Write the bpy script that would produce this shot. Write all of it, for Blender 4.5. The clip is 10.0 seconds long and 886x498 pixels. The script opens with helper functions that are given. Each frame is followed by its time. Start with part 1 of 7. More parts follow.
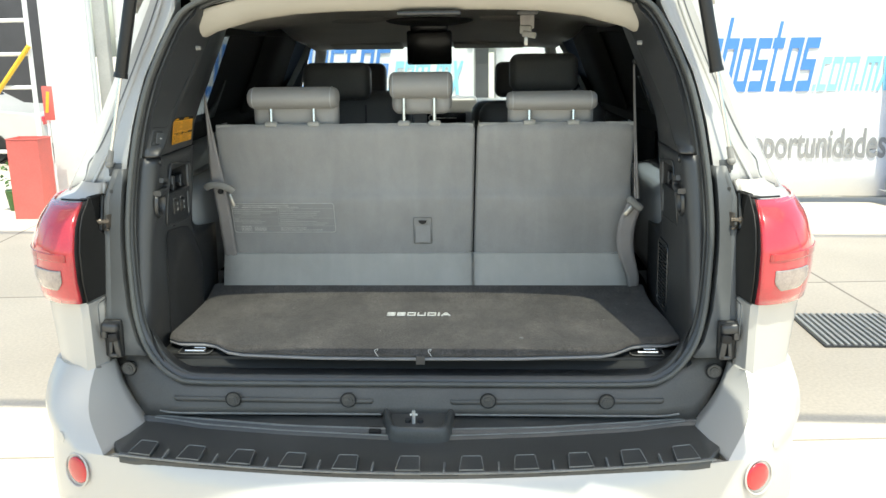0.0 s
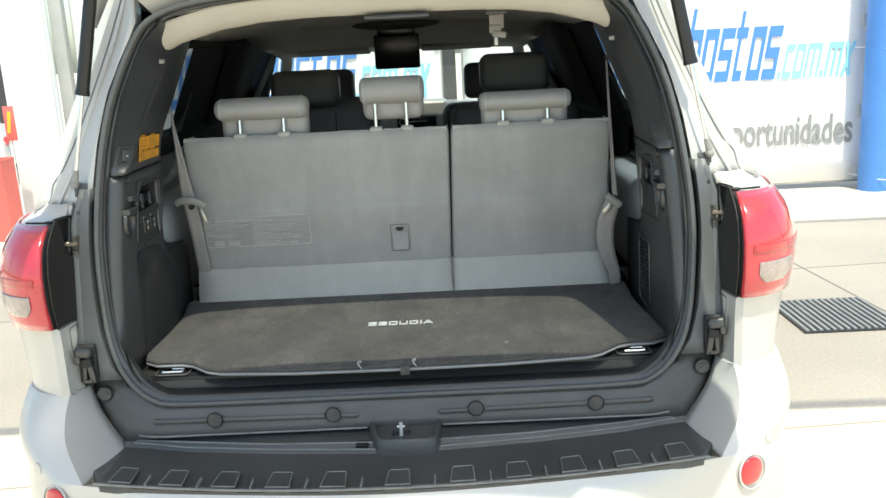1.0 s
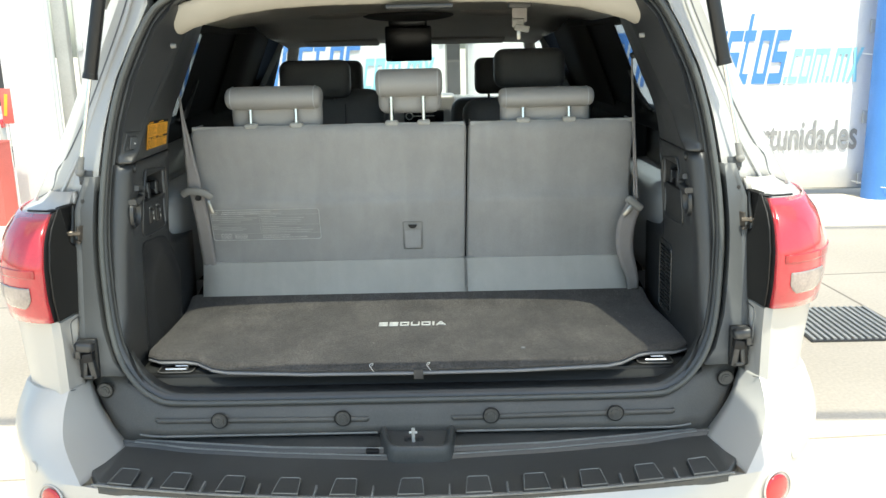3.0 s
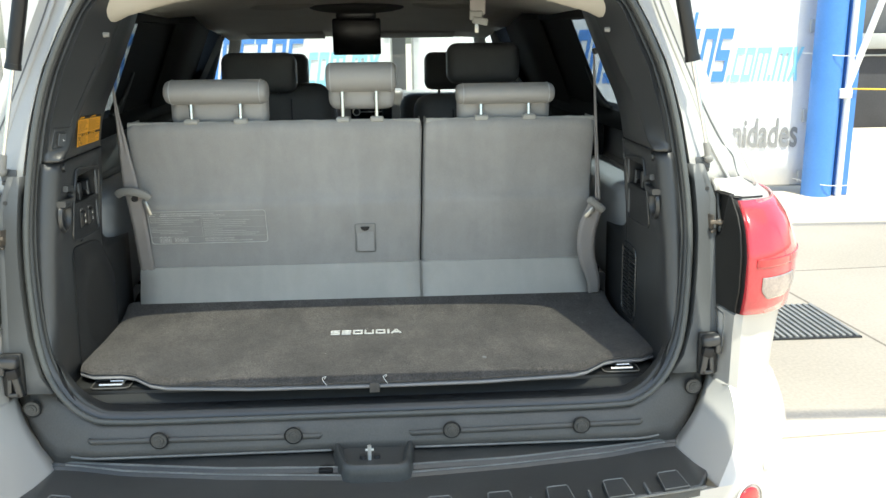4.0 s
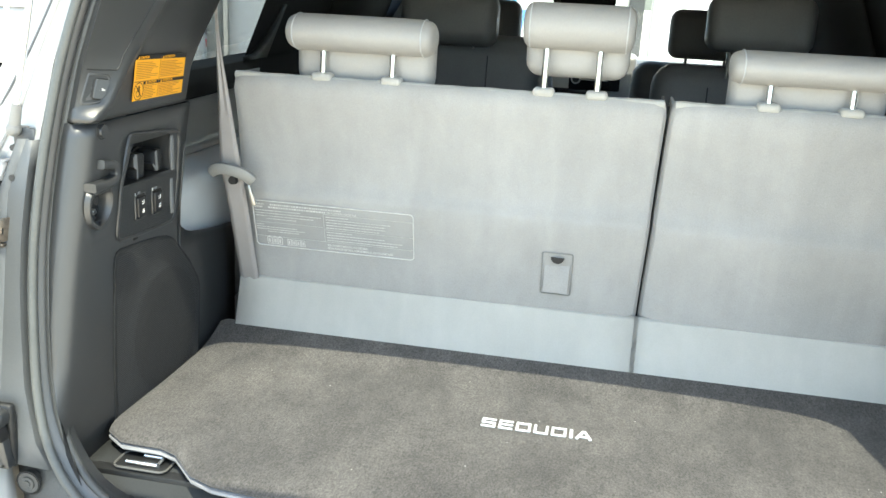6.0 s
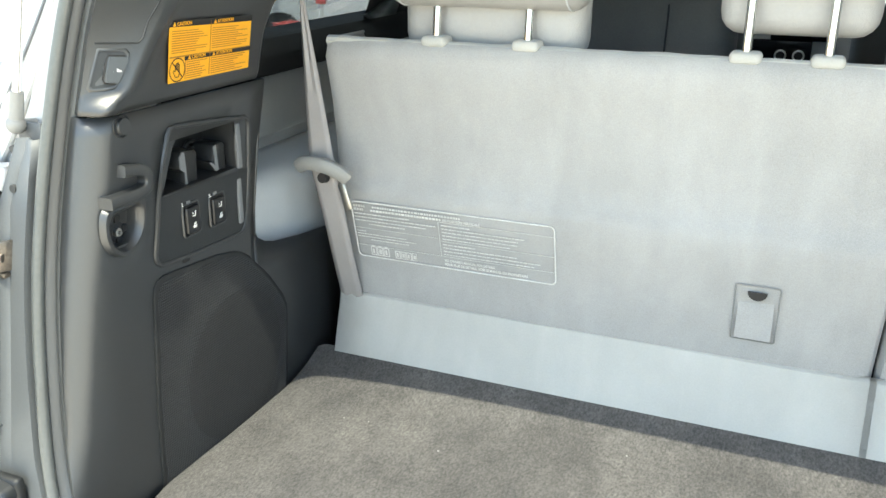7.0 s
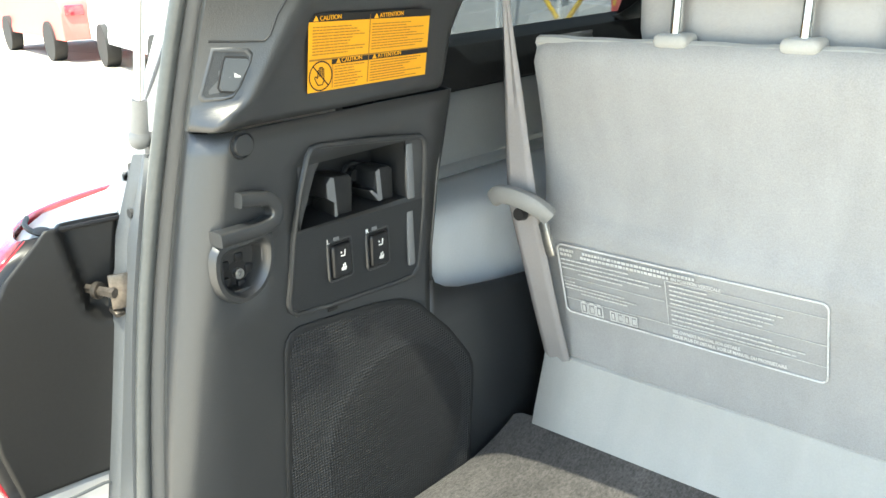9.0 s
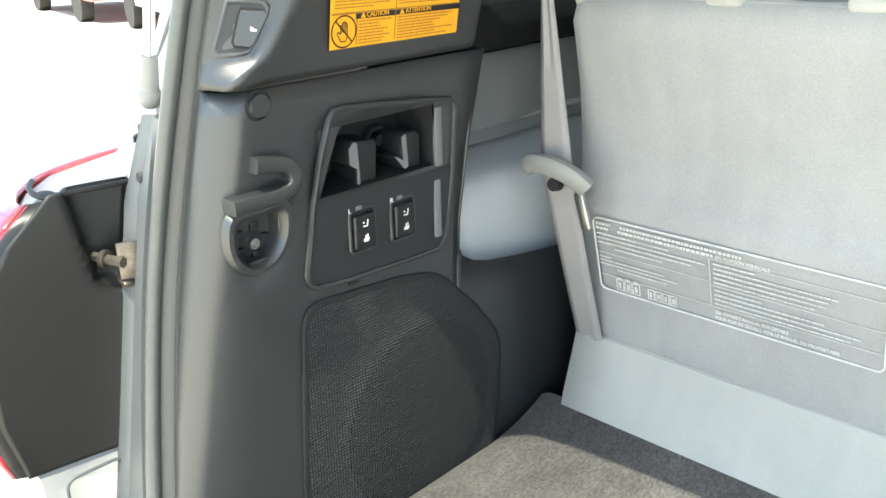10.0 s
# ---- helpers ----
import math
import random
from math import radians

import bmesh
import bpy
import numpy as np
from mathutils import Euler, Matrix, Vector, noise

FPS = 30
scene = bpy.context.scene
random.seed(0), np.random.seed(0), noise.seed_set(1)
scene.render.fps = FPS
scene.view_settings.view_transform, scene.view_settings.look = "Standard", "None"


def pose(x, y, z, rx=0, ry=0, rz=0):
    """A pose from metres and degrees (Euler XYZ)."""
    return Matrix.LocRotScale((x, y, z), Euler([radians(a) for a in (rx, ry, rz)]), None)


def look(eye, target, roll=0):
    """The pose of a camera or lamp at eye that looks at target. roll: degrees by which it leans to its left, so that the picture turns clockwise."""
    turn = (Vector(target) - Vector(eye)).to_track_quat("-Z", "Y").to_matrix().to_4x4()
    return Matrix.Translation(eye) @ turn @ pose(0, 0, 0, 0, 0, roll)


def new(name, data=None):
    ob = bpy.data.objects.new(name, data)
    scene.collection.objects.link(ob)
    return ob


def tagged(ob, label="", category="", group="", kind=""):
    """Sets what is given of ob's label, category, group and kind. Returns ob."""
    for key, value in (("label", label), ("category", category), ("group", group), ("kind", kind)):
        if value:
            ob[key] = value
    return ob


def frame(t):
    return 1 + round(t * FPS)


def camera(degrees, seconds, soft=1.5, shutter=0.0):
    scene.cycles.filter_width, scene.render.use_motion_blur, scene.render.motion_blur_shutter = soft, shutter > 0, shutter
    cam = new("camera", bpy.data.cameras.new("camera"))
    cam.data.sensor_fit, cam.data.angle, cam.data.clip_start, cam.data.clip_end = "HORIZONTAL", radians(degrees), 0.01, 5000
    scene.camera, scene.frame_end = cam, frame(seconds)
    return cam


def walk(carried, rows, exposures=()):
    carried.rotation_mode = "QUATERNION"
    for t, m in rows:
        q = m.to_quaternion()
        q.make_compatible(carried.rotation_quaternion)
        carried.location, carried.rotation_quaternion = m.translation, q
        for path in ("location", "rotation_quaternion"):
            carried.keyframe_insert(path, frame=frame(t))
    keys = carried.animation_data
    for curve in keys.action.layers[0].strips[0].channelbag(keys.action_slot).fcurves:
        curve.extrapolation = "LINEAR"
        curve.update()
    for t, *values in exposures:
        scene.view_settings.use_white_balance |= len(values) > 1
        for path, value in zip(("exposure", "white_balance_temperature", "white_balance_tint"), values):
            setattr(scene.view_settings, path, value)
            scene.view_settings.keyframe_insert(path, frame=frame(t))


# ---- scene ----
cam = camera(54.0, 10.0)
PATH = [
    (0, (0.163, -1.979, 1.569), (0.073, -0.035, 1.109), -0.7),
    (0.5, (0.161, -1.969, 1.569), (0.088, -0.023, 1.113), -1.3),
    (1, (0.149, -1.938, 1.57), (0.118, 0.009, 1.113), -3.0),
    (1.5, (0.161, -1.93, 1.569), (0.169, 0.016, 1.108), -3.9),
    (2, (0.122, -1.907, 1.566), (0.069, 0.046, 1.138), -2.6),
    (2.2, (0.1, -1.896, 1.563), (0.024, 0.051, 1.112), -2.9),
    (3.3, (0.081, -1.833, 1.566), (0.102, 0.112, 1.097), -0.6),
    (3.5, (0.066, -1.808, 1.562), (0.121, 0.137, 1.099), -0.6),
    (4, (0.058, -1.744, 1.559), (0.174, 0.194, 1.079), -0.6),
    (4.5, (0.087, -1.566, 1.543), (0.099, 0.371, 1.044), -2.2),
    (5, (0.139, -1.381, 1.554), (-0.019, 0.542, 1.027), -1.6),
    (5.5, (0.1, -1.188, 1.522), (-0.145, 0.721, 0.979), 0.1),
    (5.7, (0.082, -1.08, 1.513), (-0.217, 0.821, 0.967), 1.7),
    (6.8, (0.006, -0.614, 1.478), (-0.571, 1.18, 0.807), 1.0),
    (7, (0.009, -0.529, 1.479), (-0.715, 1.206, 0.796), 0.3),
    (7.5, (0.027, -0.39, 1.472), (-1.008, 1.182, 0.795), -1.8),
    (8, (0.03, -0.324, 1.464), (-1.132, 1.148, 0.769), -3.1),
    (8.5, (0.001, -0.296, 1.454), (-1.195, 1.16, 0.784), -1.5),
    (9, (-0.034, -0.25, 1.435), (-1.318, 1.141, 0.79), -2.1),
    (9.5, (-0.059, -0.225, 1.426), (-1.374, 1.123, 0.752), -2.2),
    (10, (-0.074, -0.214, 1.421), (-1.382, 1.12, 0.707), -1.7),
]
walk(cam, [(t, look(eye, target, roll)) for t, eye, target, roll in PATH], exposures=[(0, 1.05, 6700, -2), (2.2, 1.08, 6700, -2), (3.5, 1.18, 6650, -2), (4.5, 1.22, 6650, -2), (5.0, 1.98, 6650, -2), (5.5, 2.25, 6650, -2), (10, 2.46, 6650, -2)])

# ---- world, sun, exposure ----
SUN_FROM = Vector((0.11, -0.357, 1.0)).normalized()
world = bpy.data.worlds.new("sky")
scene.world = world
world.use_nodes = True
_n = world.node_tree.nodes
_sky = _n.new("ShaderNodeTexSky")
_sky.sky_type = "NISHITA"
_sky.sun_disc = False
_sky.sun_elevation = math.asin(SUN_FROM.z)
_sky.sun_rotation = math.atan2(SUN_FROM.x, SUN_FROM.y)
_sky.dust_density = 2.0
_n["Background"].inputs["Strength"].default_value = 0.15
world.node_tree.links.new(_sky.outputs["Color"], _n["Background"].inputs["Color"])
_sun = bpy.data.lights.new("sun", "SUN")
_sun.energy, _sun.angle, _sun.color = 3.4, radians(0.40), (1.0, 0.95, 0.88)
new("sun", _sun).matrix_world = look(SUN_FROM * 30, (0, 0, 0))


# ---- materials ----
def material(name, color, rough=0.6, metal=0.0, var=0.12, scale=8.0, fine=180.0, bump=0.0, bump_scale=None,
             tint=None, coat=0.0, spec=0.5, transmission=0.0, alpha=1.0, sheen=0.0, emit=None):
    """A principled surface with broad stains, fine grain and relief."""
    m = bpy.data.materials.new(name)
    m.use_nodes = True
    nt = m.node_tree
    n, l = nt.nodes, nt.links
    p = n["Principled BSDF"]
    p.inputs["Roughness"].default_value = rough
    p.inputs["Metallic"].default_value = metal
    p.inputs["Coat Weight"].default_value = coat
    p.inputs["Specular IOR Level"].default_value = spec
    p.inputs["Transmission Weight"].default_value = transmission
    p.inputs["Alpha"].default_value = alpha
    p.inputs["Sheen Weight"].default_value = sheen
    if emit:
        p.inputs["Emission Color"].default_value = (*emit[:3], 1)
        p.inputs["Emission Strength"].default_value = emit[3]
    tc = n.new("ShaderNodeTexCoord")
    a = n.new("ShaderNodeTexNoise")
    a.inputs["Scale"].default_value, a.inputs["Detail"].default_value = scale, 6
    b = n.new("ShaderNodeTexNoise")
    b.inputs["Scale"].default_value, b.inputs["Detail"].default_value = fine, 3
    for t in (a, b):
        l.new(tc.outputs["Object"], t.inputs["Vector"])
    mix = n.new("ShaderNodeMath")
    mix.operation = "MULTIPLY_ADD"
    l.new(a.outputs["Fac"], mix.inputs[0])
    mix.inputs[1].default_value = 0.6
    sc = n.new("ShaderNodeMath")
    sc.operation = "MULTIPLY"
    sc.inputs[1].default_value = 0.4
    l.new(b.outputs["Fac"], sc.inputs[0])
    l.new(sc.outputs[0], mix.inputs[2])
    ramp = n.new("ShaderNodeValToRGB")
    lo = [max(0, c * (1 - var)) for c in (tint or color)]
    hi = [min(1, c * (1 + var)) for c in color]
    ramp.color_ramp.elements[0].position, ramp.color_ramp.elements[1].position = 0.32, 0.68
    ramp.color_ramp.elements[0].color, ramp.color_ramp.elements[1].color = (*lo, 1), (*hi, 1)
    l.new(mix.outputs[0], ramp.inputs["Fac"])
    l.new(ramp.outputs["Color"], p.inputs["Base Color"])
    if var > 0.02 and metal < 0.5 and transmission < 0.1:
        rr = n.new("ShaderNodeMapRange")
        rr.inputs["To Min"].default_value, rr.inputs["To Max"].default_value = max(0.03, rough - 0.08), min(1, rough + 0.08)
        l.new(a.outputs["Fac"], rr.inputs["Value"])
        l.new(rr.outputs["Result"], p.inputs["Roughness"])
    if bump:
        c = n.new("ShaderNodeTexNoise")
        c.inputs["Scale"].default_value, c.inputs["Detail"].default_value = bump_scale or fine, 4
        l.new(tc.outputs["Object"], c.inputs["Vector"])
        bp = n.new("ShaderNodeBump")
        bp.inputs["Strength"].default_value, bp.inputs["Distance"].default_value = bump, 0.002
        l.new(c.outputs["Fac"], bp.inputs["Height"])
        l.new(bp.outputs["Normal"], p.inputs["Normal"])
    return m


M = {}
M["silver"] = material("silver_paint", (0.525, 0.512, 0.486), 0.40, 0.22, 0.03, 3, 900, coat=0.4)
# darker copy of the body silver: the channel's shade is in the colour
M["shaded_silver"] = material("shaded_silver_paint", (0.098, 0.104, 0.108), 0.5, 0.0, 0.12, 6, 500, spec=0.5)
M["step"] = material("black_step_plastic", (0.062, 0.063, 0.061), 0.32, 0, 0.30, 5, 300, 0.12, 700)
M["sill"] = material("charcoal_sill_plastic", (0.094, 0.091, 0.084), 0.42, 0, 0.25, 6, 300, 0.2, 800)
# lighter plastic for edges: sky highlights put into the colour
M["edge_highlight"] = material("plastic_edge_highlight", (0.19, 0.192, 0.185), 0.42, 0, 0.30, 25, 300, 0.1, 700)
M["zinc"] = material("zinc_plated_steel", (0.72, 0.72, 0.69), 0.34, 0.45, 0.08, 30, 300)
M["trim"] = material("charcoal_trim_plastic", (0.022, 0.0236, 0.0254), 0.42, 0, 0.12, 6, 350, 0.14, 900, spec=0.95)
M["trim_dark"] = material("black_trim_plastic", (0.012, 0.0126, 0.0132), 0.5, 0, 0.2, 6, 300, 0.25, 800)
M["plate"] = material("matt_black_sill_plate", (0.030, 0.0315, 0.0318), 0.72, 0, 0.2, 6, 300, 0.2, 800, spec=0.2)
M["post_lining"] = material("black_post_lining", (0.018, 0.0185, 0.019), 0.85, 0, 0.2, 6, 300, 0.25, 800, spec=0.2)
M["black"] = material("gloss_black_plastic", (0.012, 0.012, 0.013), 0.35, 0, 0.2, 8, 300)
M["pale_rubber"] = material("pale_weatherstrip_lip", (0.085, 0.09, 0.088), 0.36, 0, 0.15, 12, 200, 0.1, 500)
M["rubber"] = material("grey_weatherstrip_rubber", (0.045, 0.047, 0.047), 0.38, 0, 0.2, 12, 200, 0.15, 500)
M["seat_cloth"] = material("grey_seat_back_carpet", (0.34, 0.335, 0.325), 0.95, 0, 0.20, 2.6, 700, 0.28, 900, sheen=0.2)
M["flap"] = material("blue_grey_carpet", (0.432, 0.426, 0.396), 0.95, 0, 0.07, 6, 500, 0.4, 900, sheen=0.2)
M["leather"] = material("pale_grey_leather", (0.34, 0.335, 0.325), 0.48, 0, 0.06, 10, 300, 0.3, 500)
M["dark_leather"] = material("charcoal_leather", (0.13, 0.13, 0.13), 0.5, 0, 0.15, 10, 300, 0.25, 500)
M["belt"] = material("woven_grey_webbing", (0.31, 0.29, 0.28), 0.8, 0, 0.1, 12, 800, 0.3, 1200)
M["guide"] = material("grey_guide_plastic", (0.26, 0.255, 0.24), 0.5, 0, 0.06, 20, 300)
M["mat_edge"] = material("dark_carpet_binding", (0.082, 0.077, 0.072), 0.95, 0, 0.25, 20, 400, 0.5, 700)
M["board"] = material("grey_board", (0.14, 0.143, 0.147), 0.7, 0, 0.15, 10, 300)
M["pale_board"] = material("pale_grey_board", (0.25, 0.25, 0.255), 0.7, 0, 0.15, 10, 300)
M["chrome"] = material("bright_metal", (0.75, 0.75, 0.74), 0.18, 1.0, 0.05, 20, 300)
M["clip"] = material("dull_clip_steel", (0.16, 0.14, 0.12), 0.30, 0.7, 0.4, 60, 300)
M["steel"] = material("worn_steel", (0.45, 0.44, 0.42), 0.35, 1.0, 0.15, 40, 300)
M["ceiling"] = material("beige_headliner", (0.52, 0.485, 0.42), 0.95, 0, 0.06, 6, 600, 0.2, 900)
M["roof_cloth"] = material("pale_roof_cloth", (0.70, 0.66, 0.58), 0.95, 0, 0.06, 6, 600, 0.2, 900)
M["dark_ceiling"] = material("charcoal_headliner", (0.07, 0.068, 0.065), 0.95, 0, 0.1, 6, 600, 0.2, 900)
M["armrest"] = material("pale_grey_side_panel", (0.50, 0.52, 0.53), 0.6, 0, 0.05, 8, 400, 0.3, 700)
M["edge_grey"] = material("mid_grey_plastic_edge", (0.16, 0.165, 0.17), 0.5, 0, 0.08, 20, 400, 0.1, 700)
M["switch_plate"] = material("dark_switch_plate_plastic", (0.022, 0.024, 0.026), 0.45, 0, 0.12, 8, 350, 0.3, 900)
M["latch_line"] = material("grey_latch_edge", (0.22, 0.218, 0.21), 0.8, 0, 0.15, 20, 300)
M["console_silver"] = material("silver_console_plastic", (0.60, 0.61, 0.60), 0.4, 0.2, 0.06, 10, 200)
# the side lining's grey, darkened because less light reaches above the armrest
M["upper_lining"] = material("shaded_grey_lining", (0.30, 0.305, 0.30), 0.7, 0, 0.08, 8, 400, 0.3, 700)
M["label_print"] = material("worn_white_print", (0.60, 0.595, 0.57), 0.7, 0, 0.2, 60, 500)
M["red_lens"] = material("red_lamp_lens", (0.50, 0.032, 0.045), 0.12, 0, 0.10, 20, 200, coat=1.0)
M["red_dark"] = material("dark_red_lens_band", (0.42, 0.022, 0.03), 0.12, 0, 0.10, 20, 200, coat=1.0)
M["clear_lens"] = material("ribbed_clear_lens", (0.33, 0.28, 0.26), 0.15, 0.2, 0.2, 50, 200, coat=1.0)
M["lamp_side"] = material("dark_lamp_housing", (0.013, 0.0125, 0.012), 0.48, 0, 0.2, 6, 300)
M["bumper_red"] = material("red_reflector", (0.50, 0.012, 0.02), 0.2, 0, 0.05, 20, 200, coat=1.0)
M["yellow"] = material("yellow_sticker", (0.86, 0.40, 0.015), 0.45, 0, 0.04, 20, 300)
M["ink"] = material("black_ink", (0.010, 0.009, 0.009), 0.6, 0, 0.05)
M["faded_ink"] = material("faded_brown_black_print", (0.36, 0.17, 0.02), 0.6, 0, 0.15, 60, 300)
M["dull_ink"] = material("dull_grey_print", (0.42, 0.42, 0.42), 0.6, 0, 0.1, 60, 300)
M["white_ink"] = material("white_print", (0.72, 0.72, 0.70), 0.6, 0, 0.05)
M["white_paint"] = material("white_paint", (0.78, 0.78, 0.77), 0.5, 0, 0.05, 3, 100)
M["banner"] = material("white_banner_vinyl", (0.80, 0.80, 0.80), 0.5, 0, 0.04, 1.2, 60, 0.3, 3)
M["blue"] = material("blue_print", (0.08, 0.24, 0.62), 0.5, 0, 0.05, 3, 60)
M["cyan"] = material("light_blue_print", (0.30, 0.66, 0.85), 0.5, 0, 0.06, 3, 60)
M["grey_print"] = material("grey_print", (0.27, 0.27, 0.27), 0.6, 0, 0.1, 3, 60)
M["blue_paint"] = material("blue_column_paint", (0.08, 0.24, 0.62), 0.4, 0, 0.08, 3, 60)
M["grey_metal"] = material("grey_painted_steel", (0.40, 0.40, 0.38), 0.5, 0.3, 0.12, 4, 80)
M["dark_metal"] = material("dark_steel", (0.06, 0.06, 0.06), 0.5, 0.4, 0.2, 10, 100)
M["red_paint"] = material("faded_red_paint", (0.60, 0.13, 0.11), 0.5, 0, 0.12, 5, 80)
M["yellow_paint"] = material("yellow_paint", (0.7, 0.45, 0.04), 0.5, 0, 0.15, 5, 80)
M["tyre"] = material("black_tyre_rubber", (0.02, 0.02, 0.02), 0.8, 0, 0.2, 20, 200)
M["shed"] = material("dark_corrugated_shed", (0.05, 0.05, 0.055), 0.7, 0, 0.2, 3, 40)
M["green"] = material("green_leaves", (0.06, 0.13, 0.03), 0.6, 0, 0.4, 20, 100)
M["button_grey"] = material("grey_button_plastic", (0.045, 0.049, 0.053), 0.40, 0, 0.08, 10, 300)
M["screen"] = material("black_display_panel", (0.008, 0.008, 0.01), 0.25, 0, 0.1, 10, 100)


def ground_material():
    m = material("worn_concrete", (0.60, 0.535, 0.445), 0.9, 0, 0.12, 0.6, 60, 0.5, 90, tint=(0.54, 0.475, 0.39))
    # sawn joints between the slabs, a hand's breadth out of square with the fence
    n, l = m.node_tree.nodes, m.node_tree.links
    p = n["Principled BSDF"]
    base = p.inputs["Base Color"].links[0].from_socket
    tc = n.new("ShaderNodeTexCoord")
    mp = n.new("ShaderNodeMapping")
    mp.inputs["Rotation"].default_value = (0, 0, radians(-4))
    mp.inputs["Location"].default_value = (0.4, 1.1, 0)
    l.new(tc.outputs["Object"], mp.inputs["Vector"])
    br = n.new("ShaderNodeTexBrick")
    br.offset = 0.0
    for key, v in (("Scale", 1.0), ("Brick Width", 3.1), ("Row Height", 2.3), ("Mortar Size", 0.012), ("Mortar Smooth", 0.6)):
        br.inputs[key].default_value = v
    br.inputs["Color1"].default_value = (1, 1, 1, 1)
    br.inputs["Color2"].default_value = (0.94, 0.94, 0.93, 1)
    br.inputs["Mortar"].default_value = (0.45, 0.44, 0.43, 1)
    l.new(mp.outputs["Vector"], br.inputs["Vector"])
    k = n.new("ShaderNodeMix")
    k.data_type, k.blend_type = "RGBA", "MULTIPLY"
    k.inputs[0].default_value = 1.0
    l.new(base, k.inputs[6])
    l.new(br.outputs["Color"], k.inputs[7])
    l.new(k.outputs[2], p.inputs["Base Color"])
    return m


M["ground"] = ground_material()


def carpet_material():
    """Dusty cut pile: light and dark fibres, broad wear and small stains."""
    m = material("charcoal_cargo_carpet", (0.071, 0.0658, 0.0612), 1.0, 0, 0.25, 9, 420, sheen=0.1)
    nt = m.node_tree
    n, l = nt.nodes, nt.links
    p = n["Principled BSDF"]
    base = p.inputs["Base Color"].links[0].from_socket
    tc = n.new("ShaderNodeTexCoord")
    mp = n.new("ShaderNodeMapping")
    mp.inputs["Scale"].default_value = (1.0, 0.55, 1.0)
    l.new(tc.outputs["Object"], mp.inputs["Vector"])

    def noise(scale, detail):
        k = n.new("ShaderNodeTexNoise")
        k.inputs["Scale"].default_value, k.inputs["Detail"].default_value, k.inputs["Roughness"].default_value = scale, detail, 0.7
        l.new(mp.outputs["Vector"], k.inputs["Vector"])
        return k.outputs["Fac"]

    def shaped(fac, lo, hi, a, b):
        k = n.new("ShaderNodeMapRange")
        k.inputs["From Min"].default_value, k.inputs["From Max"].default_value = lo, hi
        k.inputs["To Min"].default_value, k.inputs["To Max"].default_value = a, b
        l.new(fac, k.inputs["Value"])
        return k.outputs["Result"]

    def times(a, b):
        k = n.new("ShaderNodeMix")
        k.data_type, k.blend_type = "RGBA", "MULTIPLY"
        k.inputs[0].default_value = 1.0
        l.new(a, k.inputs[6])
        l.new(b, k.inputs[7])
        return k.outputs[2]
    fibre = noise(330, 3)
    tuft = noise(70, 3)
    c = times(base, shaped(fibre, 0.32, 0.68, 0.55, 1.48))
    c = times(c, shaped(tuft, 0.3, 0.7, 0.86, 1.14))
    c = times(c, shaped(noise(16, 4), 0.36, 0.66, 0.84, 1.14))
    c = times(c, shaped(noise(5, 5), 0.38, 0.64, 0.82, 1.18))
    l.new(c, p.inputs["Base Color"])
    bp = n.new("ShaderNodeBump")
    bp.inputs["Strength"].default_value, bp.inputs["Distance"].default_value = 0.6, 0.003
    l.new(fibre, bp.inputs["Height"])
    l.new(bp.outputs["Normal"], p.inputs["Normal"])
    return m


M["mat"] = carpet_material()


def brushed(m, amount):
    """Marks of use on a pile cloth: handled blotches, upright strokes and specks."""
    n, l = m.node_tree.nodes, m.node_tree.links
    p = n["Principled BSDF"]
    colour = p.inputs["Base Color"].links[0].from_socket
    tc = n.new("ShaderNodeTexCoord")
    for scale, stretch, detail, bend, lo, hi, k in ((4.5, (1, 1, 1), 5, 1.2, 0.36, 0.66, 1.0), (5.0, (3.2, 1, 0.55), 4, 0.8, 0.36, 0.66, 0.8), (38, (1, 1, 0.6), 3, 0.5, 0.30, 0.70, 0.55)):
        mp = n.new("ShaderNodeMapping")
        mp.inputs["Scale"].default_value = stretch
        l.new(tc.outputs["Object"], mp.inputs["Vector"])
        t = n.new("ShaderNodeTexNoise")
        t.inputs["Scale"].default_value, t.inputs["Detail"].default_value, t.inputs["Distortion"].default_value = scale, detail, bend
        l.new(mp.outputs["Vector"], t.inputs["Vector"])
        r = n.new("ShaderNodeMapRange")
        r.inputs["From Min"].default_value, r.inputs["From Max"].default_value = lo, hi
        r.inputs["To Min"].default_value, r.inputs["To Max"].default_value = 1 - amount * k, 1 + amount * k
        l.new(t.outputs["Fac"], r.inputs["Value"])
        x = n.new("ShaderNodeMix")
        x.data_type, x.blend_type = "RGBA", "MULTIPLY"
        x.inputs[0].default_value = 1.0
        l.new(colour, x.inputs[6])
        l.new(r.outputs["Result"], x.inputs[7])
        colour = x.outputs[2]
    l.new(colour, p.inputs["Base Color"])


brushed(M["seat_cloth"], 0.05)
brushed(M["flap"], 0.035)


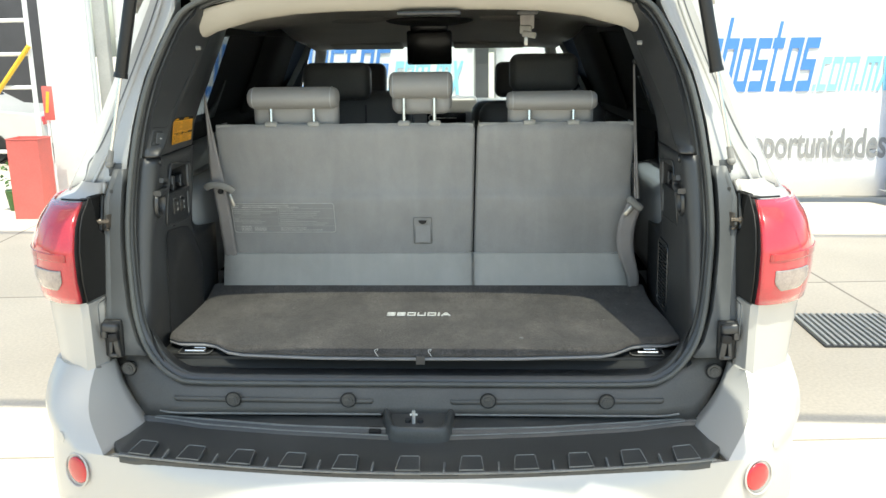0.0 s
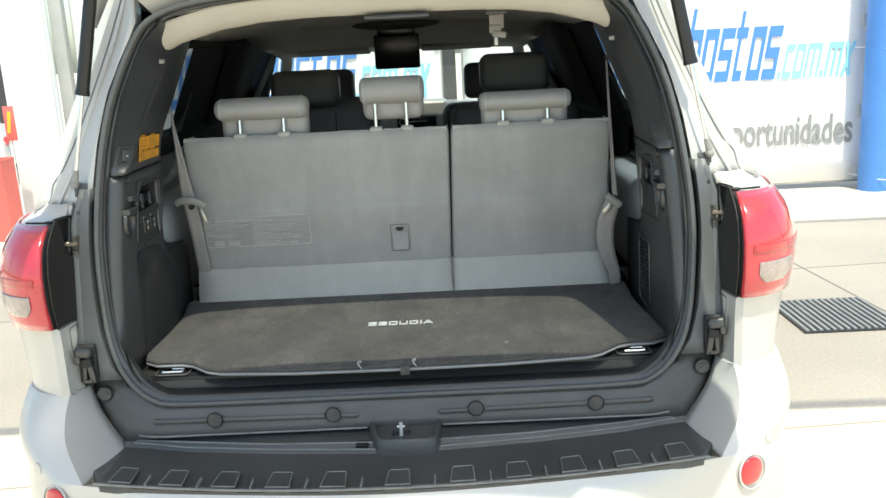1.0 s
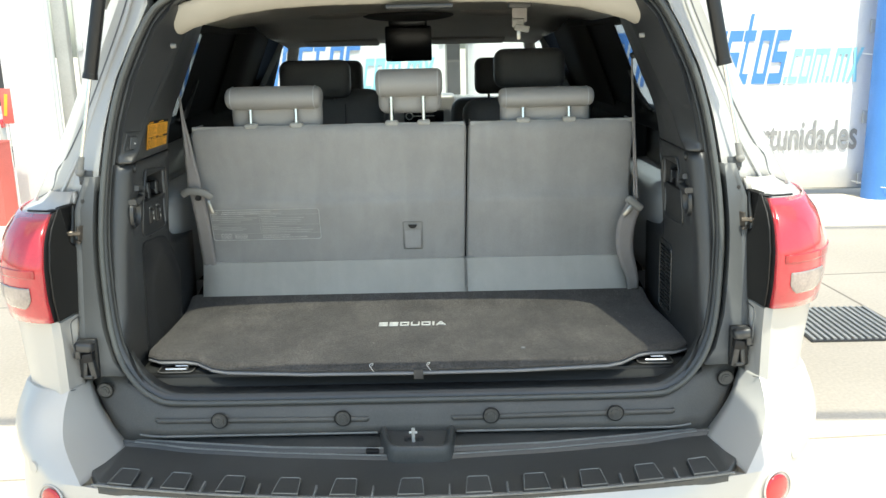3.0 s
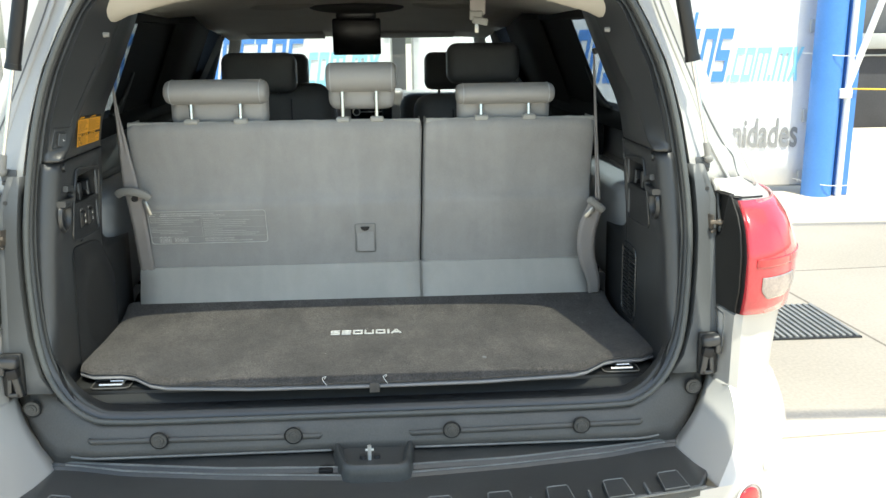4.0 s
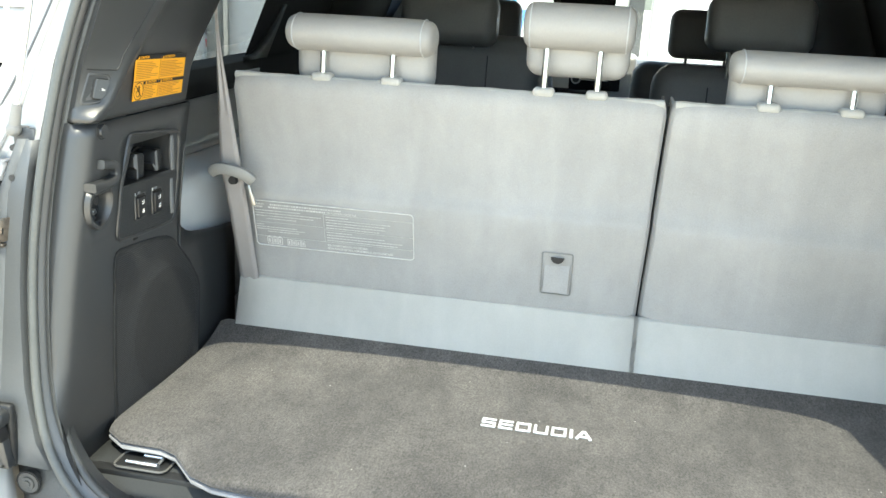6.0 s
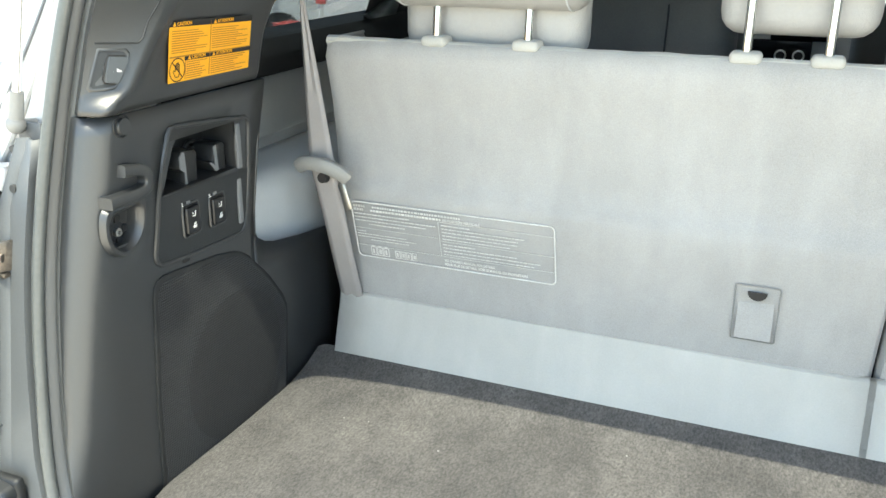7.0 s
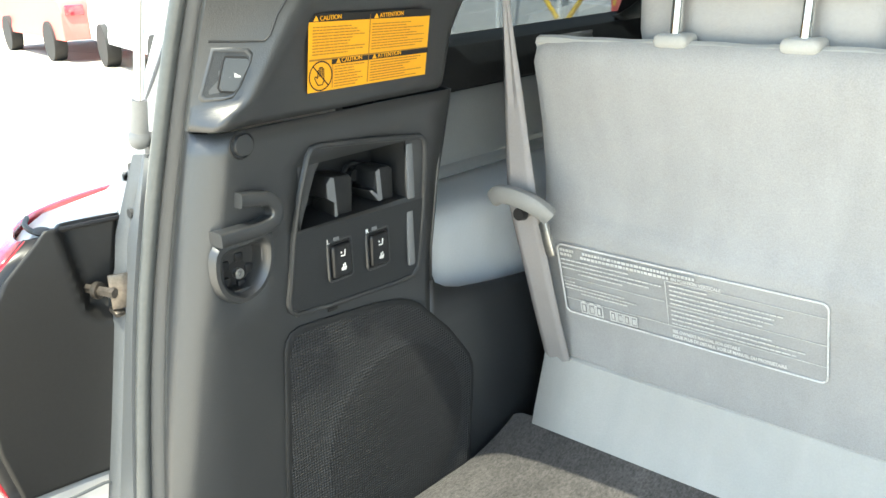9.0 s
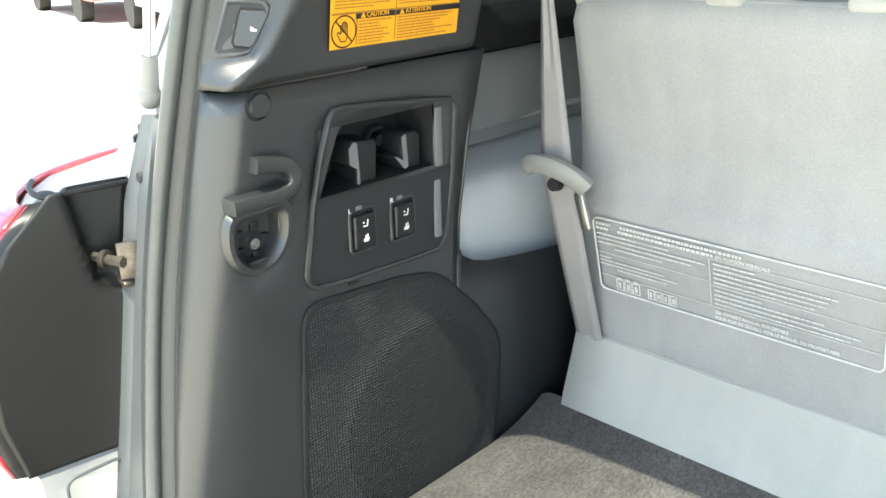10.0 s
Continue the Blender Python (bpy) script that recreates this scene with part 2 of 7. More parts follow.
def glass_material(name, color, mixing):
    m = bpy.data.materials.new(name)
    m.use_nodes = True
    nt = m.node_tree
    n, l = nt.nodes, nt.links
    n.remove(n["Principled BSDF"])
    tr = n.new("ShaderNodeBsdfTransparent")
    tr.inputs["Color"].default_value = (*color, 1)
    gl = n.new("ShaderNodeBsdfGlossy")
    gl.inputs["Roughness"].default_value = 0.03
    lw = n.new("ShaderNodeLayerWeight")
    lw.inputs["Blend"].default_value = 0.35
    fr = n.new("ShaderNodeMapRange")
    fr.inputs["To Min"].default_value, fr.inputs["To Max"].default_value = 0.02, mixing
    l.new(lw.outputs["Facing"], fr.inputs["Value"])
    mx = n.new("ShaderNodeMixShader")
    l.new(fr.outputs[0], mx.inputs[0])
    l.new(tr.outputs[0], mx.inputs[1])
    l.new(gl.outputs[0], mx.inputs[2])
    l.new(mx.outputs[0], n["Material Output"].inputs["Surface"])
    return m


M["glass"] = glass_material("clear_glass", (0.93, 0.96, 0.95), 0.18)

def sheet_material():
    """White corrugated plastic of the added canopy; lets part of the sun through to soften its shadow."""
    m = material("translucent_roof_sheet", (0.75, 0.74, 0.72), 0.6, 0, 0.05, 3, 60)
    nt = m.node_tree
    n, l = nt.nodes, nt.links
    tr = n.new("ShaderNodeBsdfTransparent")
    tr.inputs["Color"].default_value = (1.0, 0.96, 0.90, 1)
    mx = n.new("ShaderNodeMixShader")
    mx.inputs[0].default_value = 0.35
    l.new(n["Principled BSDF"].outputs[0], mx.inputs[1])
    l.new(tr.outputs[0], mx.inputs[2])
    l.new(mx.outputs[0], n["Material Output"].inputs["Surface"])
    return m


M["roof_sheet"] = sheet_material()
M["tint_glass"] = glass_material("tinted_glass", (0.55, 0.59, 0.63), 0.2)


M["gate_glass"] = glass_material("light_tinted_glass", (0.77, 0.765, 0.75), 0.2)
M["deep_glass"] = glass_material("deep_tinted_glass", (0.36, 0.385, 0.40), 0.15)
M["privacy_glass"] = glass_material("dark_privacy_glass", (0.07, 0.075, 0.08), 0.12)


def speaker_material(name, shade):
    """Black perforated grille: rows of small round holes."""
    m = material(name, (0.05, 0.052, 0.055), 0.68, 0, 0.1, 8, 300)
    nt = m.node_tree
    n, l = nt.nodes, nt.links
    p = n["Principled BSDF"]
    tc = n.new("ShaderNodeTexCoord")
    sep = n.new("ShaderNodeSeparateXYZ")
    l.new(tc.outputs["Object"], sep.inputs[0])

    def math_node(op, a, b=None):
        k = n.new("ShaderNodeMath")
        k.operation = op
        for i, v in enumerate((a, b)):
            if v is None:
                continue
            if isinstance(v, (int, float)):
                k.inputs[i].default_value = v
            else:
                l.new(v, k.inputs[i])
        return k.outputs[0]
    K = 2 * math.pi / 0.0046
    u = math_node("SINE", math_node("MULTIPLY", math_node("ADD", sep.outputs["Y"], sep.outputs["Z"]), K * 0.7071))
    v = math_node("SINE", math_node("MULTIPLY", math_node("SUBTRACT", sep.outputs["Y"], sep.outputs["Z"]), K * 0.7071))
    f = math_node("MULTIPLY", u, v)
    ramp = n.new("ShaderNodeValToRGB")
    ramp.color_ramp.elements[0].position, ramp.color_ramp.elements[1].position = 0.50, 0.62
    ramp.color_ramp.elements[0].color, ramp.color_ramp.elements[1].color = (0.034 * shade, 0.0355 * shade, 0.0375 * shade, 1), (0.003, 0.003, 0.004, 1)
    l.new(math_node("MULTIPLY_ADD", f, 0.5), ramp.inputs["Fac"])
    # MULTIPLY_ADD leaves its third input for the offset
    ramp.inputs["Fac"].links[0].from_node.inputs[2].default_value = 0.5
    l.new(ramp.outputs["Color"], p.inputs["Base Color"])
    bp = n.new("ShaderNodeBump")
    bp.inputs["Strength"].default_value, bp.inputs["Distance"].default_value = 0.8, 0.001
    bp.invert = True
    l.new(f, bp.inputs["Height"])
    l.new(bp.outputs["Normal"], p.inputs["Normal"])
    return m


M["grille"] = speaker_material("perforated_grille", 1.0)
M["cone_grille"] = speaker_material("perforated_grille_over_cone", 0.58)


# ---- mesh helpers ----
def finish(bm, name, mat, angle=40):
    bmesh.ops.remove_doubles(bm, verts=bm.verts, dist=1e-5)
    bmesh.ops.recalc_face_normals(bm, faces=bm.faces)
    me = bpy.data.meshes.new(name)
    bm.to_mesh(me)
    bm.free()
    me.shade_smooth()
    me.set_sharp_from_angle(angle=radians(angle))
    if mat:
        me.materials.append(mat)
    return me


def part(name, bm, mat, parent, label="", thick=0.0, bevel=0.0, angle=40, offset=-1.0, face=None):
    """Links a bmesh as one mesh object under a thing or a part; face: the way an open sheet looks."""
    me = finish(bm, name, mat, angle)
    if face and sum((p.normal.dot(Vector(face)) * p.area for p in me.polygons), 0.0) < 0:
        me.flip_normals()
    ob = new(name, me)
    if parent:
        ob.parent = parent
    if thick:
        s = ob.modifiers.new("thickness", "SOLIDIFY")
        s.thickness, s.offset = thick, offset
    if bevel:
        b = ob.modifiers.new("bevel", "BEVEL")
        b.width, b.segments, b.limit_method, b.angle_limit = bevel, 2, "ANGLE", radians(35)
    if label:
        ob["label"] = label
    return ob


def thing(name, label, category, group="", kind="", at=(0, 0, 0)):
    e = new(name)
    e.empty_display_size = 0.1
    e.location = at
    return tagged(e, label, category, group, kind)


def lone(name, bm, mat, label, category, group="", kind="", **kw):
    """A thing that is one mesh."""
    return tagged(part(name, bm, mat, None, **kw), label, category, group, kind)


def box(size, at=(0, 0, 0), bevel=0.0, seg=2, turn=None, bm=None):
    own = bmesh.new()
    bmesh.ops.create_cube(own, size=1.0)
    bmesh.ops.scale(own, vec=size, verts=own.verts)
    if bevel:
        bmesh.ops.bevel(own, geom=own.edges, offset=min(bevel, min(size) * 0.49), segments=seg, affect="EDGES", profile=0.5)
    if turn:
        bmesh.ops.transform(own, matrix=Euler([radians(a) for a in turn]).to_matrix().to_4x4(), verts=own.verts)
    bmesh.ops.translate(own, vec=at, verts=own.verts)
    return join(bm, own)


def join(bm, own):
    if bm is None:
        return own
    tmp = bpy.data.meshes.new("tmp")
    own.to_mesh(tmp)
    own.free()
    bm.from_mesh(tmp)
    bpy.data.meshes.remove(tmp)
    return bm


def rod(a, b, r, r2=None, seg=16, bm=None):
    a, b = Vector(a), Vector(b)
    own = bmesh.new()
    bmesh.ops.create_cone(own, cap_ends=True, segments=seg, radius1=r, radius2=r if r2 is None else r2, depth=(b - a).length)
    m = (b - a).to_track_quat("Z", "Y").to_matrix().to_4x4()
    m.translation = (a + b) / 2
    bmesh.ops.transform(own, matrix=m, verts=own.verts)
    return join(bm, own)


def ball(at, r, squash=(1, 1, 1), bm=None, seg=16):
    own = bmesh.new()
    bmesh.ops.create_uvsphere(own, u_segments=seg, v_segments=seg // 2 + 2, radius=r)
    bmesh.ops.scale(own, vec=squash, verts=own.verts)
    bmesh.ops.translate(own, vec=at, verts=own.verts)
    return join(bm, own)


def skin(rings, closed=False, caps=False, bm=None):
    """A surface through rows of points; closed: each row is a loop."""
    own = bmesh.new()
    vs = [[own.verts.new(p) for p in r] for r in rings]
    for a, b in zip(vs, vs[1:]):
        k = len(a)
        for i in range(k if closed else k - 1):
            j = (i + 1) % k
            own.faces.new((a[i], a[j], b[j], b[i]))
    if caps:
        own.faces.new(vs[0][::-1])
        own.faces.new(vs[-1])
    return join(bm, own)


def spline(points, n, closed=False):
    """n points on a smooth curve through the given ones."""
    p = [Vector(q) for q in points]
    k = len(p)
    out = []
    spans = k if closed else k - 1
    total = n if closed else n - 1
    for s in range(n):
        u = s * spans / total
        i = min(int(u), spans - 1)
        f = u - i
        if closed:
            a, b, c, d = p[(i - 1) % k], p[i % k], p[(i + 1) % k], p[(i + 2) % k]
        else:
            a, b, c, d = p[max(i - 1, 0)], p[i], p[i + 1], p[min(i + 2, k - 1)]
        out.append(0.5 * ((2 * b) + (c - a) * f + (2 * a - 5 * b + 4 * c - d) * f * f + (3 * b - 3 * c + d - a) * f ** 3))
    return out


def sweep(path, r, seg=10, closed=False, flat=1.0, caps=True, bm=None, up=(0, 0, 1), square=1.0):
    """A tube along a path; flat squeezes it along its second axis."""
    path = [Vector(p) for p in path]
    rings = []

    def bent(v):
        return math.copysign(abs(v) ** square, v)
    for i, p in enumerate(path):
        a = path[i - 1] if (i or closed) else p
        b = path[(i + 1) % len(path)] if (i < len(path) - 1 or closed) else p
        t = (b - a).normalized()
        s = t.cross(Vector(up))
        s = s.normalized() if s.length > 1e-6 else Vector((1, 0, 0))
        w = s.cross(t)
        rings.append([p + r * (bent(math.cos(q)) * s + flat * bent(math.sin(q)) * w) for q in (2 * math.pi * k / seg for k in range(seg))])
    if closed:
        rings.append(rings[0])
    return skin(rings, True, caps and not closed, bm)


def slab(outline, depth, axis, at, bm=None, bevel=0.0, seg=2):
    """A flat plate from a 2D outline, set across an axis: 'x' takes (y, z), 'y' takes (x, z), 'z' takes (x, y)."""
    own = bmesh.new()
    to = {"x": lambda u, v, d: (at + d, u, v), "y": lambda u, v, d: (u, at + d, v), "z": lambda u, v, d: (u, v, at + d)}[axis]
    front = [own.verts.new(to(u, v, 0)) for u, v in outline]
    back = [own.verts.new(to(u, v, depth)) for u, v in outline]
    own.faces.new(front)
    own.faces.new(back[::-1])
    k = len(outline)
    rim = []
    for i in range(k):
        own.faces.new((front[i], back[i], back[(i + 1) % k], front[(i + 1) % k]))
        rim.append(own.edges.get((front[i], front[(i + 1) % k])))
        rim.append(own.edges.get((back[i], back[(i + 1) % k])))
    bmesh.ops.recalc_face_normals(own, faces=own.faces)
    if bevel:
        bmesh.ops.bevel(own, geom=rim, offset=bevel, segments=seg, affect="EDGES", profile=0.5)
    return join(bm, own)


def rounded(x0, y0, x1, y1, r, n=5):
    """The outline of a rectangle with round corners."""
    out = []
    for cx, cy, a in ((x1 - r, y1 - r, 0), (x0 + r, y1 - r, 90), (x0 + r, y0 + r, 180), (x1 - r, y0 + r, 270)):
        for i in range(n + 1):
            q = radians(a + 90 * i / n)
            out.append((cx + r * math.cos(q), cy + r * math.sin(q)))
    return out


def lerp(table, z):
    """Reads a small table of (z, value) pairs."""
    if z <= table[0][0]:
        return table[0][1]
    for (a, u), (b, v) in zip(table, table[1:]):
        if z <= b:
            return u + (v - u) * (z - a) / (b - a)
    return table[-1][1]


def mirrored(bm):
    """Turns a right-hand part into a left-hand one."""
    bmesh.ops.scale(bm, vec=(-1, 1, 1), verts=bm.verts)
    bmesh.ops.reverse_faces(bm, faces=bm.faces)
    return bm


def writing(text, size, mat, name, parent, m, extrude=0.0005, align="LEFT", slant=0.0, squeeze=1.0, bold=0.0):
    """Real letters as a mesh, set by the matrix m."""
    c = bpy.data.curves.new(name, "FONT")
    c.body, c.size, c.extrude, c.align_x, c.shear = text, size, extrude, align, slant
    c.offset = bold
    o = bpy.data.objects.new(name, c)
    scene.collection.objects.link(o)
    me = bpy.data.meshes.new_from_object(o.evaluated_get(bpy.context.evaluated_depsgraph_get()))
    bpy.data.objects.remove(o)
    bpy.data.curves.remove(c)
    me.transform(m @ Matrix.Diagonal((squeeze, 1, 1, 1)))
    me.materials.clear()
    me.materials.append(mat)
    ob = new(name, me)
    ob.parent = parent
    return ob

# ---- the ground ----
bm = bmesh.new()
bmesh.ops.create_grid(bm, x_segments=40, y_segments=40, size=150)
lone("ground", bm, M["ground"], "pale worn concrete yard with hairline joints", "ground", kind="structure")

# ---- the car ----
car = thing("suv", "silver sport utility vehicle with its rear tailgate open", "car")


def yo(z):
    """Where the rear opening's rim lies, leaning forward with height."""
    return 0.027 + 0.195 * (z - 0.745)


RIM = [(0.0, 0.755), (0.30, 0.755), (0.54, 0.757), (0.600, 0.769), (0.645, 0.804), (0.680, 0.860), (0.699, 0.930), (0.710, 1.03), (0.714, 1.11), (0.712, 1.18),
       (0.703, 1.27), (0.684, 1.385), (0.655, 1.49), (0.600, 1.61), (0.552, 1.665), (0.45, 1.697), (0.25, 1.715), (0.0, 1.72)]
half = spline([(x, yo(z), z) for x, z in RIM], 56)
rim = half + [Vector((-p.x, p.y, p.z)) for p in half[-2:0:-1]]
WO = [(0.804, 0.645), (0.86, 0.680), (0.93, 0.699), (1.03, 0.710), (1.11, 0.714), (1.18, 0.712), (1.27, 0.703), (1.385, 0.684), (1.49, 0.655), (1.61, 0.600), (1.665, 0.552), (1.70, 0.45)]
WB = [(1.20, 0.915), (1.28, 0.875), (1.37, 0.832), (1.50, 0.776), (1.66, 0.715), (1.76, 0.66), (1.80, 0.60)]


def wo(z):
    return lerp(WO, z)


LAMP_Y = [(0.80, -0.004), (0.95, -0.004), (0.985, -0.012), (1.03, -0.022), (1.10, -0.022), (1.15, -0.008), (1.18, 0.012), (1.205, 0.042), (1.24, 0.080)]


def lamp_y(z):
    return lerp(LAMP_Y, z)


GIRTH = [(0.42, 0.97), (0.80, 0.985), (0.92, 1.0), (1.04, 1.01), (1.10, 1.01), (1.17, 0.99), (1.24, 0.955)]


def out_x(x, z):
    """Pulls the body's outer corner in or out with height."""
    return 0.79 + (x - 0.79) * (1 + (lerp(GIRTH, z) - 1) * 6)


def each_side(name, make, mat, parent=None, label="", **kw):
    """A part on the right and its mirror image on the left."""
    out = []
    for s in (1, -1):
        bm = make()
        out.append(part(name, bm if s > 0 else mirrored(bm), mat, parent or car, label, **kw))
    return out


def quarter():
    rows = []
    for z in (0.42, 0.55, 0.70, 0.80, 0.86, 0.92, 0.965, 0.98, 1.04, 1.10, 1.16, 1.205, 1.215, 1.24):
        inset = 0.026 if 0.97 < z < 1.21 else 0.0
        o, w = yo(max(z, 0.80)), max(wo(z), 0.70)
        ly = lamp_y(z) + (0.062 if z > 1.21 else 0.0)
        rows.append([(0.771 + inset, o + 0.006, z), (0.779 + inset, o - 0.002, z), (0.785 + inset, ly + 0.02, z),
                     (0.789 + inset * 0.8, ly + 0.004, z), (0.805 + inset * 0.3, ly - 0.004, z), (out_x(0.855, z), ly + 0.012, z), (out_x(0.905, z), ly + 0.05, z), (out_x(0.935, z), ly + 0.11, z),
                     (out_x(0.95, z), 0.25, z), (0.965, 0.7, z), (0.98, 1.3, z), (0.985, 2.4, z), (0.98, 3.4, z), (0.93, 4.2, z), (0.80, 4.75, z)])
    return skin(rows)


each_side("quarter_panel", quarter, M["silver"], thick=0.004)


def channel():
    """The drain channel beside the opening, its shade put into the paint colour."""
    rows = []
    for i in range(13):
        z = 0.82 + (1.275 - 0.82) * i / 12
        o, w = yo(z), wo(z)
        out = 0.776 - max(0, z - 1.20) * 0.35
        rows.append([(w + 0.014, o + 0.026, z), (w + 0.022, o - 0.007, z), ((w + out) / 2 + 0.008, o - 0.001, z), (out - 0.012, o + 0.003, z), (out, o - 0.004, z)])
    return skin(rows)


each_side("drain_channel", channel, M["shaded_silver"], label="silver door channel, coloured darker for its shade", thick=0.004)


def pillar_row(z):
    o, w, b = yo(z), wo(min(z, 1.64)), lerp(WB, z)
    d = b - w
    return [(w + 0.012, o + 0.03, z), (w + 0.018, o + 0.002, z), (w + 0.16 * d, o + 0.012, z), (w + 0.30 * d, o + 0.030, z), (w + 0.46 * d, o + 0.036, z), (w + 0.50 * d, o + 0.044, z),
                     (w + 0.60 * d, o + 0.044, z), (w + 0.72 * d, o + 0.040, z), (w + 0.75 * d, o + 0.046, z), (w + 0.90 * d, o + 0.052, z), (b - 0.008, o + 0.068, z), (b, o + 0.10, z),
                     (b + 0.008, o + 0.18, z), (b + 0.012, 0.52, z)]


def pillar():
    return skin([pillar_row(1.216 + (1.78 - 1.216) * i / 14) for i in range(15)])


def on_pillar(z, k, proud):
    """A point on the pillar, a share k of the way from the opening to the outer edge."""
    row = pillar_row(z)
    x = row[1][0] + (row[11][0] - row[1][0]) * k
    return (x, lerp([(p[0], p[1]) for p in row[1:12]], x) - proud, z)


each_side("rear_pillar", pillar, M["silver"], thick=0.004)
SEAM = [(1.223, 0.88), (1.236, 0.75), (1.25, 0.71), (1.285, 0.75), (1.32, 0.65), (1.42, 0.54), (1.60, 0.50), (1.74, 0.48)]
FOLD = [(1.222, 0.58), (1.306, 0.47), (1.34, 0.43), (1.42, 0.40), (1.60, 0.37), (1.74, 0.36)]
each_side("pillar_seam", lambda: sweep(spline([on_pillar(z, k, 0.0) for z, k in SEAM], 40), 0.0020, 6), M["edge_grey"], label="thin body seam down the pillar")
each_side("pillar_fold", lambda: sweep(spline([on_pillar(z, k, 0.001) for z, k in FOLD], 30), 0.0045, 8), M["silver"], label="raised fold of the pillar")


def roof_skin(rows_in, drop, n=17):
    rows = []
    for y, z, w in rows_in:
        rows.append([(w * math.sin(q), y, z - drop * (1 - math.cos(q))) for q in (radians(-90 + 180 * i / (n - 1)) for i in range(n))])
    return skin(rows)


part("roof", roof_skin([(0.20, 1.80, 0.58), (0.24, 1.84, 0.63), (0.35, 1.875, 0.66), (0.8, 1.90, 0.69), (1.6, 1.905, 0.70), (2.4, 1.87, 0.69), (2.66, 1.83, 0.66)], 0.09), M["silver"], car, thick=0.03)
# header above the opening
bm = skin([[(-0.60, 0.205, 1.74), (-0.3, 0.21, 1.765), (0, 0.21, 1.77), (0.3, 0.21, 1.765), (0.60, 0.205, 1.74)],
           [(-0.54, 0.23, 1.665), (-0.3, 0.235, 1.715), (0, 0.235, 1.722), (0.3, 0.235, 1.715), (0.54, 0.23, 1.665)]])
part("rear_header", bm, M["silver"], car, thick=0.01)

# weatherstrip: two rubber lobes round the opening
inner = [Vector((p.x * 0.982, p.y + 0.012, 0.742 + (p.z - 0.742) * 0.982 + 0.010)) for p in rim]
seal = part("weatherstrip", sweep(inner, 0.0070, 10, True, up=(0, 1, 0)), M["rubber"], car, "dark rubber weatherstrip round the opening")
part("outer_lip", sweep([p + Vector((0, -0.010, 0)) for p in rim], 0.0068, 12, True, up=(0, 1, 0)), M["pale_rubber"], seal, "pale outer lip")
bm = skin([[p + Vector((0, -0.008, 0)) for p in rim] + [rim[0] + Vector((0, -0.008, 0))], [Vector((p.x * 0.984, p.y + 0.030, 0.742 + (p.z - 0.742) * 0.972 + 0.022)) for p in rim + rim[:1]]])
part("opening_flange", bm, M["trim"], car, thick=0.004)

# ---- rear sill, step pad and bumper ----


def edge_y(x):
    return -0.262 + 0.080 * (x / 0.685) ** 2


def sill_panel():
    rows = []
    for i in range(49):
        x = -0.772 + 1.544 * i / 48
        a = abs(x)
        zb = lerp([(0, 0.684), (0.60, 0.682), (0.66, 0.674), (0.675, 0.664), (0.70, 0.680), (0.735, 0.722), (0.772, 0.785)], a)
        zt = lerp([(0, 0.760), (0.58, 0.760), (0.64, 0.795), (0.68, 0.82), (0.772, 0.845)], a)
        bend = max(0, a - 0.60) * 0.35
        rows.append([(x, (z - 0.70) * 0.36 + bend + (0.012 if k == 4 else 0), z) for k, z in ((k, zb + (zt - zb) * k / 4) for k in range(5))])
    return skin(rows)


sill = part("sill_panel", sill_panel(), M["sill"], car, "dark grey plastic sill cover below the opening", thick=0.003)
for x0, x1 in ((-0.60, -0.105), (0.085, 0.60)):
    part("rib", sweep([(x, y, 0.7145 + 0.006 * (abs(x) - 0.08) / 0.52) for x, y in ((x0, 0.010), (x0 + 0.006, 0.0025), (x1 - 0.006, 0.0035), (x1, 0.010))], 0.0045, 10, up=(0, 0, 1), flat=1.4), M["sill"], sill)

# pale strip painted in for the bright glint along the sill's lower bend
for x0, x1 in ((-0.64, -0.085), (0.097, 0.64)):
    part("lower_edge", sweep([(x0 + (x1 - x0) * k / 20, -0.0075 + max(0, abs(x0 + (x1 - x0) * k / 20) - 0.60) * 0.35, 0.6865) for k in range(21)], 0.0026, 6), M["edge_highlight"], sill)


def rivet():
    b = rod((0, 0.008, 0), (0, -0.002, 0), 0.0175, 0.0165, 24)
    rod((0, -0.001, 0), (0, -0.0045, 0), 0.0115, 0.0100, 24, bm=b)
    return rod((0, -0.004, 0), (0, -0.006, 0), 0.006, 0.005, 12, bm=b)


for x, z in ((-0.45, 0.722), (-0.165, 0.722), (0.177, 0.722), (0.463, 0.722), (-0.733, 0.776), (0.733, 0.776)):
    y = (z - 0.70) * 0.36 + max(0, abs(x) - 0.60) * 0.35 - 0.0125
    o = part("push_rivet", rivet(), M["sill"], sill)
    o.location = (x, y, z)
    o = part("rivet_ring", sweep([(0.0185 * math.cos(q), -0.0005, 0.0185 * math.sin(q)) for q in (2 * math.pi * k / 24 for k in range(24))], 0.0014, 6, True, up=(0, 1, 0)), M["trim_dark"], sill)
    o.location = (x, y, z)


def ridge_1(x):
    return lerp([(0, -0.086), (0.074, -0.083), (0.308, -0.061), (0.519, -0.029), (0.615, 0.0), (0.661, 0.010)], abs(x))


def ridge_2(x):
    return lerp([(0, -0.060), (0.073, -0.057), (0.309, -0.043), (0.522, -0.010), (0.656, 0.014)], abs(x))


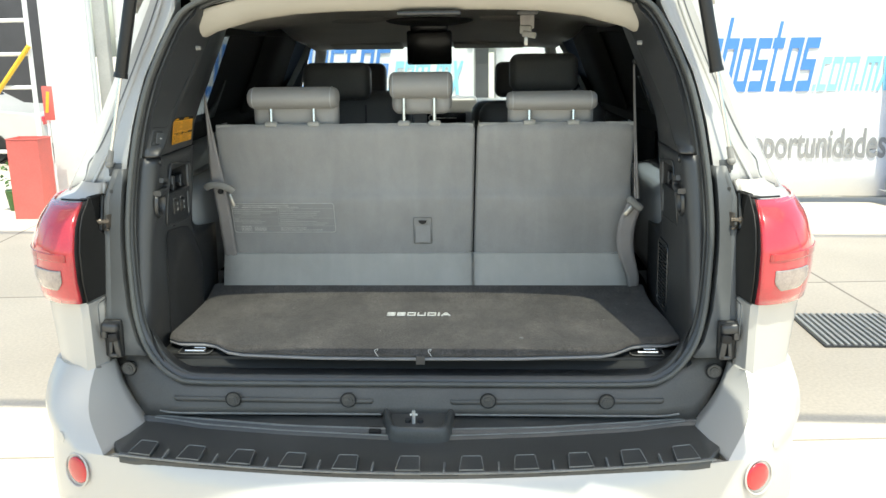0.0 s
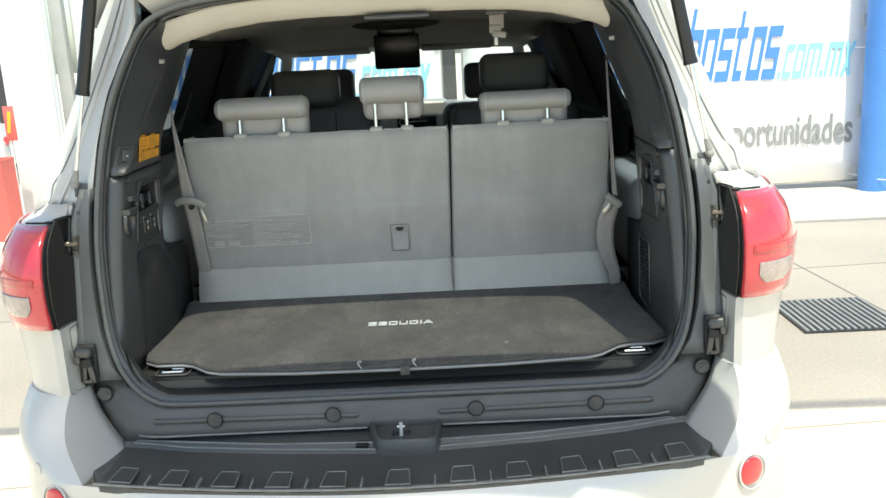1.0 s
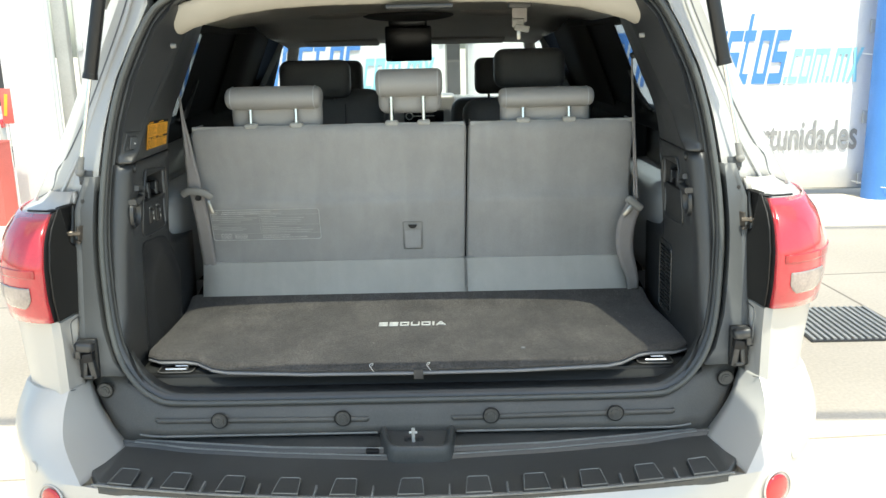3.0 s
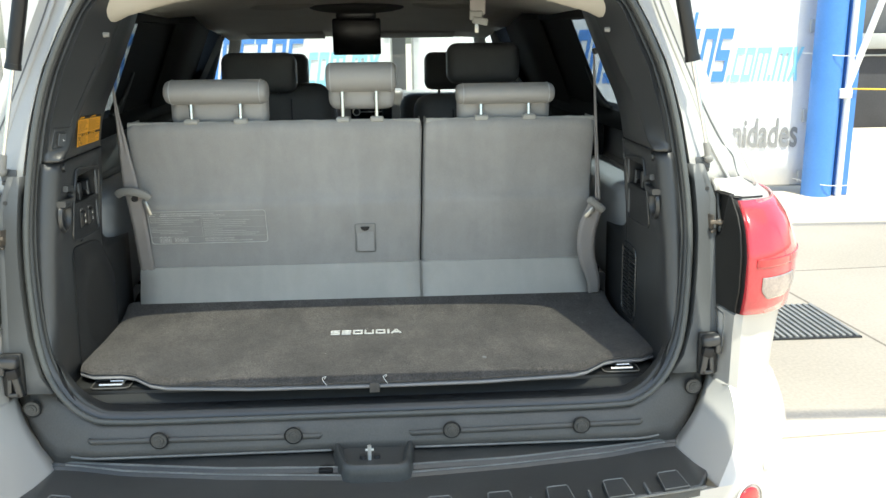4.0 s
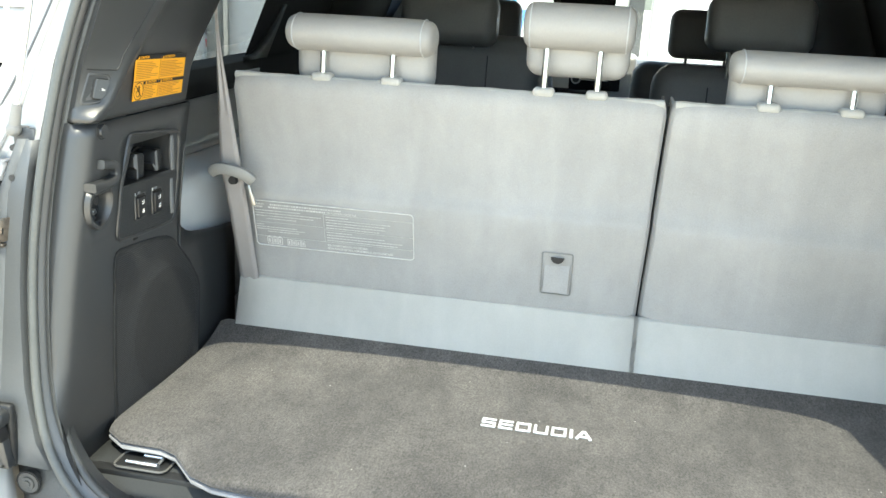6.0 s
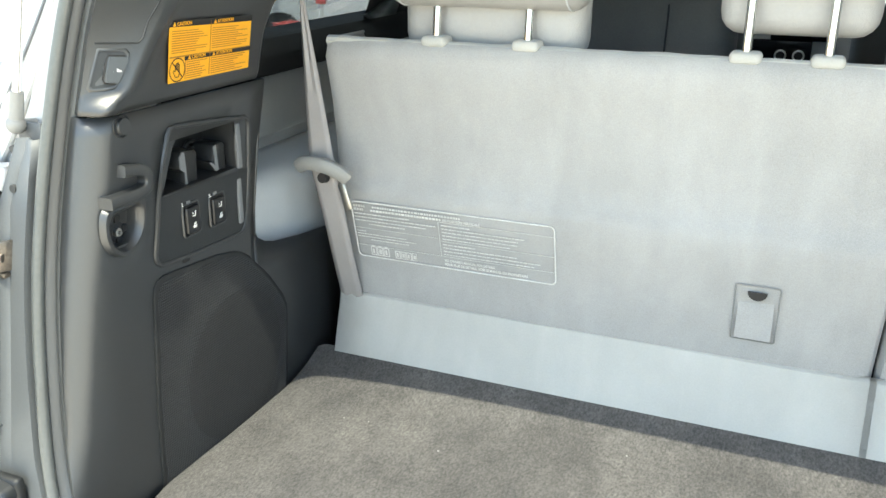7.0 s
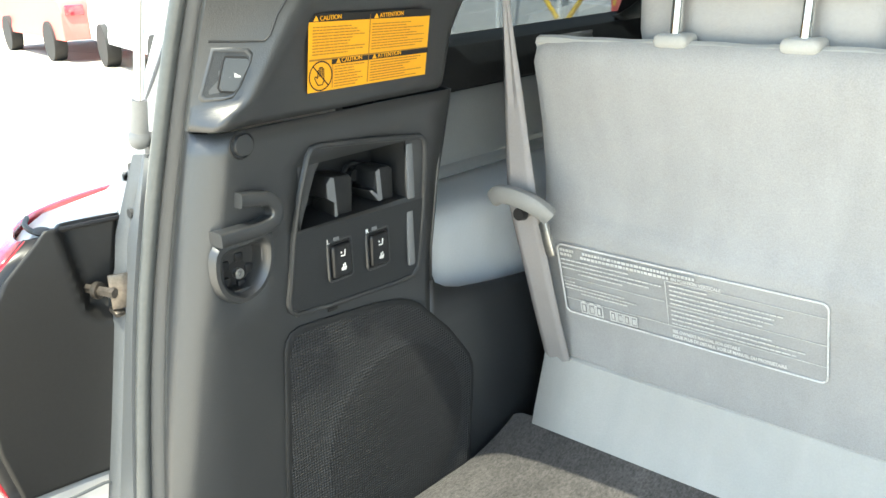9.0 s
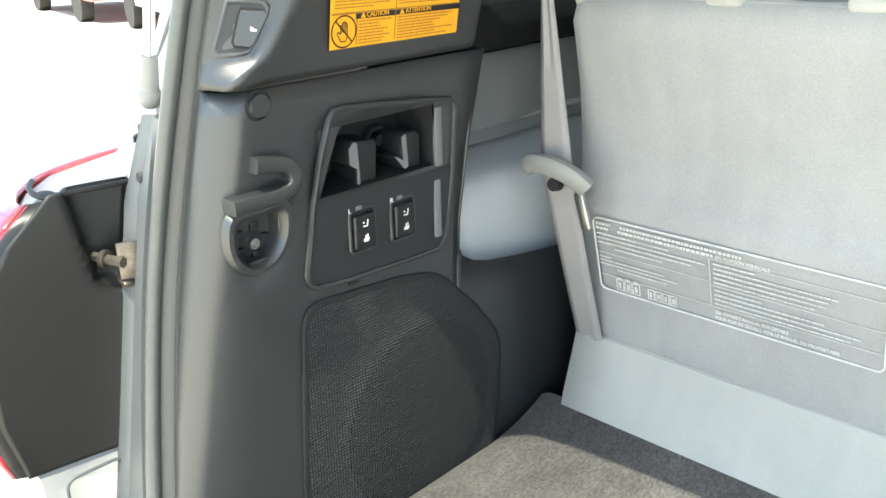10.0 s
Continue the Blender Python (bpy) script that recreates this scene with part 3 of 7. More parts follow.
def pad_top():
    rows = []
    n = 41
    for i in range(n):
        x = -0.705 + 1.41 * i / (n - 1)
        u = min(1, abs(x) / 0.67)
        e = edge_y(x) + 0.05 * max(0, (abs(x) - 0.66) / 0.045) ** 2
        y1, y2 = ridge_1(x), ridge_2(x)
        rows.append([(x, e + 0.016, 0.628), (x, e, 0.642), (x, e + 0.001, 0.656), (x, e + 0.008, 0.663), (x, e + 0.018, 0.660), (x, e + 0.12 * (1 - 0.4 * u), 0.659), (x, y1 - 0.010, 0.660),
                     (x, y1 - 0.004, 0.666), (x, y1 + 0.004, 0.666), (x, y1 + 0.010, 0.663), (x, y2 - 0.008, 0.663), (x, y2 - 0.002, 0.670), (x, y2 + 0.006, 0.670), (x, y2 + 0.012, 0.664), (x, 0.03, 0.690)])
    return skin(rows)


pad = part("step_pad", pad_top(), M["step"], car, "black ribbed plastic step pad on the bumper", thick=0.003)
# ridge lines in the lighter colour that stands for their highlights
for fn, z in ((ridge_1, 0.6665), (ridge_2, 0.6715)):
    part("ridge", sweep([(x, fn(x), z) for x in [-0.655 + 1.31 * i / 40 for i in range(41)]], 0.0026, 8), M["edge_highlight"], pad)
part("ridge", sweep([(x, edge_y(x) - 0.003, 0.6640) for x in [-0.68 + 1.36 * i / 40 for i in range(41)]], 0.0026, 8), M["edge_highlight"], pad)
for x in [0.0] + [s * (0.139 + 0.1198 * i) for i in range(5) for s in (1, -1)]:
    e = edge_y(x)
    lean = edge_y(abs(x) + 0.02) - edge_y(abs(x) - 0.02)
    lean = math.copysign(lean / 0.04, x) if x else 0.0
    def spot(u, d, z):
        return (x + u, e + lean * u + d, z)
    low = [(-0.0280, 0.001), (0.0280, 0.001), (0.0245, 0.078), (-0.0245, 0.078)]
    top = [(-0.0265, 0.003), (0.0265, 0.003), (0.0225, 0.068), (0.0190, 0.073), (-0.0190, 0.073), (-0.0225, 0.068)]
    own = bmesh.new()
    A = [own.verts.new(spot(u, d, 0.655)) for u, d in (low[0], low[1], (0.0252, 0.071), (0.0205, 0.078), (-0.0205, 0.078), (-0.0252, 0.071))]
    B = [own.verts.new(spot(u, d, 0.6690 - 0.03 * d)) for u, d in top]
    own.faces.new(B)
    for k in range(6):
        own.faces.new((A[k], A[(k + 1) % 6], B[(k + 1) % 6], B[k]))
    block = part("tread_block", own, M["step"], pad)
    # pale line round the block's top, a painted edge highlight
    part("worn_rim", sweep([spot(u, d, 0.6692 - 0.03 * d) for u, d in top], 0.0015, 6, True), M["edge_highlight"], block)
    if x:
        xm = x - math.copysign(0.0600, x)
        part("tread_bar", box((0.005, 0.042, 0.010), (xm, edge_y(xm) + 0.022, 0.664), 0.002), M["edge_highlight"], pad)

# striker housing in the middle of the step: a dished wedge with a rounded front
BOX = [(-0.080, 0.016), (-0.071, -0.036), (-0.058, -0.078), (-0.050, -0.093), (-0.036, -0.100), (0.012, -0.102), (0.062, -0.100), (0.076, -0.093), (0.083, -0.078), (0.087, -0.036), (0.092, 0.016)]


def box_ring(k, z):
    return [(0.006 + (x - 0.006) * k, -0.03 + (y + 0.03) * k if y < 0 else y, z + 0.05 * min(0, y) * (1 if z > 0.68 else 0)) for x, y in BOX]


striker = part("striker_box", skin([box_ring(k, z) for k, z in ((0.80, 0.688), (0.86, 0.692), (0.90, 0.6985), (0.95, 0.700), (1.0, 0.6965), (1.03, 0.690), (1.06, 0.676), (1.10, 0.652))], True), M["step"], car, angle=60)
own = bmesh.new()
own.faces.new([own.verts.new(p) for p in box_ring(0.805, 0.6882)])
part("striker_top", own, M["step"], striker)
b = rod((-0.001, -0.054, 0.684), (-0.001, -0.054, 0.717), 0.0042)
rod((-0.010, -0.054, 0.707), (0.008, -0.054, 0.707), 0.0028, bm=b)
part("striker", b, M["zinc"], striker, "bright steel tailgate striker")
b = rod((-0.016, -0.048, 0.684), (-0.016, -0.048, 0.693), 0.007)
rod((0.014, -0.048, 0.684), (0.014, -0.048, 0.693), 0.007, bm=b)
part("striker_bolt", b, M["dark_metal"], striker)
part("slot", box((0.030, 0.024, 0.012), (-0.094, -0.056, 0.6665), 0.003), M["ink"], pad, "dark open socket")


def bumper():
    """The painted bumper in one shell: front, inner facets beside the step and rounded corners."""
    b = bmesh.new()
    profile = ((0.652, -0.006), (0.640, 0.006), (0.615, 0.018), (0.56, 0.026), (0.50, 0.024), (0.44, 0.012), (0.39, -0.015), (0.36, -0.07))

    def moved(x, y, d):
        v = Vector((x * 0.9, min(y - 0.2, -0.05))).normalized()
        return x + v.x * d, y + v.y * d

    def front(z, d):
        row = []
        for i in range(61):
            x = -0.712 + 1.424 * i / 60
            f = min(1, max(0, (abs(x) - 0.48) / 0.232))
            k = d + (0.30 * max(d, 0.0) - d) * f * f * (3 - 2 * f) if d > -0.01 else d
            row.append((*moved(x, -0.264 + 0.094 * (abs(x) / 0.712) ** 2.2, k), z))
        return row
    skin([front(0.650, -0.045)] + [front(z, d) for z, d in profile], bm=b)
    A = spline([(0.767, 0.072, 0.803), (0.745, 0.050, 0.750), (0.713, 0.034, 0.702), (0.674, 0.016, 0.660)], 18)
    C = spline([(0.790, 0.000, 0.803), (0.790, -0.044, 0.755), (0.772, -0.094, 0.708), (0.712, -0.170, 0.652)], 18)
    O1 = spline([(0.850, 0.004, 0.806), (0.862, -0.052, 0.757), (0.856, -0.092, 0.708), (0.800, -0.141, 0.652)], 18)
    O2 = spline([(0.8965, 0.042, 0.806), (0.908, -0.006, 0.755), (0.906, -0.034, 0.705), (0.877, -0.064, 0.652)], 18)
    O3 = spline([(0.9245, 0.104, 0.806), (0.936, 0.080, 0.753), (0.936, 0.064, 0.703), (0.921, 0.060, 0.652)], 18)
    O4 = spline([(0.945, 0.45, 0.806), (0.95, 0.45, 0.75), (0.95, 0.45, 0.70), (0.944, 0.45, 0.652)], 18)
    inner = [[a.lerp(c, k / 5) + Vector((-0.004, 0.004, 0)) * math.sin(math.pi * k / 5) for k in range(6)] for a, c in zip(A, C)]
    outer = [spline([c, p, q, r, s], 22) for c, p, q, r, s in zip(C, O1, O2, O3, O4)]
    lip = [Vector((*moved(p.x, p.y, -0.014), p.z + 0.001)) for p in outer[0]]
    below = [[Vector((*moved(p.x, p.y, 0.30 * max(d, 0.0) if d > -0.01 else d), z)) for p in outer[-1]] for z, d in profile[1:]]
    for s in (1, -1):
        for rows in (inner, [lip] + outer + below):
            skin([[(p.x * s, p.y, p.z) for p in row] for row in rows], bm=b)
    return b


bump = part("bumper", bumper(), M["silver"], car, "silver painted rear bumper", thick=0.004, angle=30)
for s in (1, -1):
    at = Vector((s * 0.784, -0.150, 0.608))
    b = sweep([(0.040 * math.cos(q), 0, 0.040 * math.sin(q)) for q in (2 * math.pi * k / 32 for k in range(32))], 0.0025, 8, True, up=(0, 1, 0))
    o = part("reflector_bezel", b, M["silver"], bump, "silver recessed ring")
    o.location, o.rotation_euler, o.scale = at + Vector((s * 0.004, -0.003, -0.003)), (radians(-6), 0, radians(s * 28)), (0.98, 1, 1.0)
    b = ball((0, 0, 0), 0.033, (1.0, 0.22, 1.0), seg=24)
    o = part("reflector", b, M["bumper_red"], bump, "round red reflector")
    o.location, o.rotation_euler = at + Vector((0, -0.007, 0)), (0, 0, radians(s * 28))
    for x, y, z in ((s * 0.335, -0.270, 0.575), (s * 0.835, -0.116, 0.672)):
        b = rod((0, 0.02, 0), (0, -0.002, 0), 0.014, 0.013, 20)
        o = part("parking_sensor", b, M["silver"], bump)
        o.location, o.rotation_euler = (x, y, z), (0, 0, radians(s * (4 if abs(x) < 0.5 else 32)))


# ---- tail lamps ----
def lens_rows(z0, z1, u0, u1, proud, n=10, k=12):
    rows = []
    for i in range(n):
        z = z0 + (z1 - z0) * i / (n - 1)
        ly = lamp_y(z)
        bulge = proud * math.sin(math.pi * min(1, max(0, (z - 0.93) / 0.30))) ** 0.6
        c = spline([(0.788, ly, z), (0.802, ly - 0.010 - bulge, z), (out_x(0.855, z), ly + 0.004 - bulge, z), (out_x(0.912, z), ly + 0.045 - bulge * 0.4, z), (out_x(0.944, z) + bulge * 0.4, ly + 0.11, z), (out_x(0.956, z) + bulge * 0.3, ly + 0.18, z), (out_x(0.954, z), ly + 0.24, z)], 40)
        rows.append([c[round((u0 + (u1 - u0) * j / (k - 1)) * 39)] for j in range(k)])
    return skin(rows)


def lens_patch(z0, z1, proud, n):
    """A patch on the lens: wide and slanted at the top, rounded off towards its foot."""
    rows = []
    for i in range(n):
        z = z0 + (z1 - z0) * i / (n - 1)
        f = max(0.0, 1 - (z - 1.008) / 0.030)
        u0, u1 = 0.250 + 0.05 * f * f, 0.520 - 0.09 * f * f - 0.02 * max(0, (z - 1.05) / 0.008)
        ly, bulge = lamp_y(z), proud * math.sin(math.pi * (z - 0.93) / 0.30) ** 0.6
        c = spline([(0.788, ly, z), (0.802, ly - 0.010 - bulge, z), (out_x(0.855, z), ly + 0.004 - bulge, z), (out_x(0.912, z), ly + 0.045 - bulge * 0.4, z), (out_x(0.944, z) + bulge * 0.4, ly + 0.11, z), (out_x(0.956, z) + bulge * 0.3, ly + 0.18, z), (out_x(0.954, z), ly + 0.24, z)], 200)
        rows.append([c[round((u0 + (u1 - u0) * j / 13) * 199)] for j in range(14)])
    return skin(rows)


def lamp_inner():
    rows = []
    for i in range(73):
        z = 0.972 + (1.216 - 0.972) * i / 72
        row = []
        for j in range(22):
            u = j / 21
            y = yo(z) * (1 - u) + (lamp_y(z) - 0.004) * u
            left = lerp([(1.116, 0.084), (1.135, 0.069), (1.175, 0.063), (1.211, 0.058)], z)
            f, g = min(1, max(0, (y - left) / 0.014)), min(1, max(0, (z - 1.116) / 0.020))
            row.append((0.771 + 0.014 * u ** 0.7 + 0.016 * f * f * (3 - 2 * f) * g * g * (3 - 2 * g), y, z))
        rows.append(row)
    return skin(rows)


for s in (1, -1):
    def side(bm):
        return bm if s > 0 else mirrored(bm)
    lamp = part("tail_lamp", side(lens_rows(0.972, 1.209, 0.11, 1, 0.012, 14, 24)), M["red_lens"], car, "glossy red tail lamp lens", thick=0.004)
    part("housing_edge", side(lens_rows(0.972, 1.210, 0, 0.13, 0.0105, 14, 8)), M["black"], lamp, "black edge of the lamp housing", thick=0.004)
    part("housing", side(lamp_inner()), M["lamp_side"], lamp, "dark plastic lamp side", thick=0.003, offset=1)
    part("reversing_lens", side(lens_patch(1.008, 1.058, 0.0126, 12)), M["clear_lens"], lamp, "clear ribbed reversing lens", thick=0.002, offset=1)
    for k in range(8):
        z = 1.013 + 0.0054 * k
        part("rib", side(lens_patch(z, z + 0.0024, 0.0136, 2)), M["clear_lens"], lamp, thick=0.0015)
    part("lens_band", side(lens_rows(1.080, 1.098, 0.20, 0.85, 0.0124)), M["red_dark"], lamp, "darker red band", thick=0.002, offset=1)
    cap = sweep(spline([(0.778, 0.125, 1.214), (0.789, 0.068, 1.213), (0.800, 0.050, 1.212), (0.830, 0.052, 1.212), (0.860, 0.066, 1.211)], 30), 0.0026, 8)
    ball((0.800, 0.054, 1.212), 0.008, (1.6, 1.0, 0.45), cap, 12)
    part("top_seal", side(cap), M["ink"], lamp, "black seal above the lamp")
    # bright clip and bolt at the edge of the lamp
    b = rod((0.760, 0.092, 1.150), (0.790, 0.080, 1.152), 0.0050, 0.0046, 6)
    rod((0.776, 0.086, 1.151), (0.781, 0.084, 1.1512), 0.0080, 0.0080, 14, bm=b)
    part("bolt", side(b), M["clip"], lamp, "small steel bolt")
    part("bracket", side(box((0.0035, 0.020, 0.034), (0.762, 0.099, 1.150), 0.0015, 2, (0, 0, 24))), M["clip"], lamp, "folded metal clip")
    part("clip_foot", side(box((0.014, 0.010, 0.006), (0.768, 0.095, 1.130), 0.002, 2, (0, -20, 0))), M["clip"], lamp)
    b = side(sweep(spline([(0.783, 0.125, 1.215), (0.785, 0.115, 1.17), (0.785, 0.100, 1.13), (0.786, 0.085, 1.04), (0.786, 0.075, 0.95)], 12), 0.005, 8, up=(1, 0, 0)))
    part("seal", b, M["rubber"], lamp)
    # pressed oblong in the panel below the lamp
    part("pressing", side(sweep([(0.7725, y, z) for y, z in rounded(0.012, 0.885, 0.066, 0.962, 0.010, 4)], 0.0016, 8, True, up=(1, 0, 0))), M["shaded_silver"], car)
    # lower door stop and catch on the channel
    b = side(box((0.046, 0.014, 0.098), (0.752, 0.040, 0.865), 0.006, 3))
    side_catch = part("guide_block", b, M["trim_dark"], car, "black plastic tailgate guide block")
    b = box((0.044, 0.034, 0.026), (0.754, 0.030, 0.898), 0.009, 3, (0, -8, 0))
    box((0.018, 0.030, 0.030), (0.769, 0.030, 0.884), 0.006, 3, bm=b)
    part("hood", side(b), M["trim"], side_catch)
    part("mouth", side(box((0.024, 0.020, 0.022), (0.745, 0.022, 0.874), 0.004, 2, (0, 10, 0))), M["ink"], side_catch)
    b = box((0.014, 0.020, 0.060), (0.741, 0.030, 0.850), 0.003, 2, (0, 8, 0))
    box((0.010, 0.016, 0.040), (0.757, 0.030, 0.842), 0.003, 2, (0, -6, 0), b)
    box((0.026, 0.018, 0.010), (0.747, 0.029, 0.825), 0.003, 2, bm=b)
    part("rail", side(b), M["trim"], side_catch)
    for y, z in ((0.118, 1.262), (0.122, 1.221)):
        part("screw", side(rod((0.757, yo(z) + 0.004, z), (0.757, yo(z) - 0.004, z), 0.0052, 0.0044, 12)), M["dark_metal"], side_catch)
    # gas strut from the ball stud to the raised tailgate
    a, d = Vector((0.765, 0.141, 1.285)), Vector((-0.085, 0.014, 0.392))
    strut = part("gas_strut", side(rod(a, a + d * 0.62, 0.0048, seg=14)), M["chrome"], car, "bright gas strut rod")
    b = rod(a + d * 0.55, a + d * 1.42, 0.0155, seg=18)
    rod(a + d * 0.54, a + d * 0.57, 0.0175, 0.0165, seg=18, bm=b)
    part("cylinder", side(b), M["black"], strut, "black strut cylinder")
    b = ball(a, 0.0105)
    rod(a, a + d * 0.09, 0.0085, 0.007, bm=b)
    rod(a, a + Vector((-0.004, 0.03, -0.004)), 0.006, bm=b)
    part("socket", side(b), M["guide"], strut, "pale ball socket")
    part("plate", side(box((0.034, 0.005, 0.026), (0.755, 0.150, 1.274), 0.002)), M["shaded_silver"], strut)

# ---- raised tailgate ----
hinge, tip = Vector((0, 0.27, 1.80)), Vector((0, -0.86, 2.327))
along = tip - hinge
nrm = Vector((0, along.z, -along.y)).normalized()


def gate_at(x, u, lift=0.0):
    return hinge + along * u + nrm * lift + Vector((x, 0, 0))


GLASS = [(0.045, 0.572), (0.33, 0.648), (0.66, 0.728)]


def gate_shell():
    """The outer skin: a frame round the window and the panel below it."""
    b = skin([[gate_at(x, u, 0.03) for x in (-w, -w * 0.5, 0, w * 0.5, w)] for u, w in ((0, 0.57), (0.02, 0.60), (0.045, 0.625))])
    for s in (1, -1):
        skin([[gate_at(s * x, u, 0.03 + 0.05 * math.sin(math.pi * u)) for x in (g, g + 0.02, w - 0.02, w)] for (u, g), w in zip(GLASS, (0.625, 0.725, 0.90))], bm=b)
    skin([[gate_at(x, u, 0.03 + 0.05 * math.sin(math.pi * u)) for x in (-w, -w * 0.5, 0, w * 0.5, w)] for u, w in ((0.66, 0.90), (0.78, 0.94), (0.9, 0.94), (1.0, 0.86))], bm=b)
    return b


gate = part("tailgate", gate_shell(), M["silver"], car, "raised silver tailgate", thick=0.02)
part("inner_trim", skin([[gate_at(x, u, -0.03 if abs(x) < w else 0.02) for x in (-w, -w * 0.9, 0, w * 0.9, w)] for u, w in ((0.68, 0.66), (0.82, 0.67), (0.97, 0.60))]), M["trim"], gate, "grey tailgate lining", thick=0.02)
part("tailgate_window", skin([[gate_at(x, u, 0.03 + 0.05 * math.sin(math.pi * u)) for x in (-g, 0, g)] for u, g in GLASS]), M["gate_glass"], gate, "tinted tailgate glass", thick=0.004)

# ---- cargo side trims ----
WT = [(0.78, 0.665), (1.0, 0.662), (1.10, 0.660), (1.30, 0.645), (1.31, 0.641), (1.36, 0.6355), (1.40, 0.6265), (1.45, 0.609), (1.50, 0.588), (1.55, 0.567), (1.60, 0.545), (1.66, 0.516)]


def wt(z):
    if z < 1.34:
        return lerp(WT, z)
    return sum(lerp(WT, z + d) for d in (-0.024, -0.012, 0, 0.012, 0.024)) / 5


def ridge(z):
    if z < 1.345:
        return lerp(RIDGE, z)
    return sum(lerp(RIDGE, z + d) for d in (-0.02, -0.01, 0, 0.01, 0.02)) / 5


POCKET = (0.226, 0.366, 1.196, 1.256)
KNOB = (0.141, 0.182, 1.158, 1.197)
FRONT_EDGE = [(1.0, 0.404), (1.13, 0.404), (1.21, 0.412), (1.256, 0.422), (1.30, 0.430)]
RIDGE = [(1.303, 0.136), (1.315, 0.152), (1.324, 0.172), (1.372, 0.208), (1.42, 0.242), (1.50, 0.285), (1.66, 0.340)]


def lower_trim():
    holes = (POCKET, KNOB)
    zs = sorted({0.79, 0.84, 0.90, 0.96, 1.02, 1.08, 1.12, KNOB[2], KNOB[3], POCKET[2], POCKET[3], 1.225, 1.28, 1.300})
    ys = [0.182, 0.205, POCKET[0], 0.275, 0.325, POCKET[1], 0.395]
    b = bmesh.new()
    grid = []
    for z in zs:
        w, t, o = wo(max(z, 0.80)), wt(z), yo(z)
        e = min(0.027, w - 0.018 - t)
        row = [(w - 0.010, o + 0.018, z), (w - 0.013, o + 0.005, z), (t + e, o + 0.000, z), (t + e * 0.62, o + 0.004, z), (t + e * 0.30, o + 0.011, z), (t + e * 0.08, o + 0.020, z), (t, max(o + 0.026, 0.141), z)]
        row += [(t, y, z) for y in ys] + [(t, lerp(FRONT_EDGE, z), z)]
        grid.append([b.verts.new(p) for p in row])
    for r0, r1, c, d in zip(grid, grid[1:], zs, zs[1:]):
        for k in range(len(r0) - 1):
            p, q = r0[k].co.y, r0[k + 1].co.y
            if k >= 6 and any(h[0] - 1e-6 <= p and q <= h[1] + 1e-6 and h[2] - 1e-6 <= c and d <= h[3] + 1e-6 for h in holes):
                continue
            b.faces.new((r0[k], r0[k + 1], r1[k + 1], r1[k]))
    # the foot of the panel runs on forward below the armrest
    rows = []
    for i in range(9):
        y = 0.404 + 0.25 * (i / 8) ** 1.6
        top = lerp([(0.404, 1.105), (0.412, 1.086), (0.428, 1.075), (0.45, 1.067), (0.54, 1.050), (0.66, 1.034)], y)
        rows.append([(wt(z) + 0.05 * max(0, (y - 0.46)), y, z) for z in (0.79, 0.86, 0.95, 1.03, top)])
    skin(rows, bm=b)
    # the front edge turns outwards
    skin([[(wt(z) + dx, lerp(FRONT_EDGE, z) + dy, z) for z in (1.09, 1.13, 1.17, 1.21, 1.256, 1.300)] for dx, dy in ((0, 0), (0.004, 0.004), (0.012, 0.006), (0.12, 0.010))], bm=b)
    return b


def facet(z):
    """Both edges of the lit rear facet of the pillar lining."""
    t, o = wt(z), yo(z)
    return Vector((max(t + 0.014, wo(z) - 0.030), o - 0.004, z)), Vector((t - 0.008 * min(1, (z - 1.303) / 0.03), max(ridge(z), o + 0.004), z))


def on_facet(y, z, d=0.0):
    c, r = facet(z)
    return (c.x + (r.x - c.x) * (y - c.y) / (r.y - c.y) - d, y, z)


def upper_trim():
    b = bmesh.new()
    rows = []
    for z in (1.303, 1.309, 1.315, 1.320, 1.325, 1.335, *[1.35 + 0.0105 * k for k in range(30)], 1.665):
        w, t, o = wo(z), wt(z), yo(z)
        f = lerp([(1.30, 0.430), (1.36, 0.440), (1.46, 0.485), (1.58, 0.490), (1.67, 0.470)], z)
        c, r = facet(z)
        m = (r.y + 0.03 + f - 0.02) / 2
        rows.append([(w - 0.014, o + 0.018, z), (w - 0.016, o + 0.006, z), c, c.lerp(r, 0.12), c.lerp(r, 0.5), c.lerp(r, 0.86), r, (t - 0.005, r.y + 0.010, z), (t - 0.001, r.y + 0.030, z), (t, m, z), (t + 0.001, f - 0.02, z), (t + 0.008, f - 0.006, z), (t + 0.02, f, z), (t + 0.12, f + 0.03, z)])
    return skin(rows, bm=b)


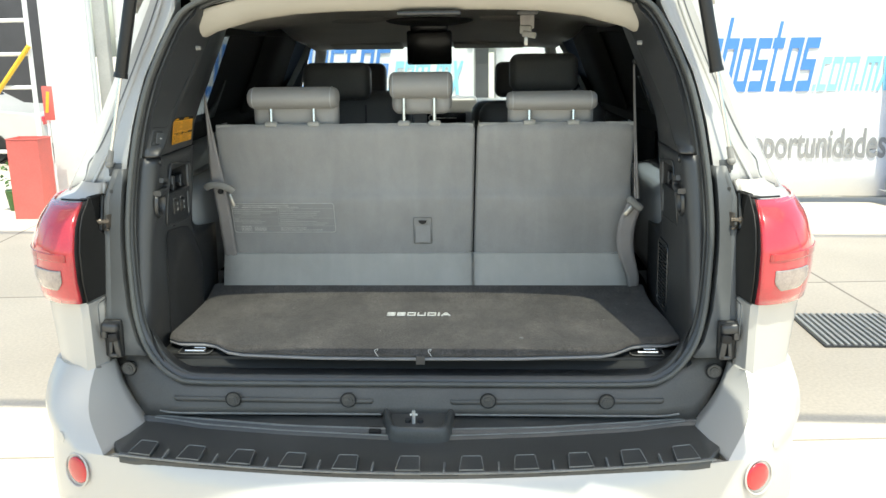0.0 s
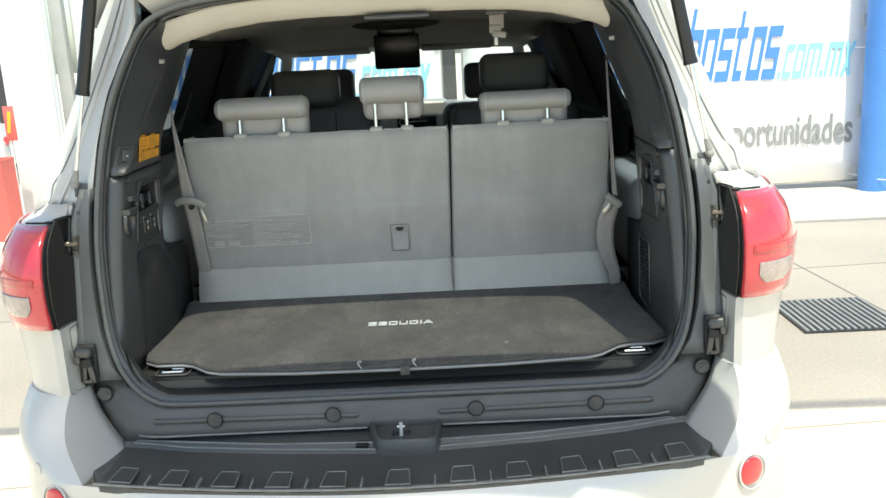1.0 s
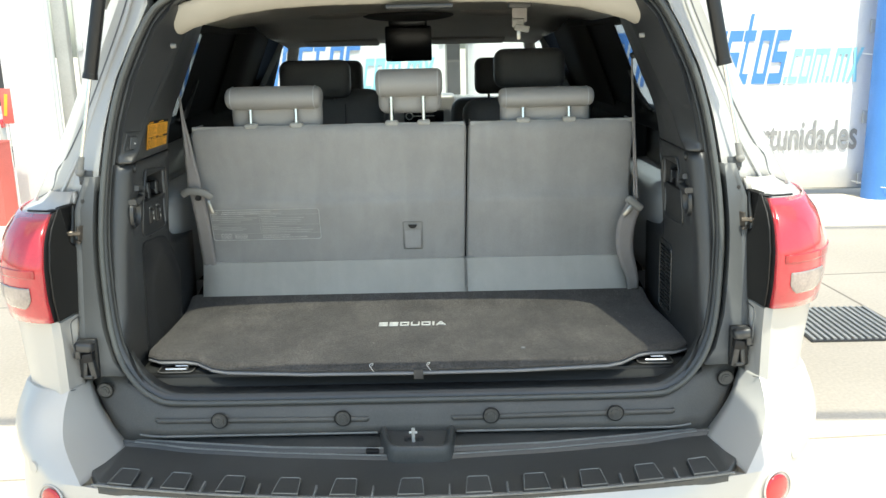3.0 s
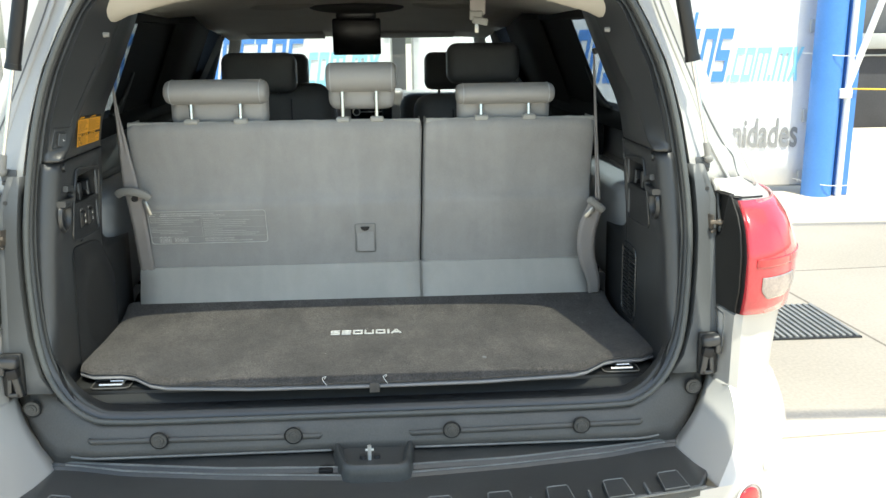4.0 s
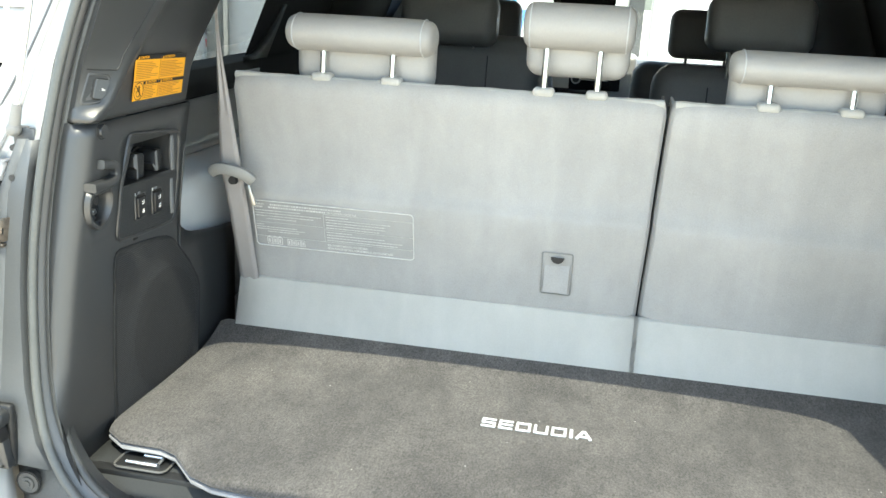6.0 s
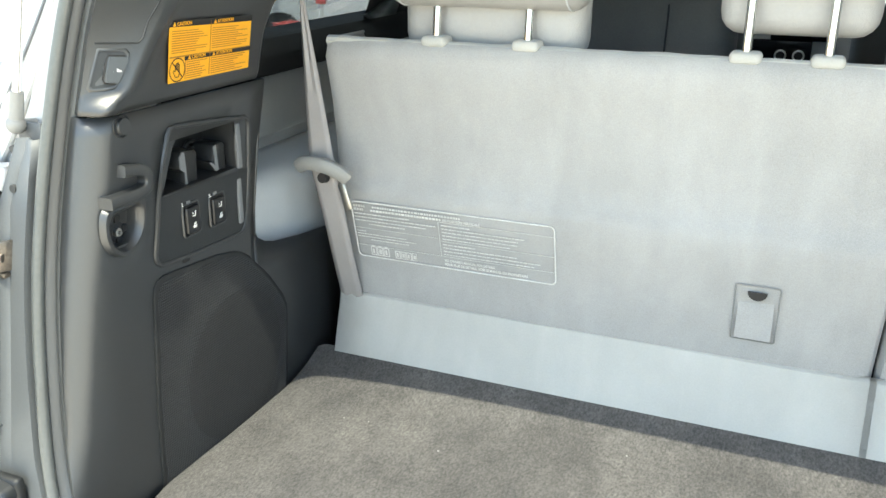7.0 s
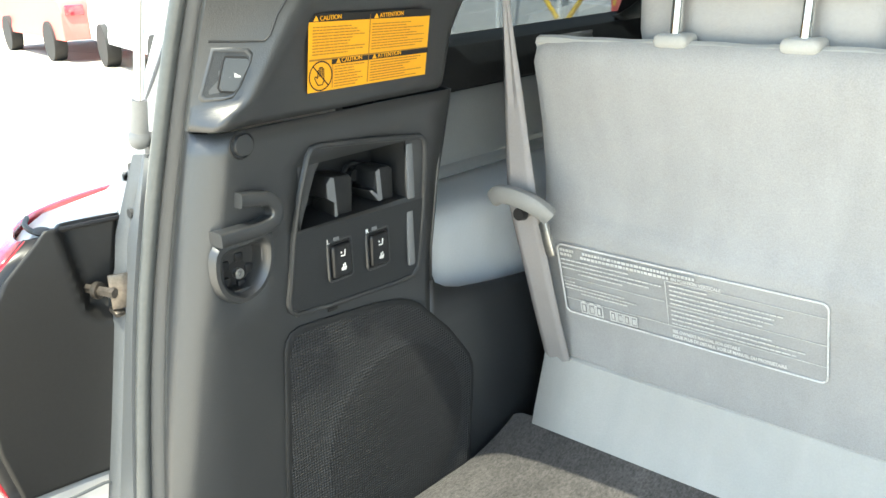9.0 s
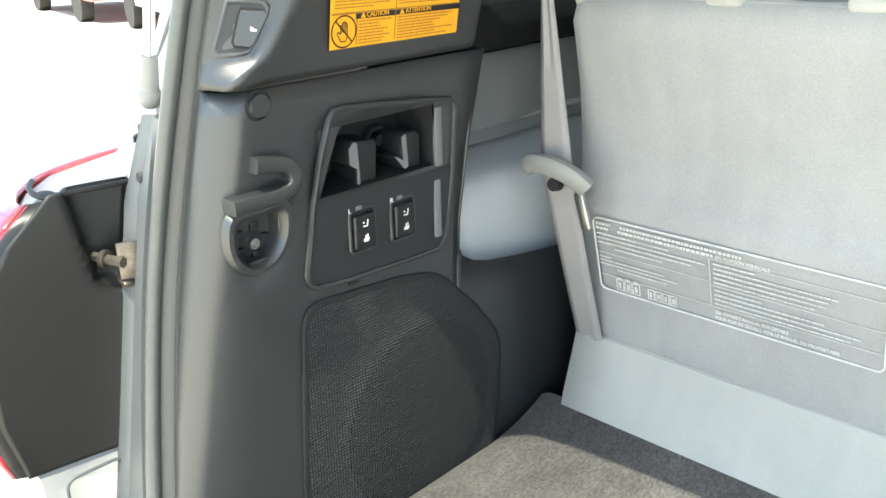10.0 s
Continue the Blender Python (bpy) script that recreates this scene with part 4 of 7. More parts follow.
for s in (1, -1):
    def side(bm):
        return bm if s > 0 else mirrored(bm)
    low = part("side_trim", side(lower_trim()), M["trim"], car, "charcoal grained cargo side panel", thick=0.003, angle=75, face=(-s, 0, 0))
    up = part("pillar_trim", side(upper_trim()), M["trim"], car, "charcoal rear pillar lining", thick=0.003, angle=75, face=(-s, 0, 0))
    # pocket with two levers
    y0, y1, z0, z1 = POCKET
    t = wt(1.22)
    own = bmesh.new()
    r = [(t + 0.001, y0, z0), (t + 0.001, y1, z0), (t + 0.001, y1, z1), (t + 0.001, y0, z1)]
    q = [(t + 0.045, y0 + 0.012, z0 + 0.006), (t + 0.045, y1 - 0.006, z0 + 0.006), (t + 0.045, y1 - 0.006, z1 - 0.006), (t + 0.045, y0 + 0.012, z1 - 0.006)]
    a, c = [own.verts.new(p) for p in r], [own.verts.new(p) for p in q]
    own.faces.new(c)
    for k in range(4):
        own.faces.new((a[k], a[(k + 1) % 4], c[(k + 1) % 4], c[k]))
    part("pocket", side(own), M["trim_dark"], low, "black recessed pocket")
    for outline in ([(0.266, 1.232), (0.271, 1.237), (0.296, 1.2345), (0.300, 1.230), (0.297, 1.196), (0.273, 1.197), (0.274, 1.211), (0.265, 1.217)], [(0.332, 1.229), (0.337, 1.233), (0.351, 1.232), (0.355, 1.228), (0.354, 1.197), (0.330, 1.199), (0.319, 1.213), (0.329, 1.212)]):
        b = slab(outline, 0.034, "x", t + 0.007, bevel=0.0028)
        part("lever", side(b), M["trim_dark"], low, "folding seat lever")
    for outline in ([(0.2655, 1.231), (0.2705, 1.2365), (0.2745, 1.235), (0.276, 1.197), (0.273, 1.197), (0.2735, 1.211), (0.2655, 1.2165)], [(0.330, 1.230), (0.3345, 1.232), (0.3365, 1.200), (0.3315, 1.199), (0.320, 1.2125), (0.3225, 1.2125), (0.331, 1.206)]):
        part("lever_edge", side(slab(outline, -0.0015, "x", t + 0.0068)), M["edge_grey"], low, "pale lever edge")
    b = sweep([(t + 0.040, 0.329 + 0.013 * math.cos(q), 1.222 + 0.013 * math.sin(q)) for q in (2 * math.pi * k / 20 for k in range(20))], 0.0025, 6, True, up=(1, 0, 0))
    rod((t + 0.045, 0.329, 1.222), (t + 0.036, 0.329, 1.222), 0.007, 0.006, 14, bm=b)
    part("cap", side(b), M["trim_dark"], low)
    # raised frame round pocket and switches
    outline = [(0.2085, 1.128), (0.2135, 1.160), (0.217, 1.189), (0.226, 1.229), (0.237, 1.264), (0.242, 1.2705), (0.252, 1.272), (0.312, 1.266), (0.386, 1.2575), (0.392, 1.253), (0.3935, 1.245), (0.3925, 1.180), (0.388, 1.134), (0.384, 1.113), (0.375, 1.105), (0.341, 1.105), (0.258, 1.109), (0.218, 1.113), (0.2105, 1.119)]
    b = sweep([(wt(z) - 0.0008, y, z) for y, z in outline], 0.0030, 8, True, up=(1, 0, 0))
    corner = bmesh.new()
    corner.faces.new([corner.verts.new((wt(z), y, z)) for y, z in ((0.226, 1.196), (0.246, 1.248), (0.252, 1.256), (0.226, 1.256))])
    part("bezel", side(join(b, corner)), M["trim"], low)
    own = bmesh.new()
    own.faces.new([own.verts.new((wt(z) - 0.0015, y, z)) for y, z in ((0.2105, 1.128), (0.2125, 1.1195), (0.219, 1.1155), (0.258, 1.111), (0.341, 1.107), (0.374, 1.107), (0.382, 1.115), (0.386, 1.134), (0.390, 1.190), (0.2195, 1.1945))])
    plate = part("switch_plate", side(own), M["switch_plate"], low, "black plate below the pocket")
    part("bright_edge", side(box((0.004, 0.0090, 0.060), (wt(1.15) - 0.0025, 0.371, 1.150), 0.0015)), M["edge_grey"], low)
    part("bright_edge", side(box((0.004, 0.0090, 0.058), (wt(1.22) - 0.0015, 0.3705, 1.2235), 0.0015)), M["edge_grey"], low)
    # storage hook and the knob below it
    t = wt(1.22)
    path = [(0.157, 1.2420), (0.175, 1.2395), (0.188, 1.2360), (0.1940, 1.226), (0.190, 1.2165), (0.175, 1.2130), (0.152, 1.2130), (0.133, 1.2125)]
    b = sweep(spline([(t - 0.0035, y, z) for y, z in path], 34), 0.0066, 16, up=(1, 0, 0), flat=1.45, square=0.35)
    part("coat_hook", side(b), M["trim"], low, "moulded plastic hook")
    own = bmesh.new()
    r1 = [(p.x, p.y) for p in spline([(0.133, 1.204, 0), (0.161, 1.207, 0), (0.188, 1.208, 0), (0.1935, 1.192, 0), (0.190, 1.169, 0), (0.176, 1.151, 0), (0.155, 1.146, 0), (0.136, 1.158, 0), (0.128, 1.180, 0)], 36, True)]
    c0 = (0.160, 1.177)
    R = [[own.verts.new((wt(z) + dx, c0[0] + (y - c0[0]) * k, c0[1] + (z - c0[1]) * k)) for y, z in r1] for k, dx in ((1.03, 0.001), (0.99, -0.003), (0.94, -0.0060), (0.82, -0.0065), (0.72, -0.004), (0.64, 0.003), (0.59, 0.012), (0.3, 0.014))]
    for P, Q in zip(R, R[1:]):
        for k in range(36):
            own.faces.new((P[k], P[(k + 1) % 36], Q[(k + 1) % 36], Q[k]))
    own.faces.new(R[-1])
    part("knob_recess", side(own), M["trim"], low)
    b = rod((0.680, 0.162, 1.172), (0.667, 0.160, 1.172), 0.015, 0.013, 10)
    for k in range(5):
        q = 2 * math.pi * k / 5
        box((0.014, 0.009, 0.009), (0.671, 0.161 + 0.0135 * math.cos(q), 1.172 + 0.0135 * math.sin(q)), 0.002, bm=b)
    part("knob", side(b), M["black"], low, "black star knob")
    b = rod((0.668, 0.163, 1.170), (0.663, 0.163, 1.170), 0.0052, 0.0048, 12)
    rod((0.664, 0.163, 1.170), (0.660, 0.163, 1.170), 0.0025, 0.002, 8, bm=b)
    part("knob_screw", side(b), M["steel"], low)
    # round cap near the seam
    part("screw_cap", side(rod((0.650, 0.168, 1.288), (0.6412, 0.168, 1.288), 0.0098, 0.0088, 24)), M["trim"], low)
    part("cap_ring", side(sweep([(wt(1.288 + 0.0118 * math.sin(q)), 0.168 + 0.0118 * math.cos(q), 1.288 + 0.0118 * math.sin(q)) for q in (2 * math.pi * k / 24 for k in range(24))], 0.0011, 6, True, up=(1, 0, 0))), M["trim_dark"], low)
    part("pin", side(rod((wt(1.585) + 0.006, 0.245, 1.565), (wt(1.585) - 0.006, 0.245, 1.565), 0.006, 0.005, 12)), M["guide"], up)

# left side only: seat switches, grille, sticker and tailgate button
left_low = [o for o in car.children if o.name.startswith("side_trim")][1]
left_up = [o for o in car.children if o.name.startswith("pillar_trim")][1]
right_low = [o for o in car.children if o.name.startswith("side_trim")][0]
for k, (y, z) in enumerate(((0.2725, 1.1555), (0.3235, 1.1530))):
    x = -wt(z)
    sw = part("seat_switch", box((0.010, 0.025, 0.034), (x + 0.002, y, z - 0.0015), 0.003, 3), M["black"], left_low, "black rocker switch with white symbols")
    part("rim", sweep([(x + 0.002, yy, zz) for yy, zz in rounded(y - 0.0150, z - 0.0205, y + 0.0150, z + 0.0195, 0.003, 3)], 0.0018, 6, True, up=(1, 0, 0)), M["trim"], left_low)
    part("slot", box((0.003, 0.026, 0.0030), (x + 0.0015, y, z + 0.0170), 0.001), M["ink"], left_low)
    for dz, hand in ((0.0065, False), (-0.0075, True)):
        o = z + dz
        if hand:
            shapes = [[(-0.0030, -0.0034), (0.0020, -0.0036), (0.0032, -0.0012), (0.0030, 0.0002), (-0.0014, 0.0000), (-0.0034, -0.0016)], [(-0.0012, 0.0004), (0.0000, 0.0006), (-0.0002, 0.0026), (-0.0012, 0.0024)], [(0.0010, 0.0008), (0.0022, 0.0010), (0.0020, 0.0034), (0.0010, 0.0030)]]
        else:
            shapes = [[(-0.0030, -0.0030), (0.0010, -0.0034), (0.0014, -0.0022), (-0.0028, -0.0018)], [(0.0010, -0.0034), (0.0022, -0.0030), (0.0034, 0.0030), (0.0022, 0.0032)], [(-0.0030, 0.0002), (-0.0018, 0.0000), (-0.0016, 0.0016), (-0.0028, 0.0020)]]
        b = bmesh.new()
        for shape in shapes:
            slab([(y + u, o + v) for u, v in shape], 0.0006, "x", x + 0.0071, bm=b)
        part("symbol", b, M["white_ink"], sw)
    writing("LR"[k], 0.0068, M["white_ink"], "letter", left_low, Matrix.Translation((x + 0.0036, y - 0.0165, z + 0.0185)) @ Euler((radians(90), 0, radians(90))).to_matrix().to_4x4(), 0.0003)
    part("mark", box((0.0010, 0.0065, 0.0036), (x + 0.0036, y - 0.0045, z + 0.0215)), M["edge_grey"], left_low)

SPK = [(0.183, 0.800), (0.186, 0.921), (0.199, 1.080), (0.202, 1.090), (0.208, 1.097), (0.220, 1.100), (0.270, 1.096), (0.322, 1.091), (0.357, 1.084), (0.372, 1.078), (0.386, 1.069), (0.434, 1.022), (0.468, 0.978), (0.475, 0.962), (0.476, 0.945), (0.470, 0.869), (0.464, 0.800)]
own = bmesh.new()
cx, cz = 0.32, 0.95
R = []
for k, d in ((1.0, 0.0), (1.0, 0.0022), (0.986, 0.0034), (0.95, 0.0030)):
    R.append([own.verts.new((-wt(z) + d, cx + (y - cx) * k, cz + (z - cz) * k)) for y, z in SPK])
for P, Q in zip(R, R[1:]):
    for k in range(len(SPK)):
        own.faces.new((P[k], P[(k + 1) % len(SPK)], Q[(k + 1) % len(SPK)], Q[k]))
part("grille_frame", own, M["trim_dark"], left_low)
# mesh face, swelling over the loudspeaker cone
own = bmesh.new()
rows = []
inside = [(cx + (y - cx) * 0.955, cz + (z - cz) * 0.955) for y, z in SPK]
for j in range(15):
    k = 1 - j / 15
    row = []
    for i in range(68):
        u = i * len(inside) / 68
        a, c = inside[int(u)], inside[(int(u) + 1) % len(inside)]
        f = u - int(u)
        y, z = a[0] + (c[0] - a[0]) * f, a[1] + (c[1] - a[1]) * f
        y, z = cx + (y - cx) * k, cz + (z - cz) * k
        rr = math.hypot(y - 0.345, z - 0.925)
        row.append((-wt(z) + 0.0032 + 0.004 * max(0, 1 - (rr / 0.115) ** 6) * (1 if rr < 0.115 else 0), y, z))
    rows.append(row)
skin(rows, True, bm=own)
own.verts.ensure_lookup_table()
own.faces.new([v for v in own.verts[-68:]])
part("loudspeaker_grille", own, M["grille"], left_low, "black perforated loudspeaker grille")
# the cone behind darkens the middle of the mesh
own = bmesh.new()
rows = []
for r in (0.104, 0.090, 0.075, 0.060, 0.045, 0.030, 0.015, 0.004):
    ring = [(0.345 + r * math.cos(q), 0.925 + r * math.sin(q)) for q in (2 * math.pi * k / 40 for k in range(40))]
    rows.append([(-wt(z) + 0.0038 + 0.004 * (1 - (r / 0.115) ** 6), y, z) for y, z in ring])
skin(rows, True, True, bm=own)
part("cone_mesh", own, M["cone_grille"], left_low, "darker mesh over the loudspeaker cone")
part("clip_slot", box((0.003, 0.012, 0.004), (-wt(1.1) + 0.001, 0.262, 1.104), 0.001), M["ink"], left_low)

# tailgate button in its slanting recess
own = bmesh.new()
HOLE = [(0.1430, 1.332), (0.1445, 1.3285), (0.155, 1.3285), (0.162, 1.3300), (0.168, 1.3376), (0.1783, 1.3557), (0.1800, 1.3610), (0.1775, 1.3648), (0.1545, 1.3665)]
def dish(k, d):
    pts = [(0.161 + (y - 0.161) * k, 1.347 + (z - 1.347) * k) for y, z in HOLE]
    return [own.verts.new((-on_facet(y, z, d)[0], y, z)) for y, z in pts]
R = [dish(1.14, -0.0004), dish(1.07, 0.0010), dish(1.0, 0.0012), dish(0.93, 0.0002)]
for P, Q in zip(R, R[1:]):
    for k in range(9):
        own.faces.new((P[k], P[(k + 1) % 9], Q[(k + 1) % 9], Q[k]))
part("button_frame", own, M["trim"], left_up, "charcoal raised button frame", angle=75)
own = bmesh.new()
own.faces.new(dish(0.96, 0.0004))
part("button_recess", own, M["switch_plate"], left_up)
own = bmesh.new()
KEY = [(0.1537, 1.3370), (0.1545, 1.3345), (0.1620, 1.3330), (0.1650, 1.3357), (0.1775, 1.3562), (0.1762, 1.3594), (0.1617, 1.3611), (0.1600, 1.3579)]
def keyed(pts, d):
    return [own.verts.new((-on_facet(y, z, d)[0], y, z)) for y, z in pts]
lowk, topk = keyed(KEY, 0.0005), keyed([(0.1645 + (y - 0.1645) * 0.94, 1.347 + (z - 1.347) * 0.94) for y, z in KEY], 0.0045)
own.faces.new(topk)
for k in range(8):
    own.faces.new((lowk[k], lowk[(k + 1) % 8], topk[(k + 1) % 8], topk[k]))
btn = part("tailgate_button", own, M["button_grey"], left_up, "grey push button with a white car symbol")
part("gap", sweep([(-on_facet(y, z, 0.0016)[0], y, z) for y, z in KEY], 0.0010, 6, True, up=(1, 0, 0)), M["ink"], btn, "dark gap round the button")
own = bmesh.new()
own.faces.new(keyed([(0.1612, 1.3452), (0.1682, 1.3446), (0.1684, 1.3462), (0.1668, 1.3468), (0.1658, 1.3482), (0.1630, 1.3484), (0.1622, 1.3468), (0.1612, 1.3464)], 0.0050))
part("symbol", own, M["dull_ink"], btn)

# joint of the upper pillar cover
b = sweep([(-on_facet(y, z, 0.0001)[0], y, z) for y, z in [(0.152, 1.3740), (0.172, 1.3725), (0.192, 1.3715), (0.197, 1.376)] + [(ridge(z) - 0.018, z) for z in (1.392, 1.41, 1.43, 1.46, 1.50, 1.55)]], 0.0009, 6, up=(1, 0, 0))
part("panel_joint", b, M["trim_dark"], left_up)

# yellow caution sticker
own = bmesh.new()
def sk(y, z, d=0.0):
    """A point on the sticker, which follows the pillar lining."""
    f, g = (z - 1.319) / 0.068, (y - 0.238) / 0.150
    return (-(wt(1.319) * (1 - f) + wt(1.387) * f) + 0.0030 + d, y - 0.002, 1.3222 - 0.0012 * g + f * (0.0675 - 0.0045 * g))
def quad(y0, z0, y1, z1, d, bm=None):
    o = bmesh.new()
    top = [o.verts.new(sk(y, z, d)) for y, z in ((y0, z0), (y1, z0), (y1, z1), (y0, z1))]
    low = [o.verts.new(sk(y, z, d - 0.0006)) for y, z in ((y0, z0), (y1, z0), (y1, z1), (y0, z1))]
    o.faces.new(top)
    for k in range(4):
        o.faces.new((low[k], low[(k + 1) % 4], top[(k + 1) % 4], top[k]))
    return join(bm, o)
Y0, Y1, Z0, ZM, Z1 = 0.238, 0.388, 1.319, 1.3475, 1.387
sheet = bmesh.new()
quad(Y0, Z0, Y1, Z1, 0.0, sheet)
sticker = part("caution_sticker", sheet, M["yellow"], left_up, "yellow caution sticker with black print")
bars = bmesh.new()
quad(Y0 + 0.001, ZM - 0.0008, Y1 - 0.001, ZM + 0.0008, 0.0006, bars)
quad(0.3085, Z0 + 0.002, 0.3093, Z1 - 0.002, 0.0006, bars)
quad(0.2655, Z0 + 0.002, 0.2662, ZM - 0.001, 0.0006, bars)
heads = bmesh.new()
rnd = random.Random(4)
for y0, y1, z0, z1 in ((Y0 + 0.004, 0.306, ZM + 0.004, Z1 - 0.011), (0.312, Y1 - 0.004, ZM + 0.004, Z1 - 0.011), (0.268, 0.306, Z0 + 0.003, ZM - 0.007), (0.312, Y1 - 0.004, Z0 + 0.003, ZM - 0.007)):
    z = z1
    while z > z0:
        k, w = 0.0, (y1 - y0) * rnd.uniform(0.6, 1.0)
        while k < w:
            step = rnd.uniform(0.002, 0.007)
            quad(y0 + k, z - 0.0009, y0 + min(k + step, w), z, 0.0006, bars)
            k += step + 0.0009
        z -= 0.0026
for y0, y1, z in ((Y0 + 0.003, 0.305, Z1 - 0.008), (0.312, Y1 - 0.003, Z1 - 0.008), (0.268, 0.305, ZM - 0.0065), (0.312, Y1 - 0.003, ZM - 0.0065)):
    quad(y0 - 0.0034, z + 0.0012, y1 + 0.0036, z + (0.0083 if z > ZM else 0.0065), 0.0006, heads)
    o = bmesh.new()
    o.faces.new([o.verts.new(sk(y0 + u, z + v, 0.0009)) for u, v in ((0.001, 0.0018), (0.007, 0.0018), (0.004, 0.0066))])
    part("warning_triangle", o, M["yellow"], sticker)
part("print", bars, M["faded_ink"], sticker, "rows of small black print")
part("heading_band", heads, M["ink"], sticker, "black heading bands")
turn_left = Euler((radians(90), 0, radians(90))).to_matrix().to_4x4()
for word, y, z in (("CAUTION", 0.249, Z1 - 0.0058), ("ATTENTION", 0.320, Z1 - 0.0058), ("CAUTION", 0.2755, ZM - 0.0043), ("ATTENTION", 0.320, ZM - 0.0043)):
    writing(word, 0.0055, M["yellow"], "word", sticker, Matrix.Translation(sk(y, z, 0.0014)) @ turn_left, 0.0002)
own = bmesh.new()
for k in range(28):
    a0, a1 = 2 * math.pi * k / 28, 2 * math.pi * (k + 1) / 28
    own.faces.new([own.verts.new(sk(0.2518 + r * math.cos(a), 1.333 + r * math.sin(a), 0.0008)) for r, a in ((0.0135, a0), (0.0135, a1), (0.0123, a1), (0.0123, a0))])
def stroke(u0, v0, u1, v1, d, h=0.00045):
    n = Vector((v0 - v1, u1 - u0)).normalized() * h
    own.faces.new([own.verts.new(sk(0.2518 + u, 1.333 + v, d)) for u, v in ((u0 - n.x, v0 - n.y), (u1 - n.x, v1 - n.y), (u1 + n.x, v1 + n.y), (u0 + n.x, v0 + n.y))])
stroke(-0.0088, 0.0088, 0.0088, -0.0088, 0.0009, 0.0006)
# an outlined open palm
PALM = [(-0.0030, -0.0080), (-0.0072, -0.0010), (-0.0055, 0.0000), (-0.0034, -0.0020), (-0.0034, 0.0052), (-0.0018, 0.0052), (-0.0018, 0.0074), (0.0000, 0.0074), (0.0000, 0.0078), (0.0018, 0.0078), (0.0018, 0.0062), (0.0034, 0.0062), (0.0038, -0.0040), (0.0022, -0.0080)]
for (u0, v0), (u1, v1) in zip(PALM, PALM[1:] + PALM[:1]):
    stroke(u0, v0, u1, v1, 0.0007)
for u, v in ((-0.0018, 0.0052), (0.0000, 0.0074), (0.0018, 0.0062)):
    stroke(u, -0.0005, u, v, 0.0007)
part("ban_sign", own, M["ink"], sticker, "round ban sign")

# right side only: louvred vent low down
for k in range(2):
    for i in range(16):
        z = 0.86 + 0.0105 * i
        b = box((0.006, 0.040, 0.0045), (wt(z) - 0.002, 0.345 + 0.055 * k, z), 0.001, 1, (0, 30, 0))
        part("louvre", b, M["trim_dark"], right_low)
part("vent_frame", sweep([(wt(z) - 0.001, y, z) for y, z in rounded(0.312, 0.845, 0.432, 1.035, 0.02, 4)], 0.003, 6, True, up=(1, 0, 0)), M["trim"], right_low)


# ---- side linings forward of the trims ----
def lining():
    b = bmesh.new()
    prof = spline([(0.690, 0.86), (0.689, 1.00), (0.689, 1.105), (0.695, 1.135), (0.716, 1.150), (0.780, 1.158)], 16)
    skin([[(p.x, y, p.y) for p in prof] for y in (0.41, 0.48, 0.6, 0.9, 1.15)], bm=b)
    return b


def upper_lining():
    return skin([[(0.778, y, 1.156), (0.796, y, 1.166), (0.801, y, 1.18), (0.805, y, 1.268)] for y in (0.41, 0.6, 0.9, 1.3)])


def dark_side():
    b = skin([[(0.79, y, 1.262), (0.778, y, 1.268), (0.775, y, 1.295), (0.788, y, 1.320), (0.83, y, 1.330)] for y in (0.40, 0.8, 1.4, 2.4, 3.1)])
    return skin([[(0.80, y, 0.60), (0.80, y, 1.27)] for y in (1.15, 1.4, 2.4, 3.3)], bm=b)


each_side("armrest_panel", lining, M["armrest"], label="pale grey moulded side armrest", thick=0.004)
each_side("upper_lining", upper_lining, M["upper_lining"], label="pale grey panel above the armrest, coloured darker for shade", thick=0.004)
each_side("side_lining", dark_side, M["post_lining"], label="black side lining", thick=0.004)


def side_glass(y0, y1):
    return lambda: skin([[(0.868 - (z - 1.29) * 0.42, y, z) for y in (y0, (y0 + y1) / 2, y1)] for z in (1.29, 1.45, 1.68)])


for y0, y1 in ((0.50, 1.80), (1.86, 2.06), (2.12, 3.0)):
    each_side("side_window", side_glass(y0, y1), M["privacy_glass"] if 1.4 < y0 < 2.0 else M["tint_glass"], label="tinted side window", thick=0.004)
for g in car.children:
    if g.name.startswith("side_window") and g.data.vertices[0].co.x < 0 and min(v.co.y for v in g.data.vertices) < 1:
        g.data.materials[0] = M["deep_glass"]


def post(y0, y1, lean, w=0.05):
    def make():
        rows = []
        for i in range(9):
            z = 1.27 + 0.42 * i / 8
            x = 0.855 - (z - 1.29) * 0.42
            y = y0 + lean * (z - 1.27)
            d = y1 - y0
            rows.append([(x, y + d * 0.45, z), (x - w * 0.8, y + d * 0.05, z), (x - w, y, z), (x - w, y + d * 0.7, z), (x - w * 0.7, y + d - 0.01, z), (x, y + d, z)])
        return skin(rows, True)
    return make


